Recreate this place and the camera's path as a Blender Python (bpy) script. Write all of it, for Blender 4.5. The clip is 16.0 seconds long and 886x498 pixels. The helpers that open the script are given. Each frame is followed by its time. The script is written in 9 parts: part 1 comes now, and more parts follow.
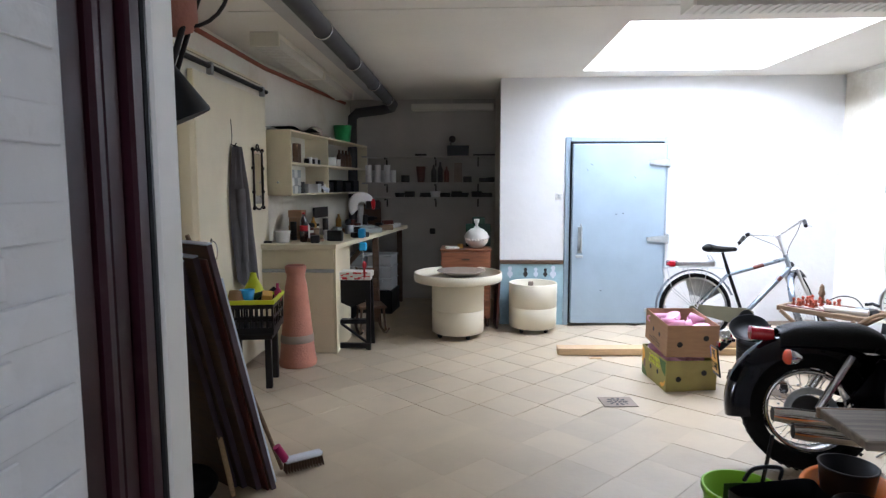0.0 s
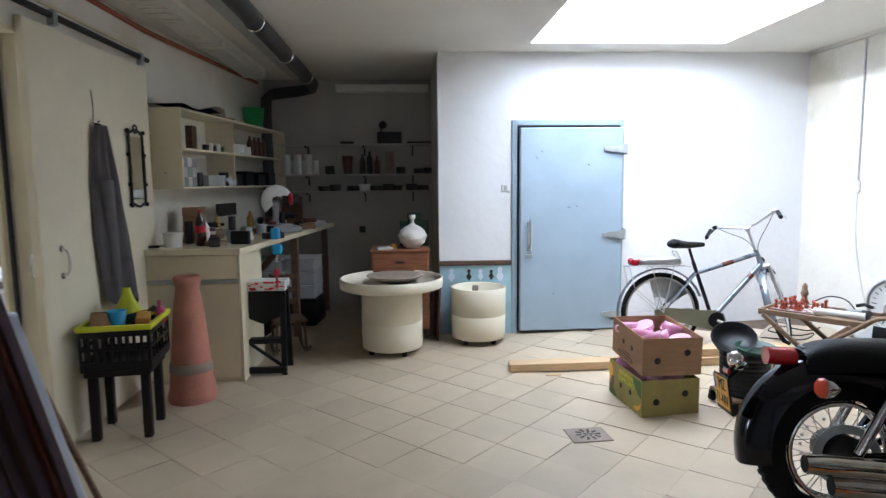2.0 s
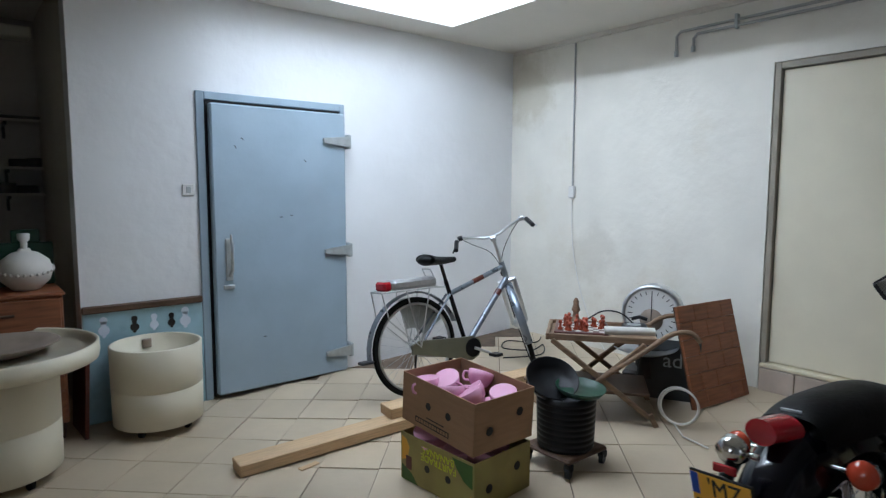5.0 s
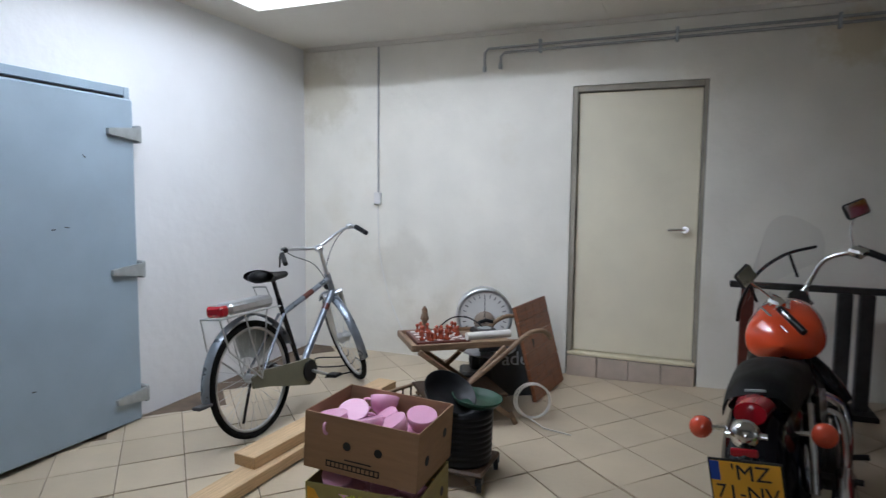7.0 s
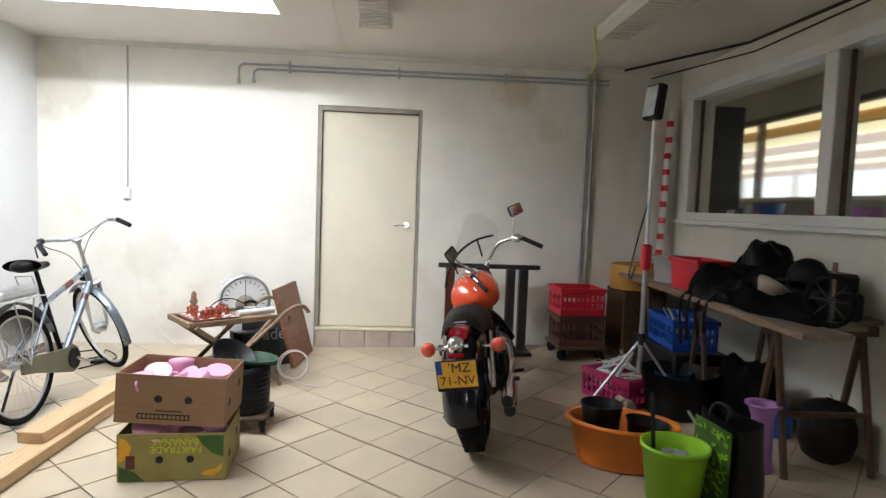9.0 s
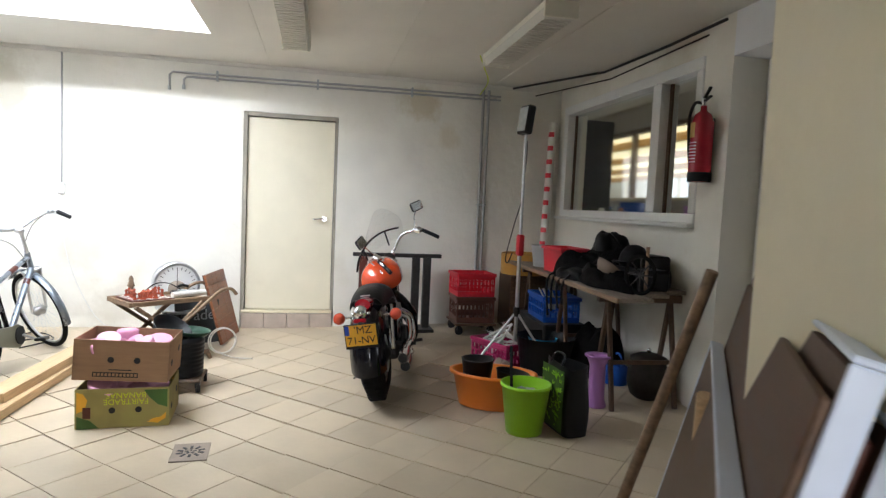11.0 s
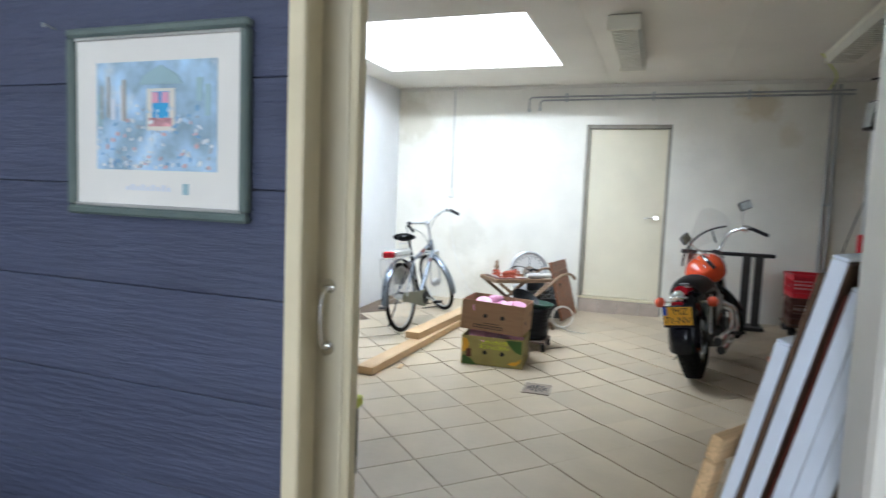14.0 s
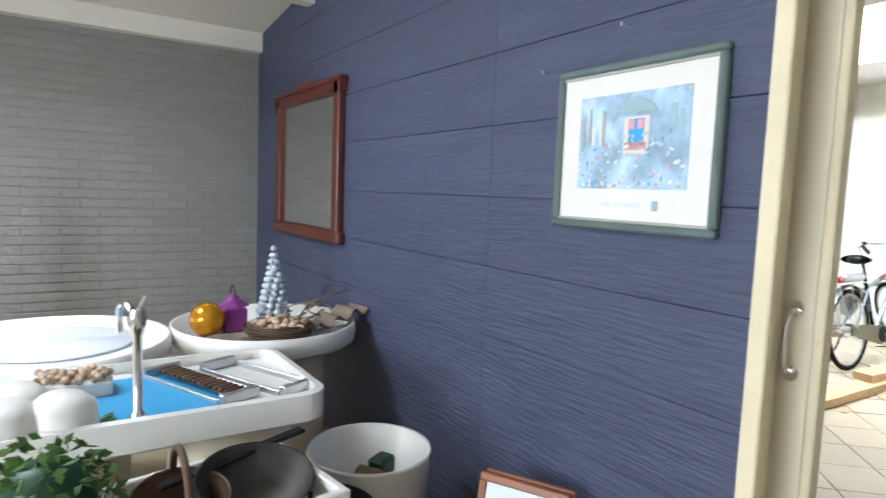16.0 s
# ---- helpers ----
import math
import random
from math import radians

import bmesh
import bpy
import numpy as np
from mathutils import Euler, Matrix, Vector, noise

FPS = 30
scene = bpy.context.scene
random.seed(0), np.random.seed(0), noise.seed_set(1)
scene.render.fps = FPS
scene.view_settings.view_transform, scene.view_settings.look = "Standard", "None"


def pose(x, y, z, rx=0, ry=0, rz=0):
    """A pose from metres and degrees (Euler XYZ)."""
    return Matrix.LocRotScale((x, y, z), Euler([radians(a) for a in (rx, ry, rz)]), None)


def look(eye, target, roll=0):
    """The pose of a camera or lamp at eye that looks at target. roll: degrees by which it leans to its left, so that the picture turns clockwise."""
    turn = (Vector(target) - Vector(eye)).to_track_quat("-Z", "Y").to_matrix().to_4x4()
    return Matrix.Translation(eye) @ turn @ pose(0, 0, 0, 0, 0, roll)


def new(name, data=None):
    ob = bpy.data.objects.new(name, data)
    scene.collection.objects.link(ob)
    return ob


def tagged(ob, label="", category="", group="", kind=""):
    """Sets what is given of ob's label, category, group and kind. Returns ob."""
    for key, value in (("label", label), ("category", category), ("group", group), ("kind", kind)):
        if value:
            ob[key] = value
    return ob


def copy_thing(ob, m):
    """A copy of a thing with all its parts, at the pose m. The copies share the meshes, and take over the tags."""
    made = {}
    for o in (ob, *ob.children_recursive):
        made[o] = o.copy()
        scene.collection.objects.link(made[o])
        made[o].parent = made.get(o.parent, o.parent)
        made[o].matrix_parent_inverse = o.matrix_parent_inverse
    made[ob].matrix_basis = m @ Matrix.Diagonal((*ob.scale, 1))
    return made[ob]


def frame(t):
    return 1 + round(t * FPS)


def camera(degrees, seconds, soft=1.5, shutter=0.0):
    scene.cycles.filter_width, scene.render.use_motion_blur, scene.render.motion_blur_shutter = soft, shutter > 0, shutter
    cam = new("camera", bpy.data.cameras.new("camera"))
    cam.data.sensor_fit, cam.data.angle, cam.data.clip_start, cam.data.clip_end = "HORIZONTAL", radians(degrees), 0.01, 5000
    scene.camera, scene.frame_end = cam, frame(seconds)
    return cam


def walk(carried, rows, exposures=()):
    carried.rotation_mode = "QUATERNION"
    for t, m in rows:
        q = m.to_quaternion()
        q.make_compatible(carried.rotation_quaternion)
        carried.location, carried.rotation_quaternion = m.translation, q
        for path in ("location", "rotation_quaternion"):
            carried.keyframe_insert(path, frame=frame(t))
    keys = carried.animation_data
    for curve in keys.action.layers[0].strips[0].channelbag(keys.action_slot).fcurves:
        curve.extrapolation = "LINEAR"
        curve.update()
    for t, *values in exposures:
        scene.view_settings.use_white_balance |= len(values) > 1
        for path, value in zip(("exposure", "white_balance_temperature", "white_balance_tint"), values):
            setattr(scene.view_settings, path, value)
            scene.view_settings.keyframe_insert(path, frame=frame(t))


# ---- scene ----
cam = camera(72.4, 16.0, soft=1.3, shutter=0.35)
PATH = [
    (0, (1.11, 0.466, 1.616), (1.016, 2.453, 1.411), -0.1),
    (0.5, (1.038, 0.686, 1.594), (0.935, 2.673, 1.395), -0.2),
    (1, (0.96, 0.943, 1.58), (0.884, 2.931, 1.374), -0.3),
    (1.5, (1.002, 1.171, 1.57), (1.02, 3.16, 1.354), -0.5),
    (2, (1.117, 1.401, 1.563), (1.234, 3.385, 1.344), -0.6),
    (2.5, (1.159, 1.608, 1.554), (1.415, 3.579, 1.333), -0.3),
    (3, (1.183, 1.869, 1.538), (1.665, 3.799, 1.323), 0.1),
    (3.5, (1.137, 2.134, 1.525), (1.899, 3.972, 1.319), 0.6),
    (6, (0.682, 3.856, 1.506), (2.221, 5.118, 1.307), 0.0),
    (6.5, (0.605, 4.085, 1.514), (2.318, 5.099, 1.322), 0.4),
    (7, (0.454, 4.161, 1.507), (2.299, 4.912, 1.335), 0.6),
    (7.5, (0.234, 4.22, 1.495), (2.152, 4.766, 1.343), 1.1),
    (8, (-0.024, 4.304, 1.479), (1.948, 4.602, 1.337), 1.6),
    (8.5, (-0.265, 4.313, 1.472), (1.73, 4.301, 1.328), 1.8),
    (9, (-0.51, 4.305, 1.471), (1.479, 4.142, 1.331), 2.1),
    (9.5, (-0.736, 4.312, 1.473), (1.241, 4.046, 1.335), 2.3),
    (10, (-0.944, 4.295, 1.471), (1.016, 3.918, 1.343), 2.5),
    (12.5, (-1.989, 4.145, 1.455), (-0.038, 3.731, 1.314), 2.6),
    (13, (-2.152, 4.093, 1.445), (-0.162, 3.955, 1.297), 2.5),
    (13.5, (-2.26, 4.085, 1.447), (-0.285, 4.353, 1.28), 2.5),
    (14, (-2.30, 4.125, 1.441), (-0.424, 4.796, 1.267), 2.3),
    (14.5, (-2.325, 4.147, 1.438), (-0.621, 5.179, 1.262), 2.2),
    (15, (-2.358, 4.164, 1.441), (-0.859, 5.476, 1.26), 2.2),
    (15.5, (-2.409, 4.172, 1.443), (-1.118, 5.689, 1.262), 2.2),
    (16, (-2.468, 4.166, 1.446), (-1.381, 5.834, 1.261), 2.2),
]
EXPOSURES = [(0.0, 0.28, 5650, 17), (2.0, 0.0, 5600, 14), (3.5, -0.56, 5520, 10), (6.0, -1.28, 5600, 11), (7.0, -1.2, 5780, 14), (8.0, -0.66, 6120, 14), (9.0, -0.14, 6220, 14), (10.0, -0.05, 6220, 13),
             (12.5, 0.26, 5820, 13), (13.2, 0.18, 5780, 12), (14.0, -0.2, 5720, 9), (14.6, -0.34, 5650, 9), (15.4, 0.3, 5750, 8), (16.0, 0.5, 5950, 9)]
walk(cam, [(t, look(eye, target, roll)) for t, eye, target, roll in PATH], EXPOSURES)

# ---- world and lights ----
world = bpy.data.worlds.new("sky")
scene.world = world
world.use_nodes = True
_bg = world.node_tree.nodes["Background"]
_sky = world.node_tree.nodes.new("ShaderNodeTexSky")
_sky.sky_type = "NISHITA"
_sky.sun_disc = False
_sky.sun_elevation, _sky.sun_rotation = radians(48), radians(200)
_sky.air_density, _sky.dust_density = 1.2, 3.0
world.node_tree.links.new(_sky.outputs[0], _bg.inputs[0])
_bg.inputs[1].default_value = 0.15


def lamp(name, kind, energy, place, aim, size=(1, 1), colour=(1, 1, 1)):
    data = bpy.data.lights.new(name, kind)
    data.energy, data.color = energy, colour
    if kind == "AREA":
        data.shape, data.size, data.size_y = "RECTANGLE", size[0], size[1]
    if kind == "SUN":
        data.angle = size[0]
    ob = new(name, data)
    ob.matrix_world = look(place, aim)
    return ob


lamp("sun", "SUN", 1.2, (0, 0, 20), (2.0, 5.0, 0.0), (radians(12), 0), (1.0, 0.97, 0.92))
# daylight that comes down through the rooflights and the yard windows
lamp("rooflight_main_light", "AREA", 112, (3.22, 6.165, 3.58), (3.22, 6.165, 0), (1.93, 1.93), (0.89, 0.955, 1.0))
lamp("side_rooflight_light", "AREA", 62, (-3.55, 7.15, 2.98), (-3.55, 7.15, 0), (1.36, 0.86), (0.95, 0.98, 1.0))
# added lamp that brightens the side room from an assumed, unseen west window
lamp("side_window_light", "AREA", 88, (-5.60, 4.2, 1.6), (-1.0, 4.9, 1.5), (1.6, 1.0), (0.95, 0.98, 1.0))
lamp("rooflight_low_light", "AREA", 88, (2.315, 6.165, 3.45), (3.4, 6.165, 3.10), (1.8, 0.11), (0.92, 0.965, 1.0))
# fill lamp added inside the walled-off passage; no opening lies behind it
lamp("passage_light", "AREA", 15, (1.4, -1.45, 1.8), (1.4, 1.0, 1.3), (1.2, 1.4), (0.95, 0.98, 1.0))
lamp("yard_light", "AREA", 5, (5.75, -0.45, 1.96), (5.75, 1.0, 1.90), (3.5, 0.85), (1.0, 0.99, 0.95))
# ---- materials ----
def mat(name, colour, rough=0.6, metal=0.0, vary=0.12, scale=6.0, stain=0.0, stain_colour=(0.25, 0.2, 0.14), stain_scale=1.3,
        bump=0.0, bump_scale=60.0, stretch=(1, 1, 1), rand=0.0, coat=0.0, alpha=1.0, transmission=0.0, ior=1.45, spec=0.5, island=0.0, world_space=False, blots=()):
    m = bpy.data.materials.new(name)
    m.use_nodes = True
    nt = m.node_tree
    n, l = nt.nodes, nt.links
    p = n["Principled BSDF"]
    p.inputs["Roughness"].default_value = rough
    p.inputs["Metallic"].default_value = metal
    p.inputs["Coat Weight"].default_value = coat
    p.inputs["Transmission Weight"].default_value = transmission
    p.inputs["IOR"].default_value = ior
    p.inputs["Alpha"].default_value = alpha
    p.inputs["Specular IOR Level"].default_value = spec
    tc = n.new("ShaderNodeTexCoord")
    mp = n.new("ShaderNodeMapping")
    mp.inputs["Scale"].default_value = stretch
    if world_space:
        geo = n.new("ShaderNodeNewGeometry")
        l.new(geo.outputs["Position"], mp.inputs[0])
    else:
        l.new(tc.outputs["Object"], mp.inputs[0])
    c = tuple(colour) + (1.0,)
    big = n.new("ShaderNodeTexNoise")
    big.inputs["Scale"].default_value = scale
    big.inputs["Detail"].default_value = 5
    l.new(mp.outputs[0], big.inputs["Vector"])
    ramp = n.new("ShaderNodeMapRange")
    ramp.inputs[1].default_value, ramp.inputs[2].default_value = 0.3, 0.7
    ramp.inputs[3].default_value, ramp.inputs[4].default_value = 1 - vary, 1 + vary * 0.6
    l.new(big.outputs["Fac"], ramp.inputs[0])
    mul = n.new("ShaderNodeMix")
    mul.data_type, mul.blend_type = "RGBA", "MULTIPLY"
    mul.inputs[0].default_value = 1.0
    mul.inputs[6].default_value = c
    l.new(ramp.outputs[0], mul.inputs[7])
    out = mul.outputs[2]
    if rand or island:
        src = n.new("ShaderNodeObjectInfo").outputs["Random"] if rand else n.new("ShaderNodeNewGeometry").outputs["Random Per Island"]
        r = n.new("ShaderNodeMapRange")
        k = rand or island
        r.inputs[3].default_value, r.inputs[4].default_value = 1 - k, 1 + k * 0.6
        l.new(src, r.inputs[0])
        m2 = n.new("ShaderNodeMix")
        m2.data_type, m2.blend_type = "RGBA", "MULTIPLY"
        m2.inputs[0].default_value = 1.0
        l.new(out, m2.inputs[6])
        l.new(r.outputs[0], m2.inputs[7])
        out = m2.outputs[2]
    if stain:
        st = n.new("ShaderNodeTexNoise")
        st.inputs["Scale"].default_value = stain_scale
        st.inputs["Detail"].default_value = 8
        st.inputs["Roughness"].default_value = 0.65
        l.new(mp.outputs[0], st.inputs["Vector"])
        sr = n.new("ShaderNodeMapRange")
        sr.inputs[1].default_value, sr.inputs[2].default_value = 0.56, 0.74
        sr.inputs[3].default_value, sr.inputs[4].default_value = 0.0, stain
        l.new(st.outputs["Fac"], sr.inputs[0])
        m3 = n.new("ShaderNodeMix")
        m3.data_type = "RGBA"
        l.new(sr.outputs[0], m3.inputs[0])
        l.new(out, m3.inputs[6])
        m3.inputs[7].default_value = tuple(stain_colour) + (1.0,)
        out = m3.outputs[2]
    for (bx, by, bz), size, strength, tint in blots:
        # a damp blot with a ragged outline at one place on the wall
        pos = n.new("ShaderNodeNewGeometry")
        dist = n.new("ShaderNodeVectorMath")
        dist.operation = "DISTANCE"
        dist.inputs[1].default_value = (bx, by, bz)
        l.new(pos.outputs["Position"], dist.inputs[0])
        rag = n.new("ShaderNodeTexNoise")
        rag.inputs["Scale"].default_value, rag.inputs["Detail"].default_value, rag.inputs["Roughness"].default_value = 5.0, 7, 0.7
        l.new(pos.outputs["Position"], rag.inputs["Vector"])
        add = n.new("ShaderNodeMath")
        add.operation = "MULTIPLY_ADD"
        add.inputs[1].default_value = size * 1.6
        l.new(rag.outputs["Fac"], add.inputs[0])
        l.new(dist.outputs["Value"], add.inputs[2])
        edge = n.new("ShaderNodeMapRange")
        edge.inputs[1].default_value, edge.inputs[2].default_value = size * 1.75, size * 1.25
        edge.inputs[3].default_value, edge.inputs[4].default_value = 0.0, strength
        l.new(add.outputs[0], edge.inputs[0])
        mb = n.new("ShaderNodeMix")
        mb.data_type = "RGBA"
        l.new(edge.outputs[0], mb.inputs[0])
        l.new(out, mb.inputs[6])
        mb.inputs[7].default_value = tuple(tint) + (1.0,)
        out = mb.outputs[2]
    l.new(out, p.inputs["Base Color"])
    rr = n.new("ShaderNodeMapRange")
    rr.inputs[3].default_value, rr.inputs[4].default_value = max(0.02, rough - 0.12), min(1, rough + 0.1)
    l.new(big.outputs["Fac"], rr.inputs[0])
    l.new(rr.outputs[0], p.inputs["Roughness"])
    if bump:
        bn = n.new("ShaderNodeTexNoise")
        bn.inputs["Scale"].default_value = bump_scale
        bn.inputs["Detail"].default_value = 6
        l.new(mp.outputs[0], bn.inputs["Vector"])
        b = n.new("ShaderNodeBump")
        b.inputs["Strength"].default_value = bump
        b.inputs["Distance"].default_value = 0.02
        l.new(bn.outputs["Fac"], b.inputs["Height"])
        l.new(b.outputs[0], p.inputs["Normal"])
    return m


def glow(name, colour, strength):
    m = bpy.data.materials.new(name)
    m.use_nodes = True
    p = m.node_tree.nodes["Principled BSDF"]
    p.inputs["Base Color"].default_value = (0.8, 0.8, 0.8, 1)
    p.inputs["Emission Color"].default_value = tuple(colour) + (1,)
    p.inputs["Emission Strength"].default_value = strength
    return m


M = {}
M["plaster"] = mat("white_plaster", (0.80, 0.765, 0.67), 0.85, vary=0.05, scale=2.5, stain=0.6, stain_colour=(0.60, 0.52, 0.37), stain_scale=1.2, bump=0.25, bump_scale=14)
M["plaster_east"] = mat("damp_stained_plaster", (0.81, 0.78, 0.70), 0.85, vary=0.06, scale=2.5, stain=0.35, stain_colour=(0.62, 0.54, 0.39), stain_scale=1.1, bump=0.3, bump_scale=12,
                       blots=(((5.25, 3.20, 2.58), 0.26, 0.55, (0.56, 0.45, 0.25)), ((5.25, 2.86, 2.25), 0.16, 0.35, (0.60, 0.50, 0.32)), ((5.25, 7.30, 2.45), 0.42, 0.42, (0.50, 0.44, 0.30)), ((5.25, 6.50, 0.95), 0.30, 0.4, (0.60, 0.56, 0.48)), ((5.25, 6.2, 0.35), 0.35, 0.4, (0.55, 0.49, 0.38))))
M["plaster_cool"] = mat("white_painted_plaster", (0.80, 0.80, 0.80), 0.85, vary=0.04, scale=2.0, stain=0.08, stain_colour=(0.6, 0.57, 0.5), bump=0.22, bump_scale=12)
# darkened plaster copy: the dimness of the alcove is put into the colour
M["plaster_shaded"] = mat("grey_white_plaster_shaded", (0.48, 0.45, 0.40), 0.9, vary=0.08, scale=3, stain=0.3, stain_colour=(0.4, 0.36, 0.3), bump=0.25, bump_scale=18)
M["ceiling"] = mat("ceiling_board_paint", (0.74, 0.71, 0.64), 0.9, vary=0.05, scale=1.5, stain=0.12, stain_colour=(0.55, 0.5, 0.42), bump=0.12, bump_scale=30)
M["cream"] = mat("cream_paint", (0.75, 0.675, 0.48), 0.5, vary=0.06, scale=4, stain=0.25, stain_colour=(0.5, 0.42, 0.28), stain_scale=3, bump=0.06, bump_scale=40)
M["cream_door"] = mat("cream_door_paint", (0.77, 0.71, 0.55), 0.55, vary=0.05, scale=3, stain=0.15, stain_colour=(0.55, 0.47, 0.33), stain_scale=2.5, bump=0.05, bump_scale=30)
M["white_paint"] = mat("white_gloss_paint", (0.78, 0.77, 0.73), 0.4, vary=0.05, scale=5, stain=0.15, stain_colour=(0.45, 0.4, 0.32), stain_scale=5)
M["grey_paint"] = mat("grey_white_paint", (0.55, 0.56, 0.57), 0.5, vary=0.08, scale=5, stain=0.2, stain_colour=(0.35, 0.33, 0.3))
M["jamb_dark"] = mat("brownish_jamb_paint", (0.34, 0.31, 0.25), 0.6, vary=0.2, scale=6, stain=0.4)
M["steel_blue"] = mat("pale_blue_door_paint", (0.325, 0.405, 0.47), 0.42, vary=0.08, scale=3, stain=0.25, stain_colour=(0.32, 0.36, 0.40), stain_scale=2.2, bump=0.05, bump_scale=25)
M["hinge"] = mat("grey_cast_metal", (0.46, 0.49, 0.49), 0.5, 0.6, vary=0.15, scale=20)
M["chrome"] = mat("chrome", (0.78, 0.78, 0.78), 0.12, 1.0, vary=0.05)
M["alu"] = mat("brushed_aluminium", (0.62, 0.63, 0.64), 0.35, 0.9, vary=0.1, scale=20)
M["steel_dark"] = mat("dark_steel", (0.045, 0.042, 0.04), 0.5, 0.6, vary=0.3, scale=15)
M["iron"] = mat("black_wrought_iron", (0.035, 0.03, 0.028), 0.6, 0.4, vary=0.3, scale=20, spec=0.3)
M["black"] = mat("black_plastic", (0.009, 0.009, 0.010), 0.42, vary=0.2, scale=12, spec=0.3)
M["black_gloss"] = mat("black_gloss_paint", (0.006, 0.006, 0.010), 0.10, coat=0.1, spec=0.4, vary=0.1)
M["rubber"] = mat("tyre_rubber", (0.011, 0.0105, 0.010), 0.8, vary=0.25, scale=25, bump=0.3, bump_scale=80, spec=0.12)
M["leather"] = mat("black_vinyl", (0.005, 0.005, 0.005), 0.5, vary=0.2, scale=18, bump=0.15, bump_scale=120, spec=0.22)
M["red_paint"] = mat("orange_red_tank_paint", (0.72, 0.075, 0.02), 0.12, coat=0.8, vary=0.04)
M["red_lens"] = mat("red_lens", (0.42, 0.01, 0.02), 0.12, coat=0.5, vary=0.1)
M["orange_lens"] = mat("orange_red_lens", (0.7, 0.09, 0.04), 0.15, coat=0.5, vary=0.1)
M["plate"] = mat("yellow_number_plate", (0.83, 0.43, 0.03), 0.4, vary=0.06)
M["plate_blue"] = mat("plate_blue", (0.02, 0.07, 0.42), 0.4, vary=0.05)
M["ink"] = mat("black_ink", (0.015, 0.015, 0.015), 0.6, vary=0.0)
M["silver_paint"] = mat("silver_blue_frame_paint", (0.24, 0.27, 0.31), 0.3, 0.6, vary=0.08, scale=10)
M["card"] = mat("brown_cardboard", (0.36, 0.215, 0.12), 0.85, vary=0.1, scale=8, bump=0.1, bump_scale=90, stretch=(1, 1, 6))
M["card_green"] = mat("printed_green_yellow_cardboard", (0.36, 0.30, 0.10), 0.7, vary=0.2, scale=6, stain=0.35, stain_colour=(0.22, 0.30, 0.05), stain_scale=3)
M["pink"] = mat("pink_glazed_ceramic", (0.78, 0.40, 0.56), 0.25, vary=0.06)
M["pink_in"] = mat("deep_pink_glaze", (0.62, 0.27, 0.42), 0.3, vary=0.1)
M["timber"] = mat("planed_pine", (0.62, 0.43, 0.24), 0.6, vary=0.22, scale=9, stretch=(0.7, 14, 14), bump=0.08, bump_scale=60)
M["wood"] = mat("red_brown_veneer", (0.27, 0.10, 0.045), 0.4, vary=0.3, scale=5, stretch=(1, 1, 10), bump=0.05)
M["wood_dark"] = mat("dark_brown_wood", (0.10, 0.055, 0.03), 0.55, vary=0.35, scale=6, stretch=(1, 8, 8), bump=0.1)
M["wood_mid"] = mat("weathered_brown_wood", (0.25, 0.16, 0.095), 0.6, vary=0.35, scale=7, stretch=(1, 9, 9), bump=0.12)
M["wood_grey"] = mat("worn_grey_plank", (0.26, 0.21, 0.16), 0.65, vary=0.35, scale=6, stretch=(0.6, 10, 10), stain=0.4, stain_colour=(0.08, 0.065, 0.05), stain_scale=3, bump=0.15)
M["plastic_cream"] = mat("cream_planter_plastic", (0.76, 0.70, 0.55), 0.38, vary=0.05, scale=3, stain=0.1, stain_colour=(0.55, 0.47, 0.33), stain_scale=4)
M["plastic_white"] = mat("white_plastic", (0.75, 0.74, 0.71), 0.35, vary=0.04, scale=4)
M["terracotta"] = mat("terracotta_clay", (0.50, 0.215, 0.15), 0.8, vary=0.2, scale=5, stain=0.45, stain_colour=(0.20, 0.11, 0.09), stain_scale=3, bump=0.2)
M["grey_plastic"] = mat("dark_grey_pvc", (0.045, 0.044, 0.046), 0.5, vary=0.1)
M["pvc"] = mat("light_grey_pvc", (0.42, 0.42, 0.41), 0.45, vary=0.1)
M["red_pipe"] = mat("red_lead_painted_pipe", (0.34, 0.09, 0.05), 0.5, vary=0.2)
M["lamp_white"] = mat("lamp_housing_enamel", (0.76, 0.73, 0.62), 0.45, vary=0.04, scale=3, stain=0.0)
M["lamp_diff"] = mat("ribbed_lamp_cover", (0.62, 0.60, 0.53), 0.5, vary=0.03, scale=3)
M["glass"] = mat("window_glass", (0.92, 0.96, 0.95), 0.02, transmission=1.0, ior=1.2, vary=0.0)
M["glass_clear"] = mat("clear_glass", (0.55, 0.56, 0.62), 0.04, vary=0.02, alpha=0.07)
def thin_glass(name, tint, gloss):
    """A thin clear shell: see-through, with a sheen that grows towards its outline."""
    m = bpy.data.materials.new(name)
    m.use_nodes = True
    n, l = m.node_tree.nodes, m.node_tree.links
    n.remove(n["Principled BSDF"])
    clear, shine, mix, edge = n.new("ShaderNodeBsdfTransparent"), n.new("ShaderNodeBsdfGlossy"), n.new("ShaderNodeMixShader"), n.new("ShaderNodeLayerWeight")
    clear.inputs[0].default_value = tuple(tint) + (1,)
    shine.inputs["Roughness"].default_value = 0.05
    edge.inputs[0].default_value = gloss
    l.new(edge.outputs["Facing"], mix.inputs[0])
    l.new(clear.outputs[0], mix.inputs[1])
    l.new(shine.outputs[0], mix.inputs[2])
    l.new(mix.outputs[0], n["Material Output"].inputs[0])
    return m


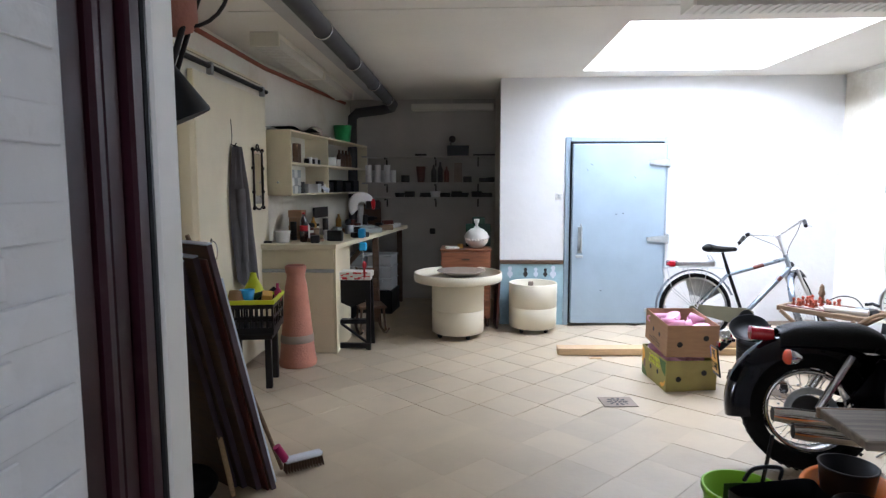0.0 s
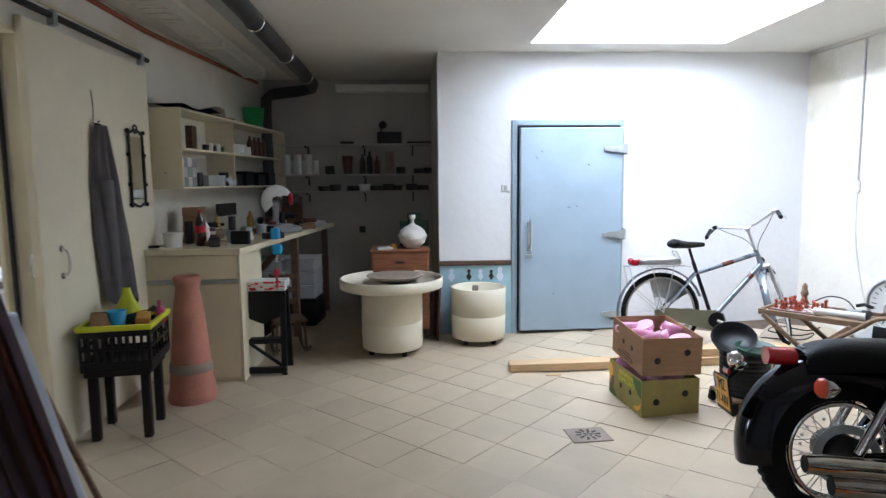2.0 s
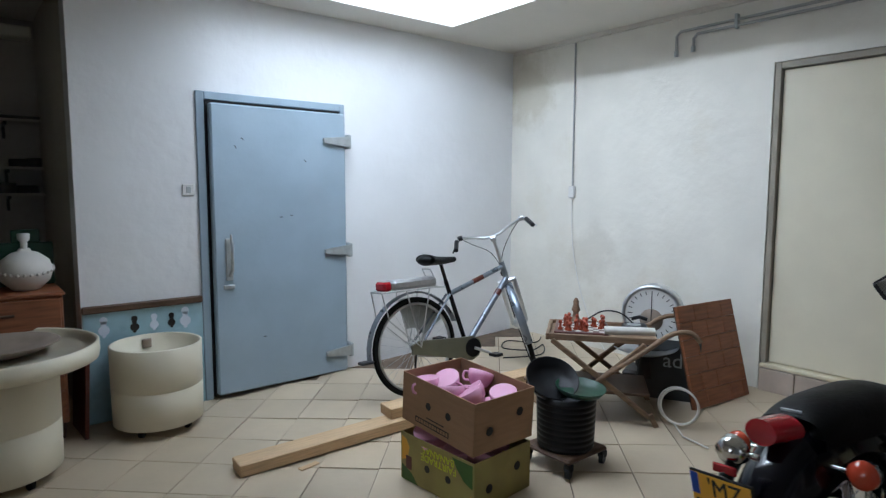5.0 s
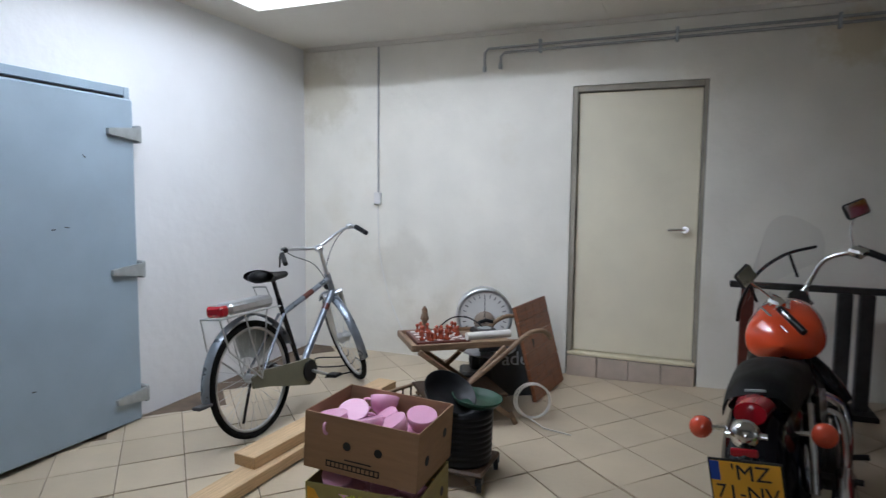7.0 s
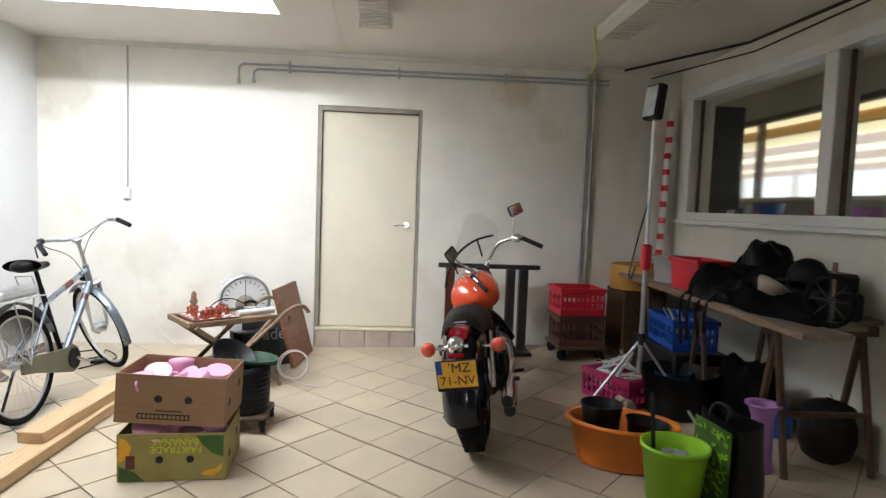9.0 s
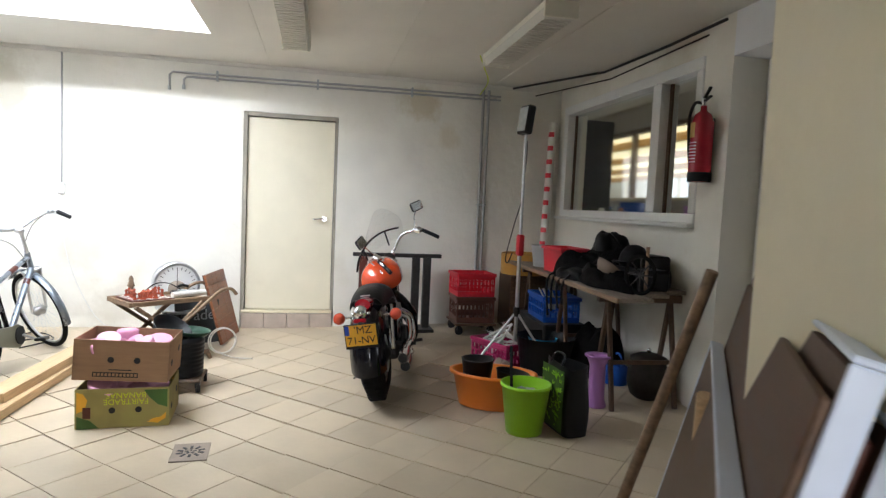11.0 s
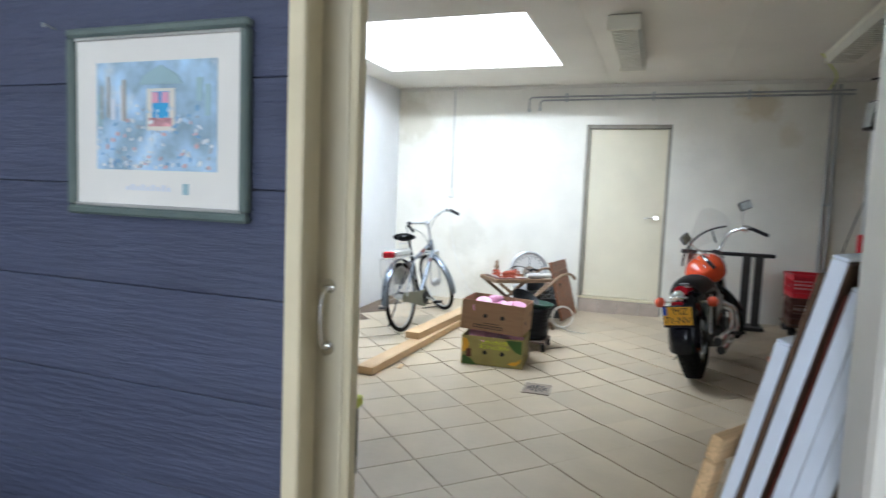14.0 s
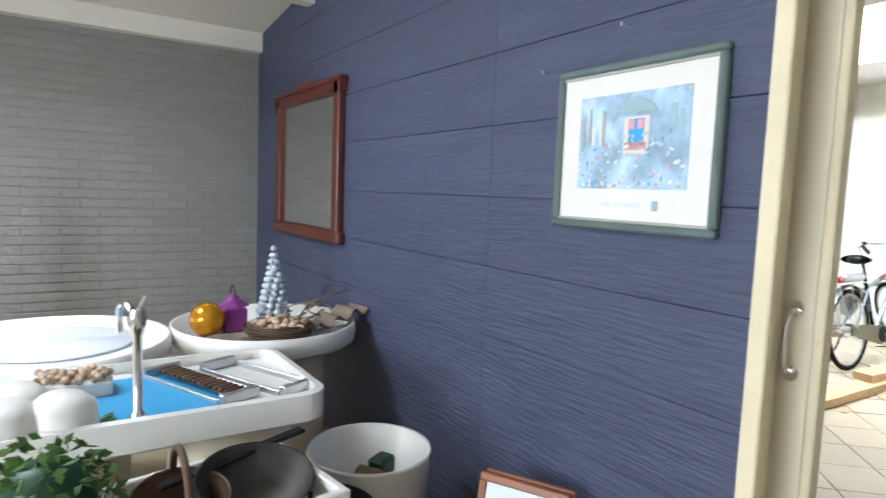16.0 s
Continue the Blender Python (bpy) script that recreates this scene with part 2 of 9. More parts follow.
M["bowl_glass"] = thin_glass("thin_blown_glass", (0.90, 0.89, 0.94), 0.42)
M["acrylic"] = mat("clear_acrylic", (0.85, 0.88, 0.9), 0.08, vary=0.02, alpha=0.09)
M["mirror"] = mat("mirror_silver", (0.86, 0.87, 0.86), 0.04, 1.0, vary=0.02)
M["opal"] = mat("opal_rooflight_acrylic", (0.9, 0.9, 0.9), 0.5, vary=0.02)
M["purple_dark"] = mat("dark_purple_gloss_paint", (0.026, 0.003, 0.008), 0.45, spec=0.3, vary=0.2, scale=6, stain=0.08, stain_colour=(0.2, 0.13, 0.1), stain_scale=9)
M["purple_board"] = mat("dark_purple_board", (0.010, 0.0038, 0.0145), 0.6, vary=0.25, scale=5, stretch=(4, 1, 8), bump=0.3, bump_scale=25, spec=0.25)
M["brick_bright"] = mat("whitewashed_passage_wall", (0.76, 0.77, 0.78), 0.85, vary=0.06, scale=6, bump=0.5, bump_scale=14)
M["rim_glass"] = mat("glass_rim", (0.7, 0.72, 0.8), 0.08, vary=0.02, alpha=0.45)
# side room whitewash made far darker than brick_bright: the wall's shade is in its colour
M["brick_shaded"] = mat("whitewashed_brick_shaded", (0.27, 0.265, 0.25), 0.85, vary=0.08, scale=6, rand=0.05, bump=0.4, bump_scale=22)
M["blue_board"] = mat("blue_grey_wood_grain_board", (0.072, 0.084, 0.145), 0.58, vary=0.14, scale=3.0, stretch=(6, 1, 9), bump=0.5, bump_scale=9, rand=0.05)
M["tile"] = mat("beige_ceramic_tile", (0.54, 0.445, 0.315), 0.36, vary=0.09, scale=3.0, stain=0.2, stain_colour=(0.36, 0.30, 0.23), stain_scale=2.2, rand=0.10, bump=0.04, bump_scale=30, world_space=True)
M["tile_far"] = mat("beige_ceramic_tile_rest", (0.54, 0.445, 0.315), 0.36, vary=0.09, scale=3.0, stain=0.2, stain_colour=(0.36, 0.30, 0.23), stain_scale=2.2, island=0.10, bump=0.04, bump_scale=30, world_space=True)
M["grout"] = mat("brown_grey_grout", (0.14, 0.10, 0.07), 0.9, vary=0.3, scale=10)
M["steptile"] = mat("beige_step_tile", (0.47, 0.39, 0.32), 0.5, vary=0.12, scale=8, rand=0.08)
M["orange"] = mat("orange_plastic", (0.80, 0.22, 0.03), 0.4, vary=0.06)
M["lime"] = mat("lime_green_plastic", (0.30, 0.62, 0.02), 0.35, vary=0.05)
M["green"] = mat("green_plastic", (0.03, 0.34, 0.10), 0.4, vary=0.08)
M["green_dark"] = mat("dark_green_paint", (0.01, 0.05, 0.025), 0.4, vary=0.15)
M["lilac"] = mat("lilac_plastic", (0.45, 0.20, 0.50), 0.4, vary=0.06)
M["red"] = mat("red_plastic", (0.60, 0.02, 0.035), 0.4, vary=0.1)
M["red_ext"] = mat("red_enamel", (0.40, 0.012, 0.03), 0.25, vary=0.06, coat=0.4)
M["magenta"] = mat("magenta_plastic", (0.42, 0.02, 0.12), 0.45, vary=0.12)
M["blue"] = mat("blue_plastic", (0.012, 0.085, 0.40), 0.4, vary=0.1)
M["cyan"] = mat("bright_blue_plastic", (0.03, 0.34, 0.66), 0.4, vary=0.06)
M["yellow"] = mat("acid_yellow_plastic", (0.62, 0.68, 0.02), 0.4, vary=0.06)
M["ochre"] = mat("ochre_painted_wood", (0.50, 0.26, 0.05), 0.5, vary=0.15)
M["brown_crate"] = mat("brown_plastic_crate", (0.11, 0.045, 0.03), 0.5, vary=0.15)
M["cloth_grey"] = mat("grey_work_jacket_cloth", (0.125, 0.12, 0.13), 0.9, vary=0.2, scale=7, bump=0.25, bump_scale=150)
M["cloth_dark"] = mat("dark_dusty_cloth", (0.007, 0.0065, 0.0065), 0.85, vary=0.3, scale=8, bump=0.4, bump_scale=40, spec=0.08)
M["paper"] = mat("white_paper", (0.8, 0.79, 0.76), 0.8, vary=0.03)
M["ceramic"] = mat("cream_white_ceramic", (0.74, 0.71, 0.65), 0.35, vary=0.08, scale=8)
M["porcelain"] = mat("blue_tinted_porcelain", (0.74, 0.79, 0.88), 0.12, vary=0.03)
M["cobalt"] = mat("cobalt_glaze", (0.015, 0.04, 0.34), 0.2, vary=0.3, scale=30)
M["rose"] = mat("rose_transfer_print", (0.66, 0.36, 0.40), 0.25, vary=0.55, scale=60)
M["hessian"] = mat("dusty_stoneware", (0.30, 0.24, 0.19), 0.7, vary=0.2, scale=8)
M["olive"] = mat("olive_grey_plastic", (0.17, 0.165, 0.11), 0.35, vary=0.15, scale=8)
M["stool_black"] = mat("black_stained_wood", (0.016, 0.013, 0.012), 0.6, vary=0.3, scale=8, spec=0.3)
M["pinkpowder"] = mat("pink_wax_granules", (0.65, 0.05, 0.20), 0.7, vary=0.25, scale=60)
M["chips"] = mat("brown_bark_chips", (0.34, 0.17, 0.06), 0.8, vary=0.6, scale=70, bump=0.6, bump_scale=90)
M["leaf"] = mat("green_leaf", (0.06, 0.14, 0.025), 0.55, vary=0.3, island=0.35)
M["gold"] = mat("amber_glass_ball", (0.75, 0.34, 0.02), 0.08, 0.7, vary=0.2)
M["violet"] = mat("violet_metal_lantern", (0.22, 0.04, 0.22), 0.5, vary=0.1)
M["shell_white"] = mat("pale_blue_white_shells", (0.58, 0.64, 0.70), 0.5, vary=0.2, scale=30, island=0.15)
M["shells"] = mat("mixed_shells", (0.58, 0.42, 0.30), 0.6, vary=0.3, island=0.45)
M["twig"] = mat("dry_grey_twigs", (0.22, 0.17, 0.13), 0.8, vary=0.3)
M["navy"] = mat("dark_navy_paint", (0.010, 0.014, 0.024), 0.6, spec=0.2, vary=0.3, scale=5)
M["slate"] = mat("slate_board", (0.055, 0.06, 0.062), 0.7, vary=0.2, scale=8)
M["copper"] = mat("copper_red_pieces", (0.42, 0.085, 0.04), 0.35, 0.3, vary=0.2, island=0.3)
M["coke"] = mat("dark_cola", (0.03, 0.008, 0.006), 0.08, coat=0.5, vary=0.1)
M["skyblue_mural"] = mat("light_blue_mural_paint", (0.36, 0.53, 0.60), 0.6, vary=0.25, scale=4, stain=0.5, stain_colour=(0.12, 0.24, 0.33), stain_scale=5)
M["blue_tray"] = mat("sky_blue_sheet", (0.06, 0.37, 0.70), 0.35, vary=0.04)
M["frame_green"] = mat("grey_green_frame_wood", (0.12, 0.16, 0.155), 0.45, vary=0.15, scale=10)
M["art"] = mat("pale_blue_watercolour", (0.42, 0.60, 0.78), 0.7, vary=0.45, scale=14, stain=0.9, stain_colour=(0.74, 0.79, 0.82), stain_scale=11)
for _n, _c in (("wash_pale", (0.50, 0.68, 0.84)), ("wash_blue", (0.22, 0.42, 0.66)), ("wash_white", (0.76, 0.80, 0.84)), ("wash_rose", (0.72, 0.48, 0.52)), ("wash_grey", (0.40, 0.46, 0.55))):
    M[_n] = mat(_n.replace("wash_", "watercolour_"), _c, 0.8, vary=0.2, scale=60)
M["board_edge"] = mat("white_lacquered_panel", (0.70, 0.77, 0.90), 0.4, vary=0.06, scale=5)
M["panel_end"] = mat("purple_brown_panel_edge", (0.085, 0.06, 0.08), 0.5, vary=0.25, scale=8)
M["mahogany"] = mat("mahogany_frame", (0.105, 0.024, 0.015), 0.35, vary=0.25, scale=6, stretch=(1, 1, 6))
# two glowing materials that imitate daylight on the yard and through its canopy
M["yard"] = glow("yard_daylight_glow", (0.95, 1.0, 0.96), 0.8)
M["polycarb"] = glow("polycarbonate_daylight_glow", (1.0, 0.88, 0.50), 1.1)


# ---- builders ----
class Geo:
    """Collects vertices and faces for one mesh."""

    def __init__(self):
        self.v, self.f, self.s, self.m = [], [], [], Matrix.Identity(4)

    def at(self, *a):
        self.m = pose(*a) if a else Matrix.Identity(4)
        return self

    def add(self, verts, faces, smooth=False):
        k = len(self.v)
        self.v += [tuple(self.m @ Vector(p)) for p in verts]
        self.f += [tuple(i + k for i in f) for f in faces]
        self.s += [smooth] * len(faces)
        return self

    def box(self, x0, x1, y0, y1, z0, z1, b=0.0):
        if x1 < x0: x0, x1 = x1, x0
        if y1 < y0: y0, y1 = y1, y0
        if z1 < z0: z0, z1 = z1, z0
        if b <= 0:
            v = [(x, y, z) for x in (x0, x1) for y in (y0, y1) for z in (z0, z1)]
            return self.add(v, [(0, 1, 3, 2), (4, 6, 7, 5), (0, 4, 5, 1), (2, 3, 7, 6), (0, 2, 6, 4), (1, 5, 7, 3)])
        b = min(b, (x1 - x0) / 2.1, (y1 - y0) / 2.1, (z1 - z0) / 2.1)
        c, h = ((x0 + x1) / 2, (y0 + y1) / 2, (z0 + z1) / 2), ((x1 - x0) / 2, (y1 - y0) / 2, (z1 - z0) / 2)
        v, idx = [], {}
        for sx in (-1, 1):
            for sy in (-1, 1):
                for sz in (-1, 1):
                    s = (sx, sy, sz)
                    for ax in range(3):
                        idx[(s, ax)] = len(v)
                        v.append(tuple(c[i] + s[i] * (h[i] - (0 if i == ax else b)) for i in range(3)))
        f = []
        for ax in range(3):
            o = [i for i in range(3) if i != ax]
            for sg in (-1, 1):
                q = []
                for a, d in ((-1, -1), (1, -1), (1, 1), (-1, 1)):
                    s = [0, 0, 0]
                    s[ax], s[o[0]], s[o[1]] = sg, a, d
                    q.append(idx[(tuple(s), ax)])
                f.append(tuple(q))
        for ax in range(3):
            o = [i for i in range(3) if i != ax]
            for a in (-1, 1):
                for d in (-1, 1):
                    lo, hi = [0, 0, 0], [0, 0, 0]
                    lo[ax], hi[ax] = -1, 1
                    lo[o[0]] = hi[o[0]] = a
                    lo[o[1]] = hi[o[1]] = d
                    lo, hi = tuple(lo), tuple(hi)
                    f.append((idx[(lo, o[0])], idx[(hi, o[0])], idx[(hi, o[1])], idx[(lo, o[1])]))
        for sx in (-1, 1):
            for sy in (-1, 1):
                for sz in (-1, 1):
                    f.append(tuple(idx[((sx, sy, sz), ax)] for ax in range(3)))
        return self.add(v, f)

    def lathe(self, prof, seg=24, cap=True, arc=1.0):
        v, f = [], []
        full = arc >= 0.999
        n = seg if full else seg + 1
        for r, z in prof:
            for i in range(n):
                a = 2 * math.pi * arc * i / seg
                v.append((r * math.cos(a), r * math.sin(a), z))
        for j in range(len(prof) - 1):
            for i in range(seg):
                k = (i + 1) % n if full else i + 1
                f.append((j * n + i, j * n + k, (j + 1) * n + k, (j + 1) * n + i))
        self.add(v, f, True)
        if cap and full:
            for j in (0, len(prof) - 1):
                if prof[j][0] > 1e-4:
                    self.add([v[j * n + i] for i in range(n)], [tuple(range(n))])
        return self

    def cyl(self, r, z0, z1, seg=20, r2=None):
        return self.lathe([(r, z0), (r if r2 is None else r2, z1)], seg)

    def ball(self, c, r, seg=12, sz=1.0):
        old = self.m
        self.m = old @ Matrix.Translation(c)
        n = max(5, seg // 2)
        self.lathe([(max(1e-5, r * math.sin(math.pi * i / n)), -r * sz * math.cos(math.pi * i / n)) for i in range(n + 1)], seg, False)
        self.m = old
        return self

    def tube(self, pts, r, seg=8, closed=False, smooth_pts=0):
        p = [Vector(q) for q in pts]
        if smooth_pts:
            p = spline(p, smooth_pts, closed)
        n = len(p)
        rad = r if isinstance(r, (list, tuple)) else [r] * n
        if len(rad) != n:
            rad = [rad[0] + (rad[-1] - rad[0]) * i / (n - 1) for i in range(n)]
        v, f = [], []
        up = None
        for i in range(n):
            d = (p[(i + 1) % n] - p[i - 1]) if closed else (p[min(i + 1, n - 1)] - p[max(i - 1, 0)])
            d = d.normalized() if d.length > 1e-9 else Vector((0, 0, 1))
            if up is None:
                up = Vector((0, 0, 1)) if abs(d.z) < 0.9 else Vector((1, 0, 0))
            a = d.cross(up)
            a = a.normalized() if a.length > 1e-6 else d.orthogonal().normalized()
            up = a.cross(d).normalized()
            for k in range(seg):
                t = 2 * math.pi * k / seg
                v.append(tuple(p[i] + (a * math.cos(t) + up * math.sin(t)) * rad[i]))
        for i in range(n if closed else n - 1):
            j = (i + 1) % n
            for k in range(seg):
                q = (k + 1) % seg
                f.append((i * seg + k, i * seg + q, j * seg + q, j * seg + k))
        self.add(v, f, True)
        if not closed:
            self.add(v[:seg], [tuple(reversed(range(seg)))])
            self.add(v[-seg:], [tuple(range(seg))])
        return self

    def torus(self, c, R, r, axis="y", seg=36, sub=8, arc=(0, 360)):
        full = arc[1] - arc[0] >= 359.9
        m = seg if full else seg + 1
        pts = []
        for i in range(m):
            a = radians(arc[0] + (arc[1] - arc[0]) * i / seg)
            u, w = R * math.cos(a), R * math.sin(a)
            o = {"y": (u, 0, w), "x": (0, u, w), "z": (u, w, 0)}[axis]
            pts.append((c[0] + o[0], c[1] + o[1], c[2] + o[2]))
        return self.tube(pts, r, sub, closed=full)

    def prism(self, poly, a0, a1, axis="z"):
        """A flat outline pushed from a0 to a1 along an axis."""
        n = len(poly)
        put = {"z": lambda u, w, h: (u, w, h), "y": lambda u, w, h: (u, h, w), "x": lambda u, w, h: (h, u, w)}[axis]
        v = [put(u, w, a0) for u, w in poly] + [put(u, w, a1) for u, w in poly]
        f = [tuple(reversed(range(n))), tuple(range(n, 2 * n))] + [(i, (i + 1) % n, n + (i + 1) % n, n + i) for i in range(n)]
        return self.add(v, f)

    def bar(self, a, b, w, h, bev=0.0):
        """A straight squared bar from a to b."""
        a, b = Vector(a), Vector(b)
        d = b - a
        old = self.m
        q = d.to_track_quat("X", "Z").to_matrix().to_4x4()
        self.m = old @ Matrix.Translation(a) @ q
        self.box(0, d.length, -w / 2, w / 2, -h / 2, h / 2, bev)
        self.m = old
        return self

    def sheet(self, fn, nu, nv, closed_u=False):
        """A surface from a function of (u, v) in 0..1."""
        mu = nu if closed_u else nu + 1
        v = [fn(i / nu, j / nv) for j in range(nv + 1) for i in range(mu)]
        f = [(j * mu + i, j * mu + (i + 1) % mu, (j + 1) * mu + (i + 1) % mu, (j + 1) * mu + i) for j in range(nv) for i in range(nu)]
        return self.add(v, f, True)

    def mesh(self, name):
        me = bpy.data.meshes.new(name)
        me.from_pydata(self.v, [], self.f)
        me.polygons.foreach_set("use_smooth", self.s)
        bm = bmesh.new()
        bm.from_mesh(me)
        bmesh.ops.recalc_face_normals(bm, faces=bm.faces)
        bm.to_mesh(me)
        bm.free()
        me.update()
        return me


def spline(p, k, closed=False):
    out, n = [], len(p)
    for i in range(n if closed else n - 1):
        a, b = p[i], p[(i + 1) % n]
        z = p[i - 1] if (closed or i > 0) else a
        c = p[(i + 2) % n] if (closed or i + 2 < n) else b
        for j in range(k):
            t = j / k
            out.append(0.5 * ((2 * a) + (b - z) * t + (2 * z - 5 * a + 4 * b - c) * t * t + (3 * a - z - 3 * b + c) * t ** 3))
    if not closed:
        out.append(p[-1])
    return out


def part(name, g, material, parent=None, label=""):
    me = g.mesh(name) if isinstance(g, Geo) else g
    if not me.materials:
        me.materials.append(material)
    ob = new(name, me)
    if parent is not None:
        ob.parent = parent
    if label:
        ob["label"] = label
    return ob


def thing(name, label, category, m=None, group=""):
    ob = new(name)
    ob.empty_display_size = 0.1
    if m is not None:
        ob.matrix_world = m
    return tagged(ob, label, category, group)


def solid(name, g, material, label, category, m=None, group=""):
    """A thing of one mesh."""
    ob = part(name, g, material)
    if m is not None:
        ob.matrix_world = m
    return tagged(ob, label, category, group)


def structure(name, g, material, label, category=""):
    return tagged(part(name, g, material), label, category or name.split("_")[0], kind="structure")


def writing(name, body, size, material, parent, m, label=""):
    cu = bpy.data.curves.new(name, "FONT")
    cu.body, cu.size, cu.align_x, cu.align_y, cu.extrude = body, size, "CENTER", "CENTER", 0.0008
    tmp = bpy.data.objects.new(name, cu)
    me = bpy.data.meshes.new_from_object(tmp)
    bpy.data.objects.remove(tmp)
    me.materials.clear()
    me.materials.append(material)
    ob = new(name, me)
    ob.parent = parent
    ob.matrix_local = m
    if label:
        ob["label"] = label
    return ob


def floor_z(x, y):
    """The floor falls gently towards the drain."""
    if x < -0.95 or y > 7.5:
        return 0.0
    return 0.034 * max(0.0, x - 2.3) + 0.031 * max(0.0, 4.6 - y)
# ---- the setting ----
XL, XR, YW, YF, YB, ZC = -0.955, 5.25, 1.60, 7.52, 9.15, 2.84
OP0, OP1, OPZ = 3.74, 4.965, 2.40          # the doorway to the side room
SK = (2.29, 4.15, 5.19, 7.14)             # the rooflight

g = Geo()
nx = 104
xs = [-5.6 + 11.2 * i / nx for i in range(nx + 1)]
ys = [-2.0 + 11.6 * i / nx for i in range(nx + 1)]
g.add([(x, y, floor_z(x, y) - 0.0065) for y in ys for x in xs],
      [(j * (nx + 1) + i, j * (nx + 1) + i + 1, (j + 1) * (nx + 1) + i + 1, (j + 1) * (nx + 1) + i) for j in range(nx) for i in range(nx)])
floor = structure("floor", g, M["grout"], "beige square ceramic tiles laid diagonally with dark joints", "floor")

g = Geo().box(XR, XR + 0.25, YW - 0.25, 4.07, -0.1, 3.0).box(XR, XR + 0.25, 5.04, YF + 0.2, -0.1, 3.0).box(XR, XR + 0.25, 4.07, 5.04, 2.37, 3.0)
structure("wall_east", g, M["plaster_east"], "uneven white plastered wall with damp stains", "wall")
g = Geo().box(1.44, 2.24, YF, YF + 0.2, -0.1, 3.0).box(3.28, XR, YF, YF + 0.2, -0.1, 3.0).box(2.24, 3.28, YF, YF + 0.2, 2.12, 3.0)
structure("wall_north", g, M["plaster_cool"], "white painted wall of the cold store", "wall")
# alcove walls take the darkened plaster, so their shade is painted in
structure("wall_cold_store_side", Geo().box(1.44, 1.56, YF + 0.2, YB, -0.1, 3.0), M["plaster_shaded"], "white side wall of the cold store, darkened for shade", "wall")
structure("wall_alcove_back", Geo().box(-1.3, 3.4, YB, YB + 0.2, -0.1, 3.0), M["plaster_shaded"], "grey-white wall behind the shelves, darkened for the alcove's shade", "wall")
structure("wall_cold_room_back", Geo().box(2.1, 3.4, YF + 0.5, YF + 0.6, -0.1, 2.4), M["plaster_shaded"], "plain wall behind the cold store door", "wall")
# the partition: straight beside the sliding door, slanted along the bench
g = Geo().box(XL - 0.155, XL, OP1, 6.45, -0.1, 3.2).box(XL - 0.155, XL, OP0, OP1, OPZ, 3.2)
g.prism([(XL - 0.155, 6.45), (XL, 6.45), (-0.62, YB), (XL - 0.155, YB)], -0.1, 3.2)
wall_west = structure("wall_west", g, M["plaster"], "white plastered partition with a sliding door", "wall")
structure("wall_west_south", Geo().box(-0.72, -0.60, YW - 0.1, 3.60, -0.1, 3.0), M["plaster"], "white wall behind the bookcase", "wall")
structure("wall_west_head", Geo().box(XL - 0.155, -0.60, OP0 - 0.1, OP0, OPZ, 3.2).box(-1.11, -0.60, 1.5, OP0 - 0.1, 2.5, 3.2), M["plaster"], "white wall over the bookcase", "wall")
# window wall with pier
g = Geo().box(2.24, 2.54, YW - 0.30, YW, -0.1, 3.0).box(2.54, 5.02, YW - 0.26, YW - 0.03, -0.1, 1.43).box(2.54, 5.02, YW - 0.26, YW - 0.03, 2.62, 3.0).box(5.02, XR + 0.25, YW - 0.26, YW - 0.03, -0.1, 3.0)
structure("wall_south", g, M["plaster"], "white wall with an inside window and a pier", "wall")
structure("wall_south_west", Geo().box(-0.72, 0.466, YW - 0.28, YW, -0.1, 3.0).box(0.466, 2.24, YW - 0.28, YW, 2.55, 3.0), M["plaster_cool"], "white wall beside the entrance", "wall")

# ceiling with its opening, cover strips and the shaft of the rooflight
g = Geo()
for a in ((-1.0, SK[0], 1.2, YB), (SK[1], XR + 0.2, 1.2, YF + 0.2), (SK[0], SK[1], 1.2, SK[2]), (SK[0], SK[1], SK[3], YF + 0.2)):
    g.box(a[0], a[1], a[2], a[3], ZC, ZC + 0.06)
for y in (2.38, 3.58, 4.80):
    g.box(-0.6, XR - 0.01, y - 0.02, y + 0.02, ZC - 0.006, ZC + 0.01)
g.box(XR - 0.035, XR - 0.002, 1.62, YF - 0.04, ZC - 0.035, ZC)
structure("ceiling", g, M["ceiling"], "white board ceiling with thin cover strips", "ceiling")
g = Geo()
g.box(SK[0] - 0.06, SK[0], SK[2] - 0.06, SK[3] + 0.06, ZC + 0.06, 3.6).box(SK[1], SK[1] + 0.06, SK[2] - 0.06, SK[3] + 0.06, ZC + 0.06, 3.6)
g.box(SK[0], SK[1], SK[2] - 0.06, SK[2], ZC + 0.06, 3.6).box(SK[0], SK[1], SK[3], SK[3] + 0.06, ZC + 0.06, 3.6)
sk = structure("rooflight_shaft", g, M["plastic_white"], "white lining of the rooflight", "rooflight")
part("pane", Geo().box(SK[0] - 0.06, SK[1] + 0.06, SK[2] - 0.06, SK[3] + 0.06, 3.6, 3.63), M["opal"], sk, "white opal acrylic pane")

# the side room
# white wall, with its shade put into the darker brick colour
structure("wall_side_north", Geo().box(-5.6, XL - 0.155, 8.85, 9.05, -0.1, 3.4), M["brick_shaded"], "whitewashed brick wall", "wall")
structure("wall_side_west", Geo().box(-5.8, -5.6, 1.0, 3.3, -0.1, 3.6).box(-5.8, -5.6, 5.1, 9.05, -0.1, 3.6).box(-5.8, -5.6, 3.3, 5.1, -0.1, 1.0).box(-5.8, -5.6, 3.3, 5.1, 2.2, 3.6), M["plaster_cool"], "plain white wall of the side room", "wall")
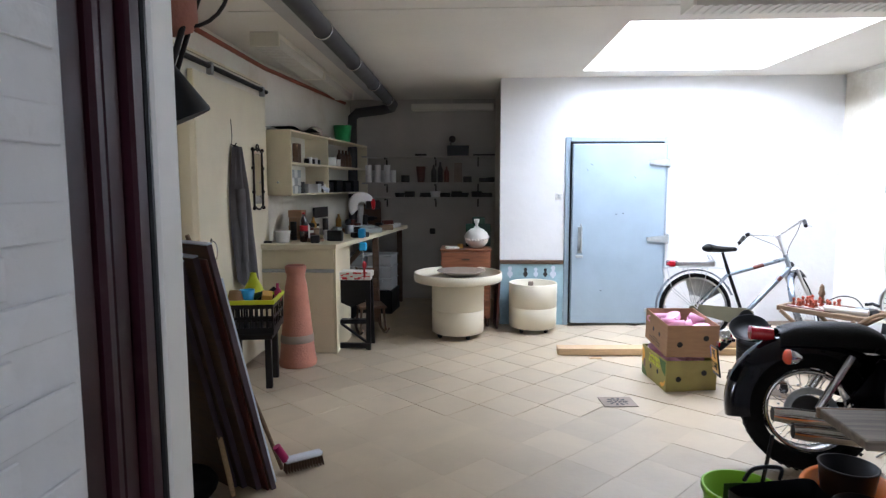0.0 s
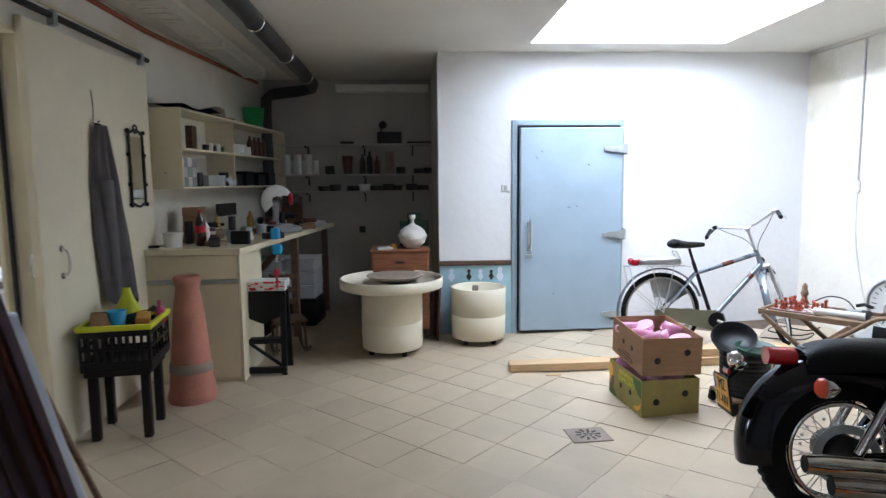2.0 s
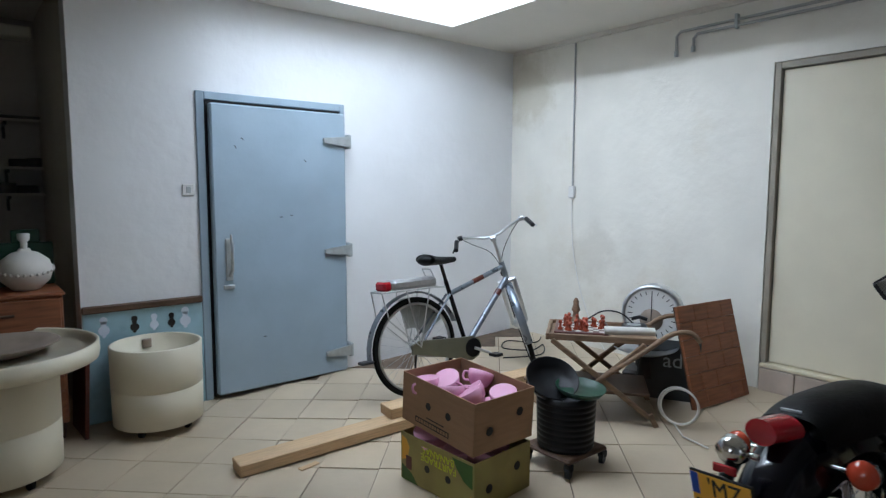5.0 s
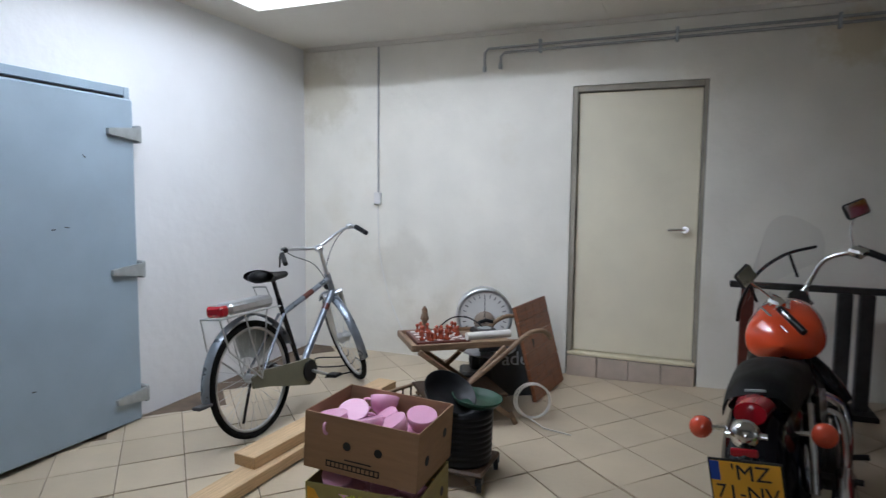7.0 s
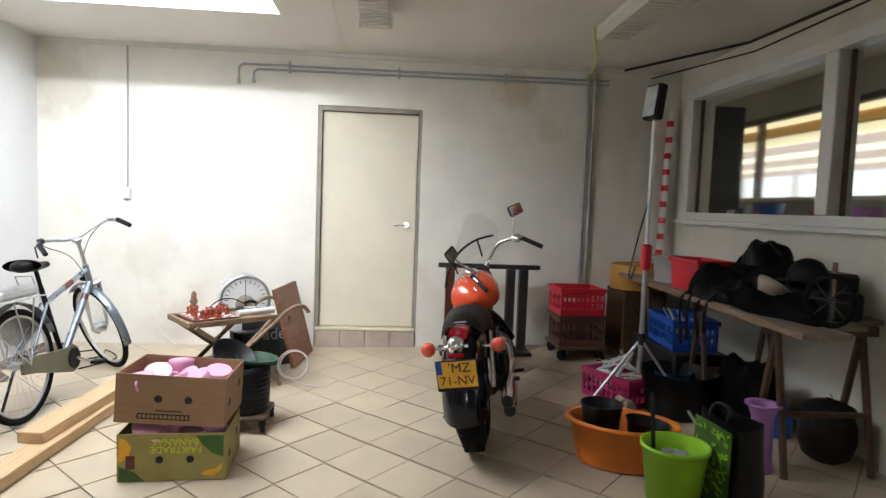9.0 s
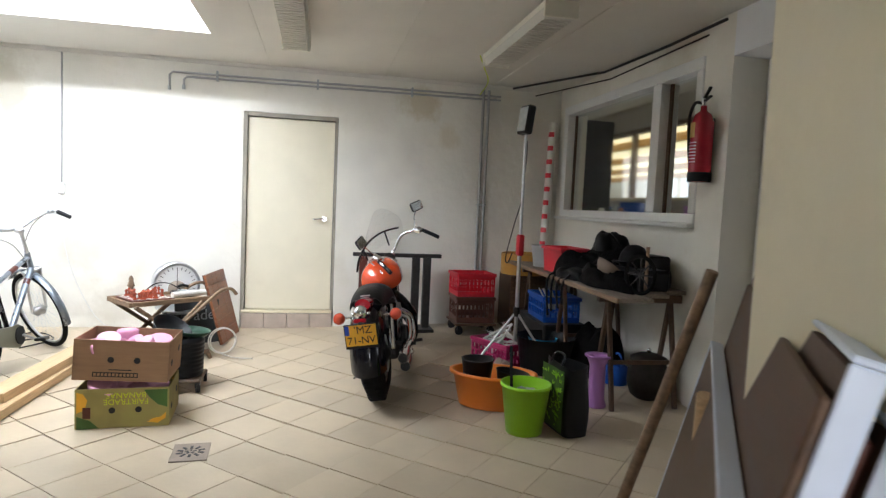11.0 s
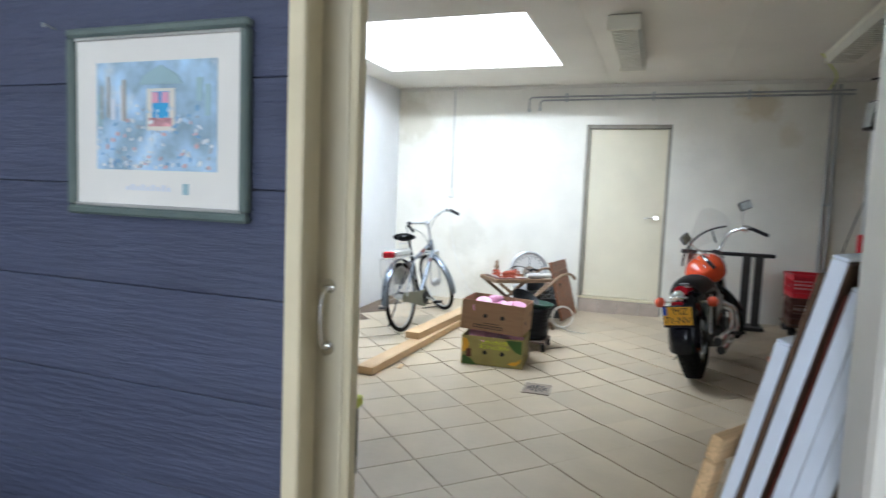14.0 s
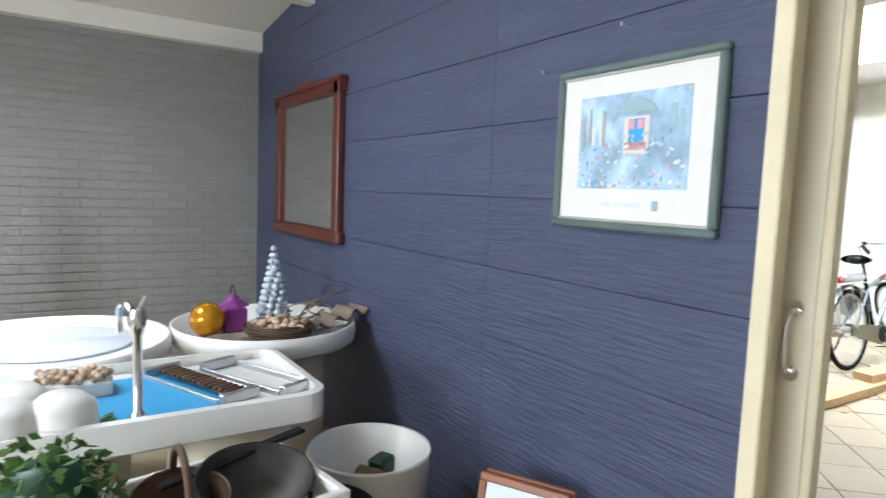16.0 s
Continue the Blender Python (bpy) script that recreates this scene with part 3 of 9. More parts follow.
structure("wall_side_south", Geo().box(-5.6, -0.72, 0.9, 1.1, -0.1, 3.6), M["plaster_cool"], "plain white wall of the side room", "wall")
g = Geo()
cz = lambda y: 2.55 + 0.10 * (8.85 - y)
SR = (-4.25, -2.85, 6.70, 7.60)           # the side room's rooflight
for a in ((-5.6, SR[0], 1.1, 8.85), (SR[1], XL - 0.1, 1.1, 8.85), (SR[0], SR[1], 1.1, SR[2]), (SR[0], SR[1], SR[3], 8.85)):
    g.add([(x, y, cz(y) + dz) for dz in (0, 0.05) for x, y in ((a[0], a[2]), (a[1], a[2]), (a[1], a[3]), (a[0], a[3]))],
          [(0, 1, 2, 3), (7, 6, 5, 4), (0, 4, 5, 1), (1, 5, 6, 2), (2, 6, 7, 3), (3, 7, 4, 0)])
for y in (8.80, 7.75, 5.2, 3.4):
    g.box(-5.6, XL - 0.156, y - 0.05, y + 0.05, cz(y) - 0.13, cz(y) + 0.03)
structure("ceiling_side", g, M["ceiling"], "white sloping ceiling with beams", "ceiling")
sr = structure("rooflight_side", Geo().box(SR[0] - 0.05, SR[0], SR[2] - 0.05, SR[3] + 0.05, 2.70, 3.02).box(SR[1], SR[1] + 0.05, SR[2] - 0.05, SR[3] + 0.05, 2.70, 3.02).box(SR[0], SR[1], SR[2] - 0.05, SR[2], 2.80, 3.02).box(SR[0], SR[1], SR[3], SR[3] + 0.05, 2.70, 3.02), M["plastic_white"], "white lining of the side room's rooflight", "rooflight")
part("pane", Geo().box(SR[0] - 0.05, SR[1] + 0.05, SR[2] - 0.05, SR[3] + 0.05, 3.02, 3.05), M["opal"], sr, "white opal acrylic pane")
# assumed window, never in view, added around the side room's west lamp
w3 = thing("window_3", "assumed white framed window of the side room, out of view", "window")
w3["kind"] = "structure"
for q in ((3.3, 5.1, 1.0, 1.07), (3.3, 5.1, 2.13, 2.2), (3.3, 3.37, 1.071, 2.129), (5.03, 5.1, 1.071, 2.129), (4.165, 4.235, 1.071, 2.129)):
    part("frame_bar", Geo().box(-5.70, -5.63, q[0], q[1], q[2], q[3], 0.004), M["white_paint"], w3)
for y in (3.371, 4.236):
    p = part("pane", Geo().box(-5.675, -5.669, y, y + 0.793, 1.072, 2.128), M["glass"], w3)
    p.visible_shadow = False

# the passage outside the entrance
structure("wall_passage_west", Geo().box(0.22, 0.562, -1.6, 1.268, -0.1, 3.0), M["brick_bright"], "whitewashed brick wall of the passage", "wall")
structure("wall_passage_east", Geo().box(2.62, 2.75, -1.6, 1.34, -0.1, 3.0), M["plaster_cool"], "white wall of the passage", "wall")
structure("wall_passage_end", Geo().box(0.2, 2.75, -1.7, -1.6, -0.1, 3.0), M["plaster_cool"], "white end wall of the passage", "wall")
structure("ceiling_passage", Geo().box(0.2, 2.75, -1.6, 1.32, 2.75, 2.85), M["ceiling"], "plain passage ceiling", "ceiling")
# entrance frame: purple outside, white inside
ef = thing("entrance_door_frame", "dark purple and white painted wooden entrance frame, worn and chipped", "door frame")
ef["kind"] = "structure"
g = Geo().box(0.545, 0.610, 1.272, 1.365, -0.02, 2.55, 0.008).box(0.545, 0.622, 1.365, 1.395, -0.02, 2.55, 0.008).box(0.545, 0.614, 1.395, 1.455, -0.02, 2.55, 0.012).box(0.545, 0.630, 1.455, 1.495, -0.02, 2.55, 0.006)
part("outer_jamb", g, M["purple_dark"], ef, "chipped dark purple gloss jamb")
part("seal", Geo().box(0.58, 0.632, 1.497, 1.512, -0.02, 2.55, 0.004), M["black"], ef, "black weather seal")
part("inner_jamb", Geo().box(0.58, 0.635, 1.514, 1.60, -0.02, 2.55, 0.006).box(0.52, 0.58, 1.602, 1.63, -0.02, 2.55, 0.004), M["white_paint"], ef, "grey-white inner jamb")
for o in ef.children:
    o.location.x = -0.078
part("far_jamb", Geo().box(2.165, 2.24, 1.05, 1.34, -0.02, 2.84, 0.006), M["white_paint"], ef)
part("transom", Geo().box(0.56, 2.164, 1.10, 1.19, 2.13, 2.22, 0.005).box(0.56, 2.164, 1.10, 1.19, 2.50, 2.56, 0.005), M["white_paint"], ef)
part("transom_pane", Geo().box(0.56, 2.16, 1.14, 1.146, 2.222, 2.498), M["glass"], ef, "transom window pane")
dl = thing("entrance_door", "white half-glazed wooden door with boarded lower panel, standing open", "door", pose(2.17, 1.06, 0.11, 0, 0, -80))
dl["kind"] = "structure"
part("stile", Geo().box(0, 0.11, -0.02, 0.02, 0.0, 2.02, 0.004), M["white_paint"], dl)
part("stile", Geo().box(0.66, 0.77, -0.02, 0.02, 0.0, 2.02, 0.004), M["white_paint"], dl)
part("rail", Geo().box(0.112, 0.658, -0.02, 0.02, 0.0, 0.16, 0.004), M["white_paint"], dl)
part("rail", Geo().box(0.112, 0.658, -0.02, 0.02, 0.88, 0.98, 0.004), M["white_paint"], dl)
part("rail", Geo().box(0.112, 0.658, -0.02, 0.02, 1.93, 2.02, 0.004), M["white_paint"], dl)
for i in range(6):
    part("board", Geo().box(0.112, 0.658, -0.012, 0.012, 0.162 + i * 0.1195, 0.278 + i * 0.1195, 0.006), M["white_paint"], dl)
part("pane", Geo().box(0.112, 0.658, -0.003, 0.003, 0.982, 1.928), M["glass"], dl)

# inside window
w1 = thing("window_1", "cream-painted inside window with two panes and a mullion", "window")
w1["kind"] = "structure"
g = Geo().box(2.541, 5.019, YW - 0.16, YW + 0.012, 2.53, 2.62, 0.005).box(2.541, 5.019, YW - 0.16, YW + 0.012, 1.43, 1.50, 0.005).box(4.92, 5.019, YW - 0.16, YW + 0.012, 1.502, 2.528, 0.005).box(2.541, 2.62, YW - 0.16, YW + 0.012, 1.502, 2.528, 0.005)
part("window_frame", g, M["white_paint"], w1)
part("mullion", Geo().box(3.09, 3.21, YW - 0.16, YW + 0.008, 1.502, 2.528, 0.006), M["white_paint"], w1)
part("window_sill", Geo().box(2.55, 5.10, YW - 0.03, YW + 0.05, 1.395, 1.428, 0.006), M["white_paint"], w1)
for a, b in ((2.622, 3.088), (3.212, 4.918)):
    p = part("pane", Geo().box(a, b, YW - 0.10, YW - 0.094, 1.502, 2.528), M["glass"], w1)
    p.visible_shadow = False
    part("bead", Geo().box(a, a + 0.03, YW - 0.093, YW - 0.07, 1.502, 2.528, 0.003).box(b - 0.03, b, YW - 0.093, YW - 0.07, 1.502, 2.528, 0.003), M["wood_dark"], w1, "dark brown glazing bead")

# east door on its tiled step
d1 = thing("door_1", "plain cream painted flush door above a tiled step, shut", "door")
d1["kind"] = "structure"
g = Geo().box(5.262, 5.36, 4.071, 4.10, 0.29, 2.369, 0.003).box(5.262, 5.36, 5.00, 5.039, 0.29, 2.369, 0.003).box(5.262, 5.36, 4.101, 4.999, 2.325, 2.369, 0.003)
part("frame", g, M["jamb_dark"], d1, "dirty brownish door lining")
part("leaf", Geo().box(5.30, 5.34, 4.105, 4.995, 0.295, 2.32, 0.004), M["cream_door"], d1)
part("backing", Geo().box(5.37, 5.40, 4.02, 5.08, -0.1, 2.5), M["plaster_shaded"], d1)
h = part("handle", Geo().at(5.30, 4.19, 1.28, 0, -90, 0).cyl(0.026, 0, 0.02, 16).cyl(0.02, 0.02, 0.05, 16).at().tube([(5.255, 4.19, 1.28), (5.245, 4.22, 1.282), (5.245, 4.31, 1.275)], 0.009, 8), M["chrome"], d1, "chrome lever handle")
part("threshold", Geo().box(5.235, 5.36, 4.08, 5.03, 0.262, 0.29, 0.006), M["cream"], d1)
for i in range(4):
    w = (5.03 - 4.08) / 4
    part("tile", Geo().box(5.228, 5.30, 4.083 + i * w, 4.077 + (i + 1) * w, floor_z(5.25, 4.5) - 0.06, 0.258, 0.003), M["steptile"], d1)

# cold store door
d2 = thing("door_2", "pale blue insulated cold store door with strap hinges and lever, shut", "door")
d2["kind"] = "structure"
g = Geo().box(2.18, 2.235, YF - 0.022, YF + 0.1, 0.0, 2.175, 0.004).box(3.29, 3.33, YF - 0.022, YF + 0.1, 0.02, 2.175, 0.004).box(2.236, 3.289, YF - 0.022, YF + 0.1, 2.12, 2.175, 0.004)
part("frame", g, M["steel_blue"], d2)
part("seal", Geo().box(2.237, 3.288, YF - 0.02, YF + 0.05, 0.022, 2.118, 0.004), M["black"], d2, "black rubber seal")
leaf = part("leaf", Geo().box(2.252, 3.30, YF - 0.085, YF - 0.021, 0.035, 2.095, 0.012), M["steel_blue"], d2)
for z in (0.20, 1.02, 1.88):
    hg = part("hinge", Geo().prism([(3.10, z - 0.016), (3.13, z - 0.022), (3.315, z - 0.042), (3.315, z + 0.042), (3.13, z + 0.022), (3.10, z + 0.016)], YF - 0.11, YF - 0.087, "y").box(3.312, 3.345, YF - 0.105, YF - 0.015, z - 0.055, z + 0.055, 0.008), M["hinge"], d2, "grey cast strap hinge")
lv = part("lever", Geo().box(2.325, 2.375, YF - 0.10, YF - 0.086, 0.86, 1.16, 0.006).tube([(2.35, YF - 0.10, 0.90), (2.35, YF - 0.15, 0.94), (2.352, YF - 0.155, 1.10), (2.35, YF - 0.14, 1.19)], [0.013, 0.013, 0.012, 0.008], 10).box(2.305, 2.385, YF - 0.098, YF - 0.086, 0.80, 0.83, 0.004), M["hinge"], d2, "grey metal pull lever")
for x, z, r in ((2.42, 1.80, 60), (2.47, 1.86, 30), (2.75, 1.30, 0), (2.83, 1.31, 10), (2.95, 1.72, 45), (2.6, 0.42, 5)):
    part("dent", Geo().at(x, YF - 0.087, z, 0, r, 0).box(-0.012, 0.012, 0, 0.003, -0.003, 0.003), M["steel_dark"], d2)
# mural dado beside it
mu = thing("dado_panel", "light blue painted dado panel with vases under a dark rail", "wall panel")
mu["kind"] = "structure"
part("panel", Geo().box(1.445, 2.178, YF - 0.012, YF - 0.002, 0.0, 0.715), M["skyblue_mural"], mu)
part("rail", Geo().box(1.44, 2.178, YF - 0.035, YF - 0.002, 0.717, 0.765, 0.008), M["wood_dark"], mu, "dark brown dado rail")
for i, (x, s) in enumerate(((1.56, 1.2), (1.74, 1.0), (1.86, 1.0), (1.97, 0.9), (2.06, 1.3))):
    gg = Geo()
    for (r, dz) in ((0.028, 0.0), (0.015, 0.035), (0.02, 0.055), (0.01, -0.03)):
        gg.at(x, YF - 0.013, 0.60 + dz * s, 90, 0, 0).cyl(r * s, 0, 0.002 + 0.001 * (r == 0.028), 12)
    part("painted_vase", gg, M["porcelain"] if i % 2 == 0 else M["steel_dark"], mu)

# sliding door to the side room
sd = thing("sliding_door", "cream flush sliding door hung on an overhead rail, slid open", "door")
part("leaf", Geo().box(-0.948, -0.908, 4.872, 6.40, 0.03, 2.47, 0.003), M["cream_door"], sd)
part("edge_strip", Geo().box(-0.948, -0.904, 4.847, 4.871, 0.03, 2.47, 0.004), M["cream"], sd)
for x, s, y in ((-0.907, 1, 5.045), (-0.9525, -1, 4.912)):
    part("handle", Geo().tube([(x, y, 1.20), (x + s * 0.035, y, 1.18), (x + s * 0.045, y, 1.12), (x + s * 0.035, y, 1.06), (x, y, 1.04)], 0.008, 8, smooth_pts=4).at(x, y, 1.20, 0, 90 * s, 0).cyl(0.02, 0, 0.006, 12).at(x, y, 1.04, 0, 90 * s, 0).cyl(0.02, 0, 0.006, 12), M["chrome"], sd, "chrome pull handle")
rl = part("rail", Geo().tube([(-0.885, 3.9, 2.53), (-0.885, 6.38, 2.53)], 0.02, 10), M["steel_dark"], sd, "dark overhead rail")
for y in (5.1, 6.25):
    part("hanger", Geo().box(-0.905, -0.86, y - 0.02, y + 0.02, 2.471, 2.56, 0.004), M["hinge"], sd)
jb = thing("doorway_trim", "cream wooden trim round the doorway to the side room", "door frame")
jb["kind"] = "structure"
part("jamb", Geo().box(XL - 0.186, XL - 0.156, 4.876, 4.9205, 0.0, 2.46, 0.004), M["cream"], jb)
part("reveal", Geo().box(XL - 0.129, XL + 0.002, 4.945, 4.963, 0.0, OPZ, 0.003), M["cream"], jb, "dirty cream reveal")
part("head", Geo().box(XL - 0.18, XL + 0.004, OP0, 4.875, OPZ - 0.02, OPZ + 0.01, 0.003), M["cream"], jb)

# boards on the side-room face of the partition
z, k = -0.083, 0
ys_joint = (5.92, 5.92, 5.92)
while z < 2.9:
    j = ys_joint[k % 3]
    for a, b in ((4.9215, j - 0.0006), (j + 0.0006, 8.848)):
        part("board", Geo().box(XL - 0.178, XL - 0.157, a, b, max(0.0, z + 0.001), z + 0.2525, 0.002), M["blue_board"], wall_west)
    z, k = z + 0.2535, k + 1
# added dark sheet: gives the open joints the shade between boards
part("board_backing", Geo().box(XL - 0.1568, XL - 0.1552, 4.94, 8.848, 0.0, 2.85), M["slate"], wall_west, "dark sheet added behind the boards to darken the joints")
structure("baseboard", Geo().box(XL - 0.192, XL - 0.179, 4.945, 8.84, 0.0, 0.07, 0.004), M["wood"], "red-brown skirting under the blue boards", "baseboard")
# ---- things of the main room ----
# round table and round planter
rt = thing("round_table", "cream plastic drum table with a dished round top, on castors", "table", pose(0.965, 6.93, 0.0))
part("drum", Geo().lathe([(0.265, 0.055), (0.278, 0.065), (0.281, 0.30), (0.276, 0.304), (0.276, 0.307), (0.281, 0.311), (0.281, 0.60), (0.27, 0.605)], 48), M["plastic_cream"], rt)
part("tabletop", Geo().lathe([(0.02, 0.615), (0.445, 0.607), (0.468, 0.615), (0.475, 0.65), (0.472, 0.70), (0.462, 0.705), (0.453, 0.695), (0.455, 0.655), (0.02, 0.65)], 64), M["plastic_cream"], rt)
for a in (30, 120, 210, 300):
    part("castor", Geo().at(0.22 * math.cos(radians(a)), 0.22 * math.sin(radians(a)), 0, 0, 0, a).box(-0.025, 0.025, -0.012, 0.012, 0.03, 0.056).at(0.22 * math.cos(radians(a)), 0.22 * math.sin(radians(a)), 0.022, 90, 0, a).cyl(0.022, -0.012, 0.012, 14), M["black"], rt)
solid("dish", Geo().lathe([(0.02, 0.0), (0.12, 0.0), (0.20, 0.03), (0.255, 0.058), (0.262, 0.062), (0.255, 0.066), (0.19, 0.04), (0.11, 0.015), (0.02, 0.012)], 48), M["hessian"], "wide shallow brown stoneware dish on the drum table", "dish", pose(1.0, 6.95, 0.655))
bn = thing("round_planter", "cream cylindrical plastic planter with a seam, on castors", "planter", pose(1.80, 7.22, 0.0))
part("drum", Geo().lathe([(0.235, 0.05), (0.262, 0.06), (0.266, 0.28), (0.261, 0.284), (0.261, 0.287), (0.266, 0.291), (0.268, 0.545), (0.26, 0.55), (0.252, 0.54), (0.25, 0.38), (0.02, 0.38)], 48), M["plastic_cream"], bn)
for a in (45, 135, 225, 315):
    part("castor", Geo().at(0.19 * math.cos(radians(a)), 0.19 * math.sin(radians(a)), 0.022, 90, 0, a).cyl(0.022, -0.012, 0.012, 14).at(0.19 * math.cos(radians(a)), 0.19 * math.sin(radians(a)), 0).box(-0.02, 0.02, -0.014, 0.014, 0.03, 0.051), M["black"], bn)
part("clip", Geo().at(0.0, 0.247, 0.49).box(-0.03, 0.03, -0.008, 0.004, -0.03, 0.03, 0.006), M["hessian"], bn)

# chest of drawers with lamp base
ch = thing("chest_of_drawers", "red-brown veneered chest of four drawers with dark legs", "chest of drawers", pose(1.045, 7.60, 0.0))
part("carcass", Geo().box(-0.285, 0.285, -0.25, 0.25, 0.10, 0.88, 0.006).box(-0.295, 0.295, -0.265, 0.255, 0.881, 0.90, 0.004), M["wood"], ch)
for i in range(4):
    d = part("drawer", Geo().box(-0.27, 0.27, -0.268, -0.251, 0.125 + i * 0.188, 0.303 + i * 0.188, 0.004), M["wood"], ch)
    part("handle", Geo().box(-0.045, 0.045, -0.282, -0.269, 0.215 + i * 0.188, 0.232 + i * 0.188, 0.005), M["wood_dark"], d)
for x in (-0.25, 0.25):
    for y in (-0.21, 0.21):
        part("leg", Geo().at(x, y, 0).cyl(0.016, 0, 0.1, 10, 0.022), M["wood_dark"], ch)
vs = thing("lamp_base", "round white ceramic lamp base with a bead relief and bare fitting", "lamp", pose(1.17, 7.55, 0.90))
part("body", Geo().lathe([(0.05, 0), (0.07, 0.004), (0.125, 0.06), (0.142, 0.12), (0.125, 0.18), (0.07, 0.225), (0.035, 0.235), (0.03, 0.25)], 40), M["ceramic"], vs)
part("fitting", Geo().lathe([(0.018, 0.25), (0.018, 0.29), (0.03, 0.30), (0.034, 0.335), (0.028, 0.34)], 20), M["plastic_white"], vs, "white lamp holder")
gg = Geo()
for i in range(26):
    a = i / 26 * 2 * math.pi
    zz = 0.13 + 0.03 * math.sin(a)
    gg.ball((0.141 * math.cos(a), 0.141 * math.sin(a), zz), 0.010, 8)
part("relief", gg, M["ceramic"], vs)
solid("green_box", Geo().box(-0.15, 0.15, -0.03, 0.03, 0.0, 0.27, 0.006).box(-0.07, 0.08, -0.03, 0.03, 0.27, 0.35, 0.005), M["green_dark"], "dark green metal case standing on the chest", "case", pose(1.19, 7.78, 0.90))
solid("paint_tin", Geo().cyl(0.035, 0, 0.05, 16), M["ochre"], "small ochre tin on the chest", "tin", pose(0.98, 7.52, 0.90))
solid("notebook", Geo().box(-0.09, 0.06, -0.06, 0.06, 0, 0.02, 0.003), M["ceramic"], "pale notebook lying on the chest", "book", pose(0.90, 7.50, 0.90, 0, 0, 12))
solid("leaning_board", Geo().box(-0.012, 0.012, -0.16, 0.16, 0, 0.62, 0.003), M["mahogany"], "dark red-brown board leaning at the cold store corner", "board", pose(1.39, 7.42, 0.0, 0, 3, 4))

# switch beside the cold store door
sw = thing("light_switch", "white double wall switch", "switch", pose(2.115, YF, 1.50))
part("plate", Geo().box(-0.04, 0.04, -0.012, -0.001, -0.04, 0.04, 0.006), M["plastic_white"], sw)
part("rocker", Geo().box(-0.016, 0.016, -0.02, -0.0125, -0.022, 0.022, 0.003), M["hinge"], sw)

# floor drain
dr = thing("floor_drain", "square grey metal floor drain with a round grate", "drain", pose(2.21, 4.93, 0.004, 0, 0, 4))
part("plate", Geo().box(-0.125, 0.125, -0.10, 0.10, -0.004, 0.004, 0.002), M["hessian"], dr)
gg = Geo()
for i in range(10):
    a = radians(36 * i)
    gg.at(0.062 * math.cos(a), 0.062 * math.sin(a), 0.0042, 0, 0, 36 * i).box(-0.02, 0.016, -0.008, 0.008, 0, 0.0015)
for i in range(5):
    a = radians(72 * i)
    gg.at(0.022 * math.cos(a), 0.022 * math.sin(a), 0.0042, 0, 0, 72 * i).box(-0.01, 0.01, -0.006, 0.006, 0, 0.0015)
part("grate", gg, M["ink"], dr, "dark slots of the grate")

# timbers
def plank(name, a, b, w, h, z0, z1, label):
    a, b = Vector((a[0], a[1], z0)), Vector((b[0], b[1], z1))
    d = b - a
    ob = solid(name, Geo().box(0, d.length, -w / 2, w / 2, 0, h, 0.004), M["timber"], label, "plank")
    ob.matrix_world = Matrix.Translation(a) @ d.to_track_quat("X", "Z").to_matrix().to_4x4()
    return ob
plank("timber_beam", (1.945, 6.268), (4.25, 6.12), 0.145, 0.065, 0.001, 0.066, "long planed pine beam lying on the tiles")
plank("timber_beam", (2.885, 6.255), (4.25, 6.125), 0.145, 0.065, 0.0935, 0.1325, "shorter pine beam lying on the longer one")
solid("wood_offcut", Geo().box(-0.06, 0.06, -0.018, 0.018, 0, 0.008, 0.002), M["timber"], "thin pine offcut on the tiles", "offcut", pose(2.28, 6.10, 0.001, 0, 0, 10))

# cups
def cup_mesh():
    outer = [(0.028, 0.0), (0.034, 0.004), (0.034, 0.012), (0.05, 0.022), (0.066, 0.055), (0.07, 0.09), (0.066, 0.09)]
    return Geo().lathe(outer, 20), Geo().lathe([(0.0665, 0.0895), (0.060, 0.055), (0.045, 0.026), (0.001, 0.02)], 20, False), Geo().tube([(0.065, 0, 0.075), (0.095, 0, 0.075), (0.10, 0, 0.05), (0.085, 0, 0.032), (0.06, 0, 0.035)], 0.007, 6, smooth_pts=3)
def cup(m):
    c = thing("cup", "pink glazed ceramic cup with a handle, lying in a cardboard box", "cup", m, "pink cups in the boxes")
    a, b, d = cup_mesh()
    part("bowl", a, M["pink"], c)
    part("inside", b, M["pink_in"], c)
    part("handle", d, M["pink"], c)
    return c

def fruit_box(name, label, m, mat_, W, D, H, printed):
    b = thing(name, label, "box", m)
    t = 0.006
    part("front", Geo().box(-W / 2, W / 2, -D / 2, -D / 2 + t, 0, H, 0.001), mat_, b)
    part("back", Geo().box(-W / 2, W / 2, D / 2 - t, D / 2, 0, H, 0.001), mat_, b)
    part("side", Geo().box(-W / 2, -W / 2 + t, -D / 2 + t, D / 2 - t, 0, H, 0.001), mat_, b)
    part("side", Geo().box(W / 2 - t, W / 2, -D / 2 + t, D / 2 - t, 0, H, 0.001), mat_, b)
    part("bottom", Geo().box(-W / 2 + t, W / 2 - t, -D / 2 + t, D / 2 - t, 0, 0.008), mat_, b)
    def hole(x, z, r, side):
        gg = Geo()
        if side == "front":
            gg.at(x, -D / 2 - 0.0006, z, 90, 0, 0)
        elif side == "left":
            gg.at(-W / 2 - 0.0006, x, z, 0, -90, 0)
        else:
            gg.at(W / 2 + 0.0006, x, z, 0, 90, 0)
        part("hole", gg.cyl(r, -0.001, 0.0008, 16), M["ink"], b, "dark hand hole")
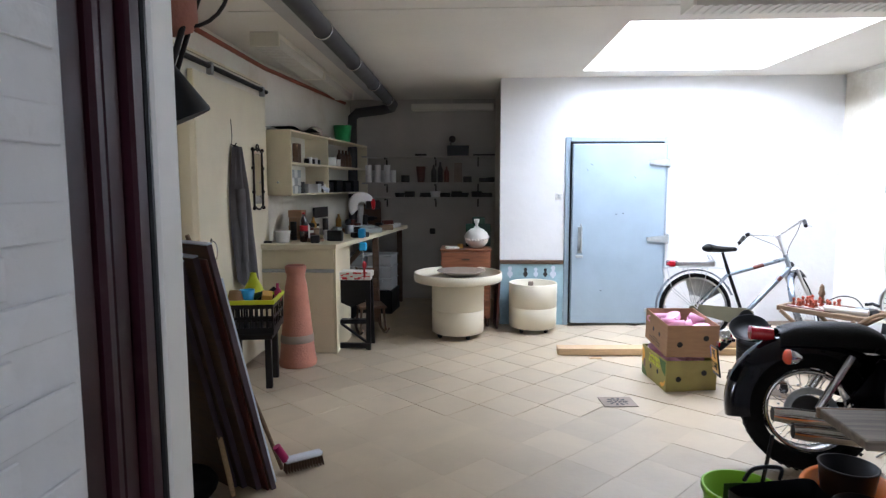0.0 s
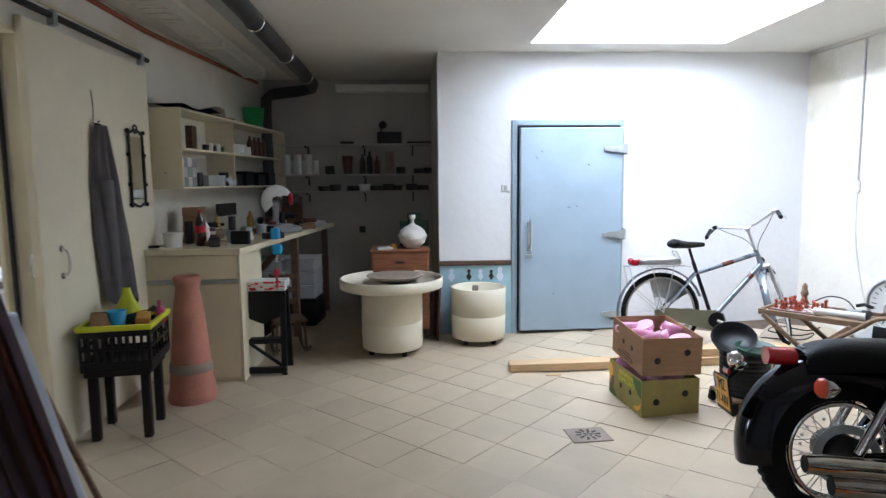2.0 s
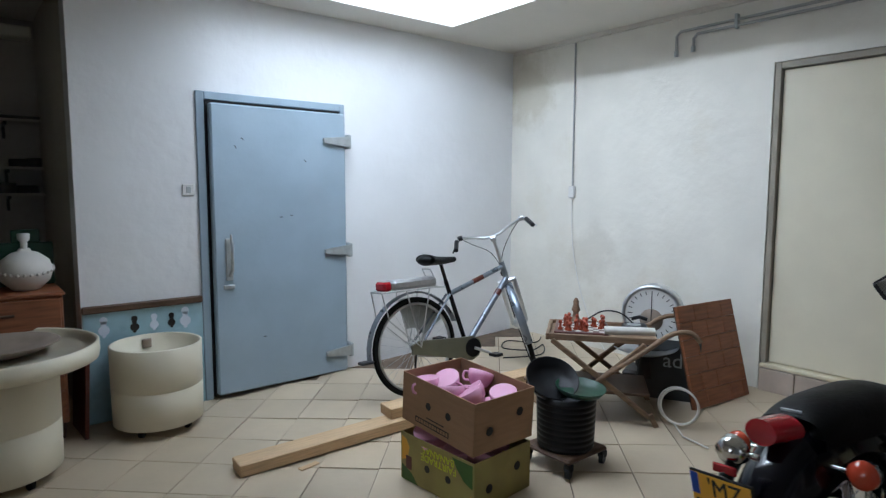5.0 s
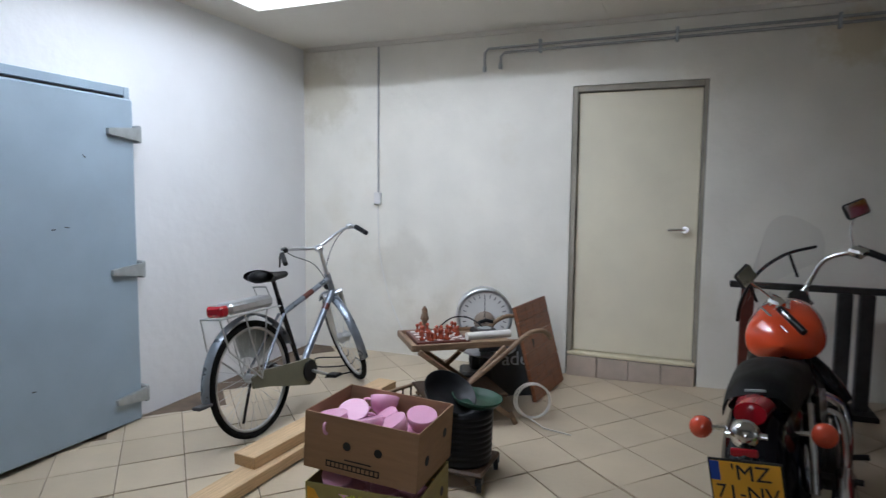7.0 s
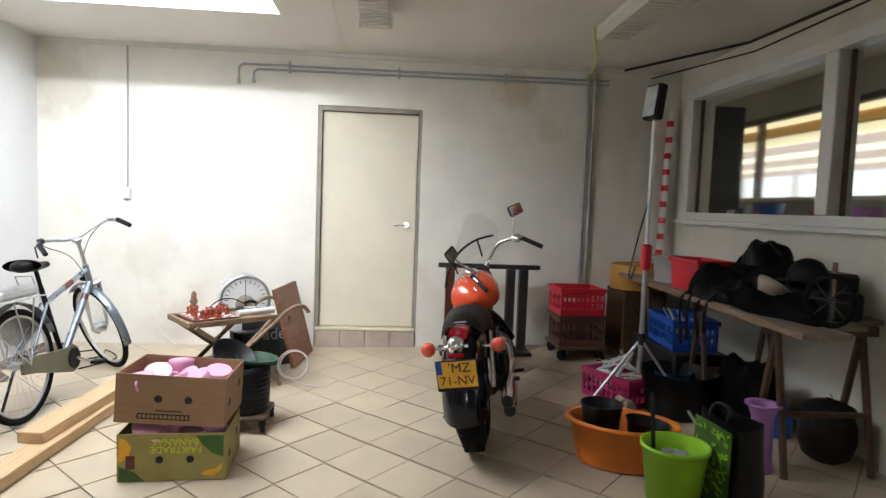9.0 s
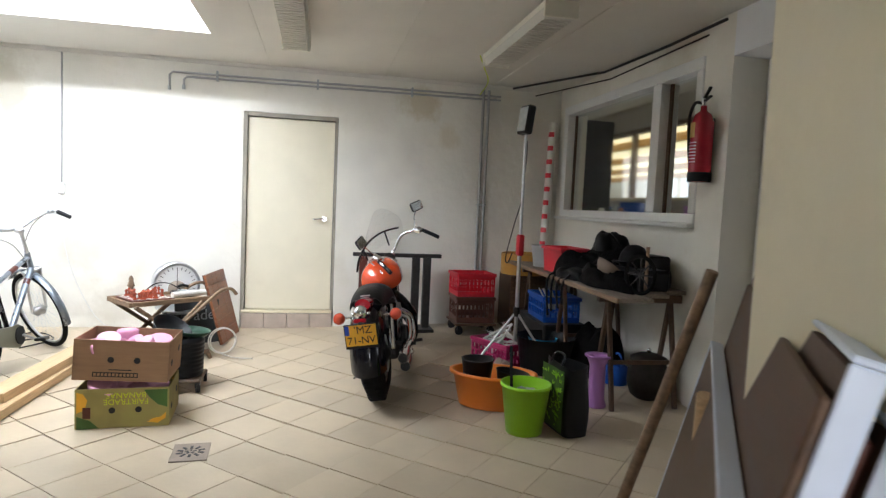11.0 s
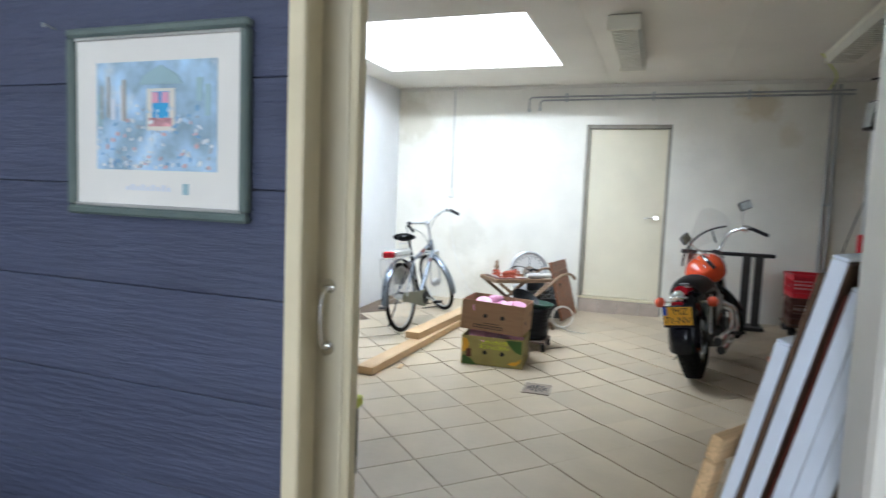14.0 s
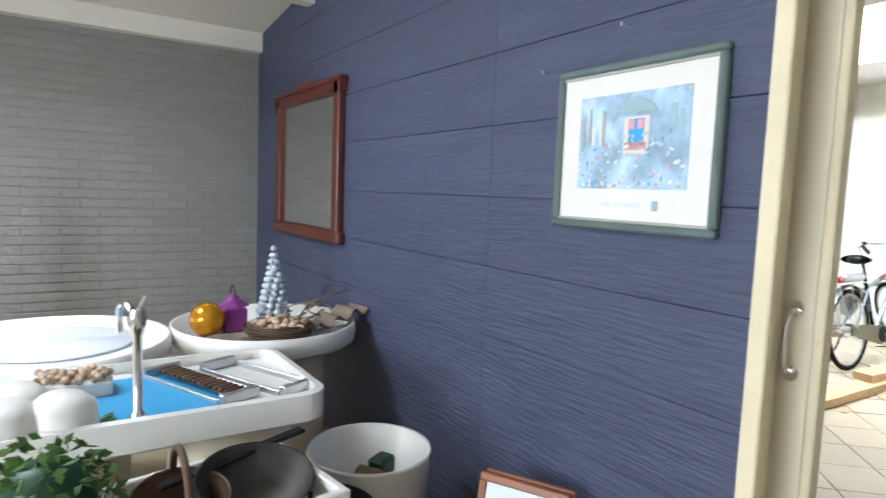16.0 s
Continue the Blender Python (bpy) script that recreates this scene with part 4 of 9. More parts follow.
    for x in (-0.06, 0.09):
        hole(x, H * (0.45 if printed else 0.52), 0.019, "front")
    hole(-0.10, H * 0.35, 0.02, "left"), hole(0.12, H * 0.55, 0.02, "left"), hole(-0.1, H * 0.4, 0.022, "right"), hole(0.1, H * 0.6, 0.022, "right")
    return b
b2 = fruit_box("banana_box", "printed green and yellow banana carton full of pink cups", pose(2.81, 5.42, 0.014, 0, 0, -86), M["card_green"], 0.53, 0.40, 0.248, True)
F2 = lambda x, z, s=0.0: pose(x, -0.2012 - s, z, 90, 0, 0)
writing("lettering", "FAIRTRADE", 0.05, M["yellow"], b2, pose(0.02, -0.2008, 0.165, 90, 180, 0), "upside-down yellow letters")
writing("lettering", "BANANAS", 0.05, M["yellow"], b2, pose(0.02, -0.2008, 0.205, 90, 180, 0), "upside-down yellow letters")
part("print_patch", Geo().at(-0.20, -0.2008, 0.10, 90, 0, 0).box(-0.022, 0.022, -0.035, 0.035, 0, 0.001), M["mahogany"], b2)
part("print_leaf", Geo().prism([(0.12, 0.235), (0.255, 0.235), (0.255, 0.12), (0.2, 0.14), (0.15, 0.19)], -0.2012, -0.2004, "y"), M["leaf"], b2, "printed green leaf")
part("print_leaf", Geo().prism([(-0.255, 0.0), (-0.13, 0.0), (-0.18, 0.05), (-0.255, 0.08)], -0.2012, -0.2004, "y"), M["leaf"], b2, "printed green leaf")
part("print_banana", Geo().prism([(0.14, 0.03), (0.20, 0.02), (0.245, 0.05), (0.25, 0.09), (0.22, 0.06), (0.17, 0.05)], -0.2012, -0.2004, "y"), M["plate"], b2, "printed yellow bananas")
part("print_banana", Geo().prism([(-0.255, 0.10), (-0.21, 0.12), (-0.195, 0.18), (-0.22, 0.22), (-0.255, 0.23)], -0.2012, -0.2004, "y"), M["plate"], b2)
# banana bunch on the end panel
gg = Geo()
for i in range(4):
    gg.at(0.2558, -0.03, 0.11 + 0.012 * i, 0, 90, 0).torus((0, 0, 0), 0.05 + 0.018 * i, 0.006, "z", 14, 5, (20, 160))
part("print_banana", gg, M["plate"], b2)
b1 = fruit_box("cardboard_box", "plain brown cardboard box of pink cups, standing on the banana carton", pose(2.825, 5.43, 0.302, 0, 3.0, -89), M["card"], 0.545, 0.40, 0.255, False)
part("printed_bar", Geo().box(-0.16, 0.10, -0.2012, -0.2002, 0.025, 0.055), M["ink"], b1, "printed row of small marks")
gg = Geo()
for i in range(12):
    gg.box(-0.153 + i * 0.021, -0.138 + i * 0.021, -0.2018, -0.2013, 0.031, 0.049)
part("printed_marks", gg, M["card"], b1)
part("printed_bar", Geo().box(-0.07, 0.06, -0.2012, -0.2002, 0.068, 0.074), M["ink"], b1, "small printed line")
random.seed(5)
cups1 = [(-0.13, 0.0, 0.16, 25, 10), (0.0, -0.10, 0.15, -20, 60), (0.12, -0.05, 0.16, -30, 120), (-0.05, 0.12, 0.17, 30, 200), (0.15, 0.12, 0.14, 15, 20), (-0.17, -0.12, 0.15, 10, 280), (0.05, 0.05, 0.14, 40, 310), (-0.08, -0.02, 0.07, 0, 0), (0.1, 0.1, 0.06, 10, 40), (-0.1, 0.1, 0.06, 10, 90), (0.15, -0.1, 0.06, 0, 90)]
first = None
for x, y, z, tl, rz in cups1:
    m = b1.matrix_world @ pose(x, y, z - 0.01, tl, 0, rz)
    first = cup(m) if first is None else copy_thing(first, m)
for x, y, z, tl, rz in [(-0.16, -0.10, 0.15, 20, 30), (0.17, -0.10, 0.14, 25, 160), (0.0, -0.11, 0.145, 70, 200), (0.08, -0.12, 0.12, 0, 90), (-0.08, -0.12, 0.11, 10, 0), (0.17, 0.05, 0.14, 30, 220), (-0.16, 0.08, 0.12, 10, 130), (0.0, 0.1, 0.12, 20, 60)]:
    copy_thing(first, b2.matrix_world @ pose(x, y, z + 0.03, tl, 0, rz))
# ---- bicycle ----
def wheel(parent, name, c, R, tyre_r, m_tyre, m_rim, spokes, hub_r, hub_w, m=None, rim_in=0.03, spoke_r=0.0012):
    w = part(name, Geo().torus(c, R - tyre_r, tyre_r, "y", 56, 10), m_tyre, parent, "black rubber tyre")
    if m is not None:
        w.matrix_local = m
    part("rim", Geo().torus(c, R - 2 * tyre_r - 0.006, 0.011, "y", 48, 6), m_rim, w, "metal rim")
    gg = Geo()
    for i in range(spokes):
        a = 2 * math.pi * i / spokes
        b = a + (0.5 if i % 2 else -0.5)
        s = hub_w * (1 if i % 4 < 2 else -1) * 0.8
        gg.tube([(c[0] + hub_r * math.cos(b), c[1] + s, c[2] + hub_r * math.sin(b)), (c[0] + (R - 2 * tyre_r - 0.01) * math.cos(a), c[1], c[2] + (R - 2 * tyre_r - 0.01) * math.sin(a))], spoke_r, 4)
    part("spokes", gg, M["alu"], w, "thin steel spokes")["kind"] = "stuff"
    part("hub", Geo().at(c[0], c[1], c[2], 90, 0, 0).lathe([(0.012, -hub_w - 0.03), (hub_r, -hub_w), (hub_r * 0.8, 0), (hub_r, hub_w), (0.012, hub_w + 0.03)], 20), M["alu"], w, "aluminium hub")
    return w

bk = thing("bicycle", "silver-grey electric city bicycle on its kickstand with rack battery", "bicycle", pose(3.36, 6.555, 0.037, -5, 0, -1))
wheel(bk, "rear_wheel", (0, 0, 0.355), 0.355, 0.02, M["rubber"], M["alu"], 32, 0.03, 0.035)
head = Matrix.Translation((0.905, 0, 0.80)) @ pose(0, 0, 0, 0, -20, 0) @ pose(0, 0, 0, 0, 0, 52)
fw = wheel(bk, "front_wheel", (0, 0, 0), 0.355, 0.02, M["rubber"], M["alu"], 32, 0.045, 0.03)
# the steered front: fork axis leans back 20 degrees, turned to the left
fw.matrix_local = head @ pose(0.06, 0, -0.46, 0, 20, 0)
frame_g = Geo()
frame_g.tube([(0.47, 0, 0.29), (0.30, 0, 0.80)], 0.017, 10)
part("seat_tube", frame_g, M["black_gloss"], bk, "black seat tube")
part("top_tube", Geo().tube([(0.335, 0, 0.70), (0.89, 0, 0.865)], 0.019, 10), M["silver_paint"], bk)
part("down_tube", Geo().tube([(0.47, 0, 0.29), (0.92, 0, 0.77)], 0.024, 10), M["silver_paint"], bk)
part("head_tube", Geo().tube([(0.945, 0, 0.69), (0.872, 0, 0.90)], 0.022, 12), M["silver_paint"], bk)
for s in (-1, 1):
    part("chain_stay", Geo().tube([(0.47, s * 0.03, 0.29), (0, s * 0.06, 0.355)], 0.01, 8), M["silver_paint"], bk)
    part("seat_stay", Geo().tube([(0.32, s * 0.02, 0.70), (0.0, s * 0.06, 0.355)], 0.009, 8), M["silver_paint"], bk)
part("seat_post", Geo().tube([(0.305, 0, 0.79), (0.265, 0, 0.92)], 0.0135, 10), M["black"], bk)
part("saddle", Geo().sheet(lambda u, v: (0.125 + 0.265 * v, (0.10 * (1 - v) ** 1.3 + 0.02) * math.cos(2 * math.pi * u), 0.945 + (0.040 - 0.020 * v) * math.sin(2 * math.pi * u) + 0.022 * (1 - v) ** 3 + 0.008 * v), 20, 12, True).ball((0.14, 0, 0.962), 0.075, 14, 0.55).ball((0.388, 0, 0.953), 0.021, 10, 0.9), M["leather"], bk, "black padded saddle")
part("rear_mudguard", Geo().sheet(lambda u, v: ((0.385 + 0.012 * (1 - (2 * v - 1) ** 2)) * math.cos(radians(20 + 165 * u)), 0.032 * (2 * v - 1), 0.355 + (0.385 + 0.012 * (1 - (2 * v - 1) ** 2)) * math.sin(radians(20 + 165 * u))), 28, 4), M["silver_paint"], bk)
part("mud_flap", Geo().box(-0.46, -0.36, -0.03, 0.03, 0.30, 0.32, 0.006), M["grey_plastic"], bk)
part("coat_guard", Geo().sheet(lambda u, v: (0.37 * (0.35 + 0.6 * v) * math.cos(radians(30 + 75 * u)), 0.05, 0.355 + 0.37 * (0.35 + 0.6 * v) * math.sin(radians(30 + 75 * u))), 12, 5), M["hinge"], bk, "translucent coat guard")
part("chain_case", Geo().prism([(-0.07, 0.315), (-0.075, 0.38), (0.0, 0.405), (0.38, 0.372), (0.47, 0.372), (0.54, 0.34), (0.56, 0.28), (0.53, 0.215), (0.46, 0.19), (0.39, 0.205), (0.05, 0.295)], -0.072, -0.052, "y"), M["olive"], bk, "olive-grey chain case")
part("chainring", Geo().at(0.47, -0.078, 0.285, 90, 0, 0).cyl(0.07, -0.005, 0.005, 24), M["black"], bk)
part("crank", Geo().tube([(0.47, -0.10, 0.285), (0.62, -0.11, 0.22)], 0.011, 8), M["alu"], bk)
part("pedal", Geo().box(0.585, 0.66, -0.20, -0.115, 0.205, 0.228, 0.005), M["black"], bk)
part("crank", Geo().tube([(0.47, 0.08, 0.285), (0.32, 0.09, 0.35)], 0.011, 8), M["alu"], bk)
part("pedal", Geo().box(0.285, 0.36, 0.10, 0.185, 0.34, 0.362, 0.005), M["black"], bk)
rk = Geo()
for s in (-0.07, 0.07):
    rk.tube([(0.26, s * 0.6, 0.76), (0.15, s, 0.77), (-0.30, s, 0.77)], 0.006, 6).tube([(0.0, 0.075 * (1 if s > 0 else -1), 0.37), (-0.10, s, 0.77)], 0.005, 6).tube([(0.0, 0.075 * (1 if s > 0 else -1), 0.37), (0.10, s, 0.77)], 0.005, 6).tube([(0.0, 0.075 * (1 if s > 0 else -1), 0.36), (-0.26, s * 1.2, 0.58), (-0.30, s, 0.77)], 0.005, 6)
rk.tube([(-0.30, -0.07, 0.77), (-0.30, 0.07, 0.77)], 0.006, 6).tube([(0.16, -0.05, 0.84), (0.13, -0.05, 0.90), (0.13, 0.05, 0.90), (0.16, 0.05, 0.84)], 0.005, 6)
part("rack", rk, M["alu"], bk, "tubular steel rear rack")
part("battery", Geo().box(-0.20, 0.18, -0.065, 0.065, 0.778, 0.845, 0.018), M["alu"], bk, "silver rack battery")
part("rear_light", Geo().box(-0.275, -0.205, -0.06, 0.06, 0.776, 0.84, 0.014), M["red_lens"], bk, "red rear light")
part("kickstand", Geo().tube([(0.05, 0.06, 0.33), (0.12, 0.22, 0.012)], 0.009, 8), M["steel_dark"], bk)
fk = Geo()
for s in (-0.06, 0.06):
    fk.tube([(0.0, s, -0.05), (0.012, s, -0.16), (0.06, s, -0.46)], [0.017, 0.017, 0.011], 8)
fk.box(-0.02, 0.03, -0.075, 0.075, -0.075, -0.045, 0.008)
fo = part("fork", fk, M["alu"], bk, "silver suspension fork")
fo.matrix_local = head
fm = part("front_mudguard", Geo().sheet(lambda u, v: ((0.38 + 0.01 * (1 - (2 * v - 1) ** 2)) * math.cos(radians(55 + 150 * u)), 0.03 * (2 * v - 1), (0.38 + 0.01 * (1 - (2 * v - 1) ** 2)) * math.sin(radians(55 + 150 * u))), 22, 4), M["silver_paint"], bk)
fm.matrix_local = head @ pose(0.06, 0, -0.46, 0, 20, 0)
hb = part("handlebar", Geo().tube([(0, 0, 0.08), (-0.005, 0, 0.30)], 0.015, 10).box(-0.02, 0.05, -0.025, 0.025, 0.285, 0.325, 0.008).tube([(-0.17, 0.30, 0.37), (-0.05, 0.27, 0.40), (0.03, 0.16, 0.36), (0.04, 0.05, 0.32), (0.04, -0.05, 0.32), (0.03, -0.16, 0.36), (-0.05, -0.27, 0.40), (-0.17, -0.30, 0.37)], 0.0115, 8, smooth_pts=4), M["alu"], bk, "swept silver handlebar")
hb.matrix_local = head
for s in (-1, 1):
    gr = part("grip", Geo().tube([(-0.08, s * 0.283, 0.395), (-0.20, s * 0.305, 0.362)], 0.0175, 10), M["black"], bk, "black rubber grip")
    gr.matrix_local = head
    lv = part("brake_lever", Geo().tube([(-0.03, s * 0.25, 0.39), (-0.02, s * 0.29, 0.365), (-0.14, s * 0.335, 0.335)], 0.006, 6).box(-0.06, -0.02, s * 0.25 - 0.02, s * 0.25 + 0.02, 0.385, 0.42, 0.006), M["alu"] if s < 0 else M["black"], bk)
    lv.matrix_local = head
cb = part("cable", Geo().tube([(-0.02, 0.25, 0.40), (0.08, 0.18, 0.30), (0.08, 0.05, 0.18), (0.03, 0.0, 0.0)], 0.003, 5, smooth_pts=4).tube([(-0.02, -0.25, 0.40), (0.10, -0.15, 0.28), (0.06, -0.02, 0.12), (0.03, 0.02, -0.1)], 0.003, 5, smooth_pts=4), M["black"], bk, "black brake cables")
cb.matrix_local = head
hl = part("front_light", Geo().at(0.08, 0, -0.02, 0, 90, 0).lathe([(0.015, -0.03), (0.03, 0.0), (0.03, 0.015), (0.005, 0.02)], 14), M["black"], bk)
hl.matrix_local = head
part("frame_decal", Geo().tube([(0.56, -0.003, 0.7675), (0.66, -0.003, 0.797)], 0.0205, 8), M["mahogany"], bk, "dark red decal band")
part("frame_decal", Geo().tube([(0.80, 0, 0.642), (0.835, 0, 0.679)], 0.0255, 8), M["mahogany"], bk, "dark red decal band")

# ---- motorcycle ----
mc = thing("motorcycle", "black cruiser motorcycle with orange-red tank, leaning on its side stand", "motorcycle", pose(2.955, 3.775, 0.048, -8.5, 1.5, -13))
rw = part("rear_wheel", Geo().sheet(lambda u, v: ((0.335 - 0.095 * abs(2 * v - 1) ** 2.6) * math.cos(2 * math.pi * u), 0.085 * (2 * v - 1), 0.335 + (0.335 - 0.095 * abs(2 * v - 1) ** 2.6) * math.sin(2 * math.pi * u)), 56, 12, True), M["rubber"], mc, "wide black tyre")
tr = Geo()
for i in range(48):
    a = 2 * math.pi * i / 48

    tr.m = Matrix.Translation((0.331 * math.cos(a), 0, 0.335 + 0.331 * math.sin(a))) @ pose(0, 0, 0, 0, -math.degrees(a), 0)
    tr.box(-0.004, 0.003, -0.05, -0.006, -0.012, 0.006).box(-0.004, 0.003, 0.006, 0.05, -0.006, 0.012)
part("tread", tr, M["rubber"], rw)["kind"] = "stuff"
part("rim", Geo().torus((0, 0.05, 0.335), 0.215, 0.012, "y", 40, 6).torus((0, -0.05, 0.335), 0.215, 0.012, "y", 40, 6).at(0, 0, 0.335, 90, 0, 0).lathe([(0.222, -0.055), (0.205, 0), (0.222, 0.055)], 40, False), M["chrome"], rw, "chrome rim")
gg = Geo()
for i in range(36):
    a = 2 * math.pi * i / 36
    gg.tube([(0.06 * math.cos(a + 0.5 * (-1) ** i), 0.05 * (-1) ** (i // 2), 0.335 + 0.06 * math.sin(a + 0.5 * (-1) ** i)), (0.21 * math.cos(a), 0.02 * (-1) ** i, 0.335 + 0.21 * math.sin(a))], 0.0024, 5)
part("spokes", gg, M["chrome"], rw, "chrome spokes")["kind"] = "stuff"
part("hub", Geo().at(0, 0, 0.335, 90, 0, 0).lathe([(0.02, -0.12), (0.085, -0.075), (0.085, 0.075), (0.02, 0.12)], 28), M["steel_dark"], rw)
bd = Geo().at(0, 0, 0.335, 90, 0, 0).lathe([(0.10, 0.078), (0.135, 0.08), (0.135, 0.086), (0.10, 0.088)], 36, False)
for i in range(18):
    a = 2 * math.pi * i / 18
    bd.at(0.118 * math.cos(a), 0.088, 0.335 + 0.118 * math.sin(a), 90, 0, 0).cyl(0.007, -0.002, 0.002, 8)
part("brake_disc", bd, M["hinge"], rw, "drilled brake disc")
fwm = part("front_wheel", Geo().sheet(lambda u, v: ((0.33 - 0.07 * abs(2 * v - 1) ** 2.4) * math.cos(2 * math.pi * u), 0.055 * (2 * v - 1), (0.33 - 0.07 * abs(2 * v - 1) ** 2.4) * math.sin(2 * math.pi * u)), 48, 10, True), M["rubber"], mc, "black front tyre")
steer = Matrix.Translation((1.25, 0, 0.88)) @ pose(0, 0, 0, 0, -30, 0) @ pose(0, 0, 0, 0, 0, 50)
fwm.matrix_local = steer @ pose(0.06, 0, -0.62, 0, 30, 0)
part("rim", Geo().torus((0, 0, 0), 0.24, 0.02, "y", 36, 8), M["chrome"], fwm)
part("hub", Geo().at(0, 0, 0, 90, 0, 0).cyl(0.05, -0.07, 0.07, 20), M["alu"], fwm)
gg = Geo()
for i in range(28):
    a = 2 * math.pi * i / 28
    gg.tube([(0.045 * math.cos(a), 0.04 * (-1) ** i, 0.045 * math.sin(a)), (0.235 * math.cos(a + 0.2 * (-1) ** i), 0, 0.235 * math.sin(a + 0.2 * (-1) ** i))], 0.0022, 4)
part("spokes", gg, M["chrome"], fwm)["kind"] = "stuff"
def fender(R, w, a0, a1, drop):
    def fn(u, v):
        a, t = radians(a0 + (a1 - a0) * u), 2 * v - 1
        r = R - drop * abs(t) ** 3
        return (r * math.cos(a), w * t, r * math.sin(a))
    return fn
rf = part("rear_fender", Geo().sheet(fender(0.42, 0.122, 40, 192, 0.11), 30, 14), M["black_gloss"], mc, "glossy black rear mudguard")
rf.matrix_local = pose(0, 0, 0.345)
ff = part("front_fender", Geo().sheet(fender(0.37, 0.075, 35, 185, 0.09), 24, 10), M["black_gloss"], mc, "glossy black front mudguard")
ff.matrix_local = steer @ pose(0.06, 0, -0.62, 0, 30, 0)
part("frame", Geo().tube([(0.0, 0.10, 0.34), (0.42, 0.13, 0.36), (0.80, 0.14, 0.20), (1.05, 0.10, 0.35), (1.22, 0.03, 0.78)], 0.017, 8, smooth_pts=4).tube([(0.0, -0.10, 0.34), (0.42, -0.13, 0.36), (0.80, -0.14, 0.20), (1.05, -0.10, 0.35), (1.22, -0.03, 0.78)], 0.017, 8, smooth_pts=4).tube([(0.25, 0, 0.62), (0.75, 0, 0.74), (1.24, 0, 0.88)], 0.025, 8), M["black_gloss"], mc)
# saddle: rider's dip and raised pillion pad
part("saddle", Geo().sheet(lambda u, v: (0.30 + 0.45 * v, (0.15 - 0.05 * v) * math.cos(math.pi * u), 0.635 + 0.02 * v + 0.085 * math.sin(math.pi * u) ** 0.7 + 0.05 * (1 - v) ** 4), 18, 12).box(0.32, 0.74, -0.11, 0.11, 0.60, 0.65, 0.02), M["leather"], mc, "black vinyl rider seat")
part("pillion_seat", Geo().sheet(lambda u, v: (-0.17 + 0.49 * v, (0.115 + 0.03 * v) * math.cos(math.pi * u), 0.715 + 0.13 * math.sin(math.pi * u) ** 0.6 * (1 - 0.35 * (2 * v - 1) ** 4) - 0.03 * (1 - v)), 18, 12).box(-0.16, 0.32, -0.10, 0.10, 0.68, 0.75, 0.03), M["leather"], mc, "black vinyl pillion pad")
part("seat_emblem", Geo().box(-0.158, -0.152, -0.035, 0.035, 0.775, 0.785, 0.002), M["hinge"], mc)
part("side_cover", Geo().prism([(0.15, 0.42), (0.40, 0.36), (0.62, 0.42), (0.62, 0.62), (0.30, 0.66)], -0.16, -0.13, "y").prism([(0.15, 0.42), (0.40, 0.36), (0.62, 0.42), (0.62, 0.62), (0.30, 0.66)], 0.13, 0.16, "y"), M["black_gloss"], mc)
def tank(u, v):
    x = 0.66 + 0.58 * v
    w = 0.165 * (math.sin(math.pi * min(1, 0.12 + 0.95 * v) ** 0.75)) ** 0.55 * (1 if v < 1 else 0.2) + 0.01
    h = 0.14 * (0.45 + 0.75 * math.sin(math.pi * min(1, 0.1 + 0.82 * v)))
    rear = min(1.0, v / 0.14) ** 0.5
    w, h, low = w * rear, h * rear, 0.09 * rear
    a = 2 * math.pi * u
    ca, sa = math.cos(a), math.sin(a)
    return (x, w * math.copysign(abs(ca) ** 0.8, ca), 0.80 + 0.05 * v + (h if sa > 0 else low) * math.copysign(abs(sa) ** 0.85, sa))
part("fuel_tank", Geo().sheet(tank, 36, 22, True), M["red_paint"], mc, "glossy orange-red teardrop tank")
part("tank_console", Geo().sheet(lambda u, v: (0.80 + 0.32 * v, 0.045 * math.cos(math.pi * u), 0.945 + 0.03 * math.sin(math.pi * v) + 0.022 * math.sin(math.pi * u)), 10, 8), M["chrome"], mc, "chrome tank console with filler cap")
eng = part("engine", Geo().box(0.48, 0.95, -0.14, 0.14, 0.17, 0.44, 0.05).at(0.58, 0.15, 0.30, 90, 0, 0).cyl(0.12, -0.03, 0.03, 28).at(0.62, -0.15, 0.30, 90, 0, 0).cyl(0.13, -0.03, 0.03, 28), M["steel_dark"], mc, "dark V-twin engine block")
for ang, px in ((-26, 0.86), (26, 0.62)):
    cyl = Geo().at(px, 0, 0.42, 0, -ang, 0)
    for i in range(9):
        cyl.box(-0.085, 0.085, -0.085, 0.085, 0.0 + i * 0.026, 0.014 + i * 0.026, 0.004)
    cyl.box(-0.06, 0.06, -0.06, 0.06, 0, 0.27)
    part("cylinder", cyl, M["hinge"], eng, "finned cylinder")
for dz, x0, pts in ((0, -0.28, [(0.95, -0.11, 0.52), (1.04, -0.19, 0.44), (0.98, -0.21, 0.30), (0.70, -0.21, 0.27), (0.45, -0.215, 0.25)]), (1, -0.28, [(0.72, -0.11, 0.50), (0.74, -0.19, 0.46), (0.62, -0.21, 0.38), (0.50, -0.215, 0.34), (0.40, -0.215, 0.33)])):
    ex = part("exhaust_pipe", Geo().tube(pts, 0.021, 10, smooth_pts=5), M["chrome"], mc, "chrome exhaust pipe")
    e = pts[-1]
    part("silencer", Geo().tube([e, (e[0] - 0.08, e[1], e[2]), (-0.05 - 0.10 * dz, -0.225, e[2] + 0.0), (-0.12 - 0.10 * dz, -0.225, e[2] + 0.0)], [0.022, 0.04, 0.043, 0.036], 14).at(0, 0, 0), M["chrome"], ex, "chrome silencer")
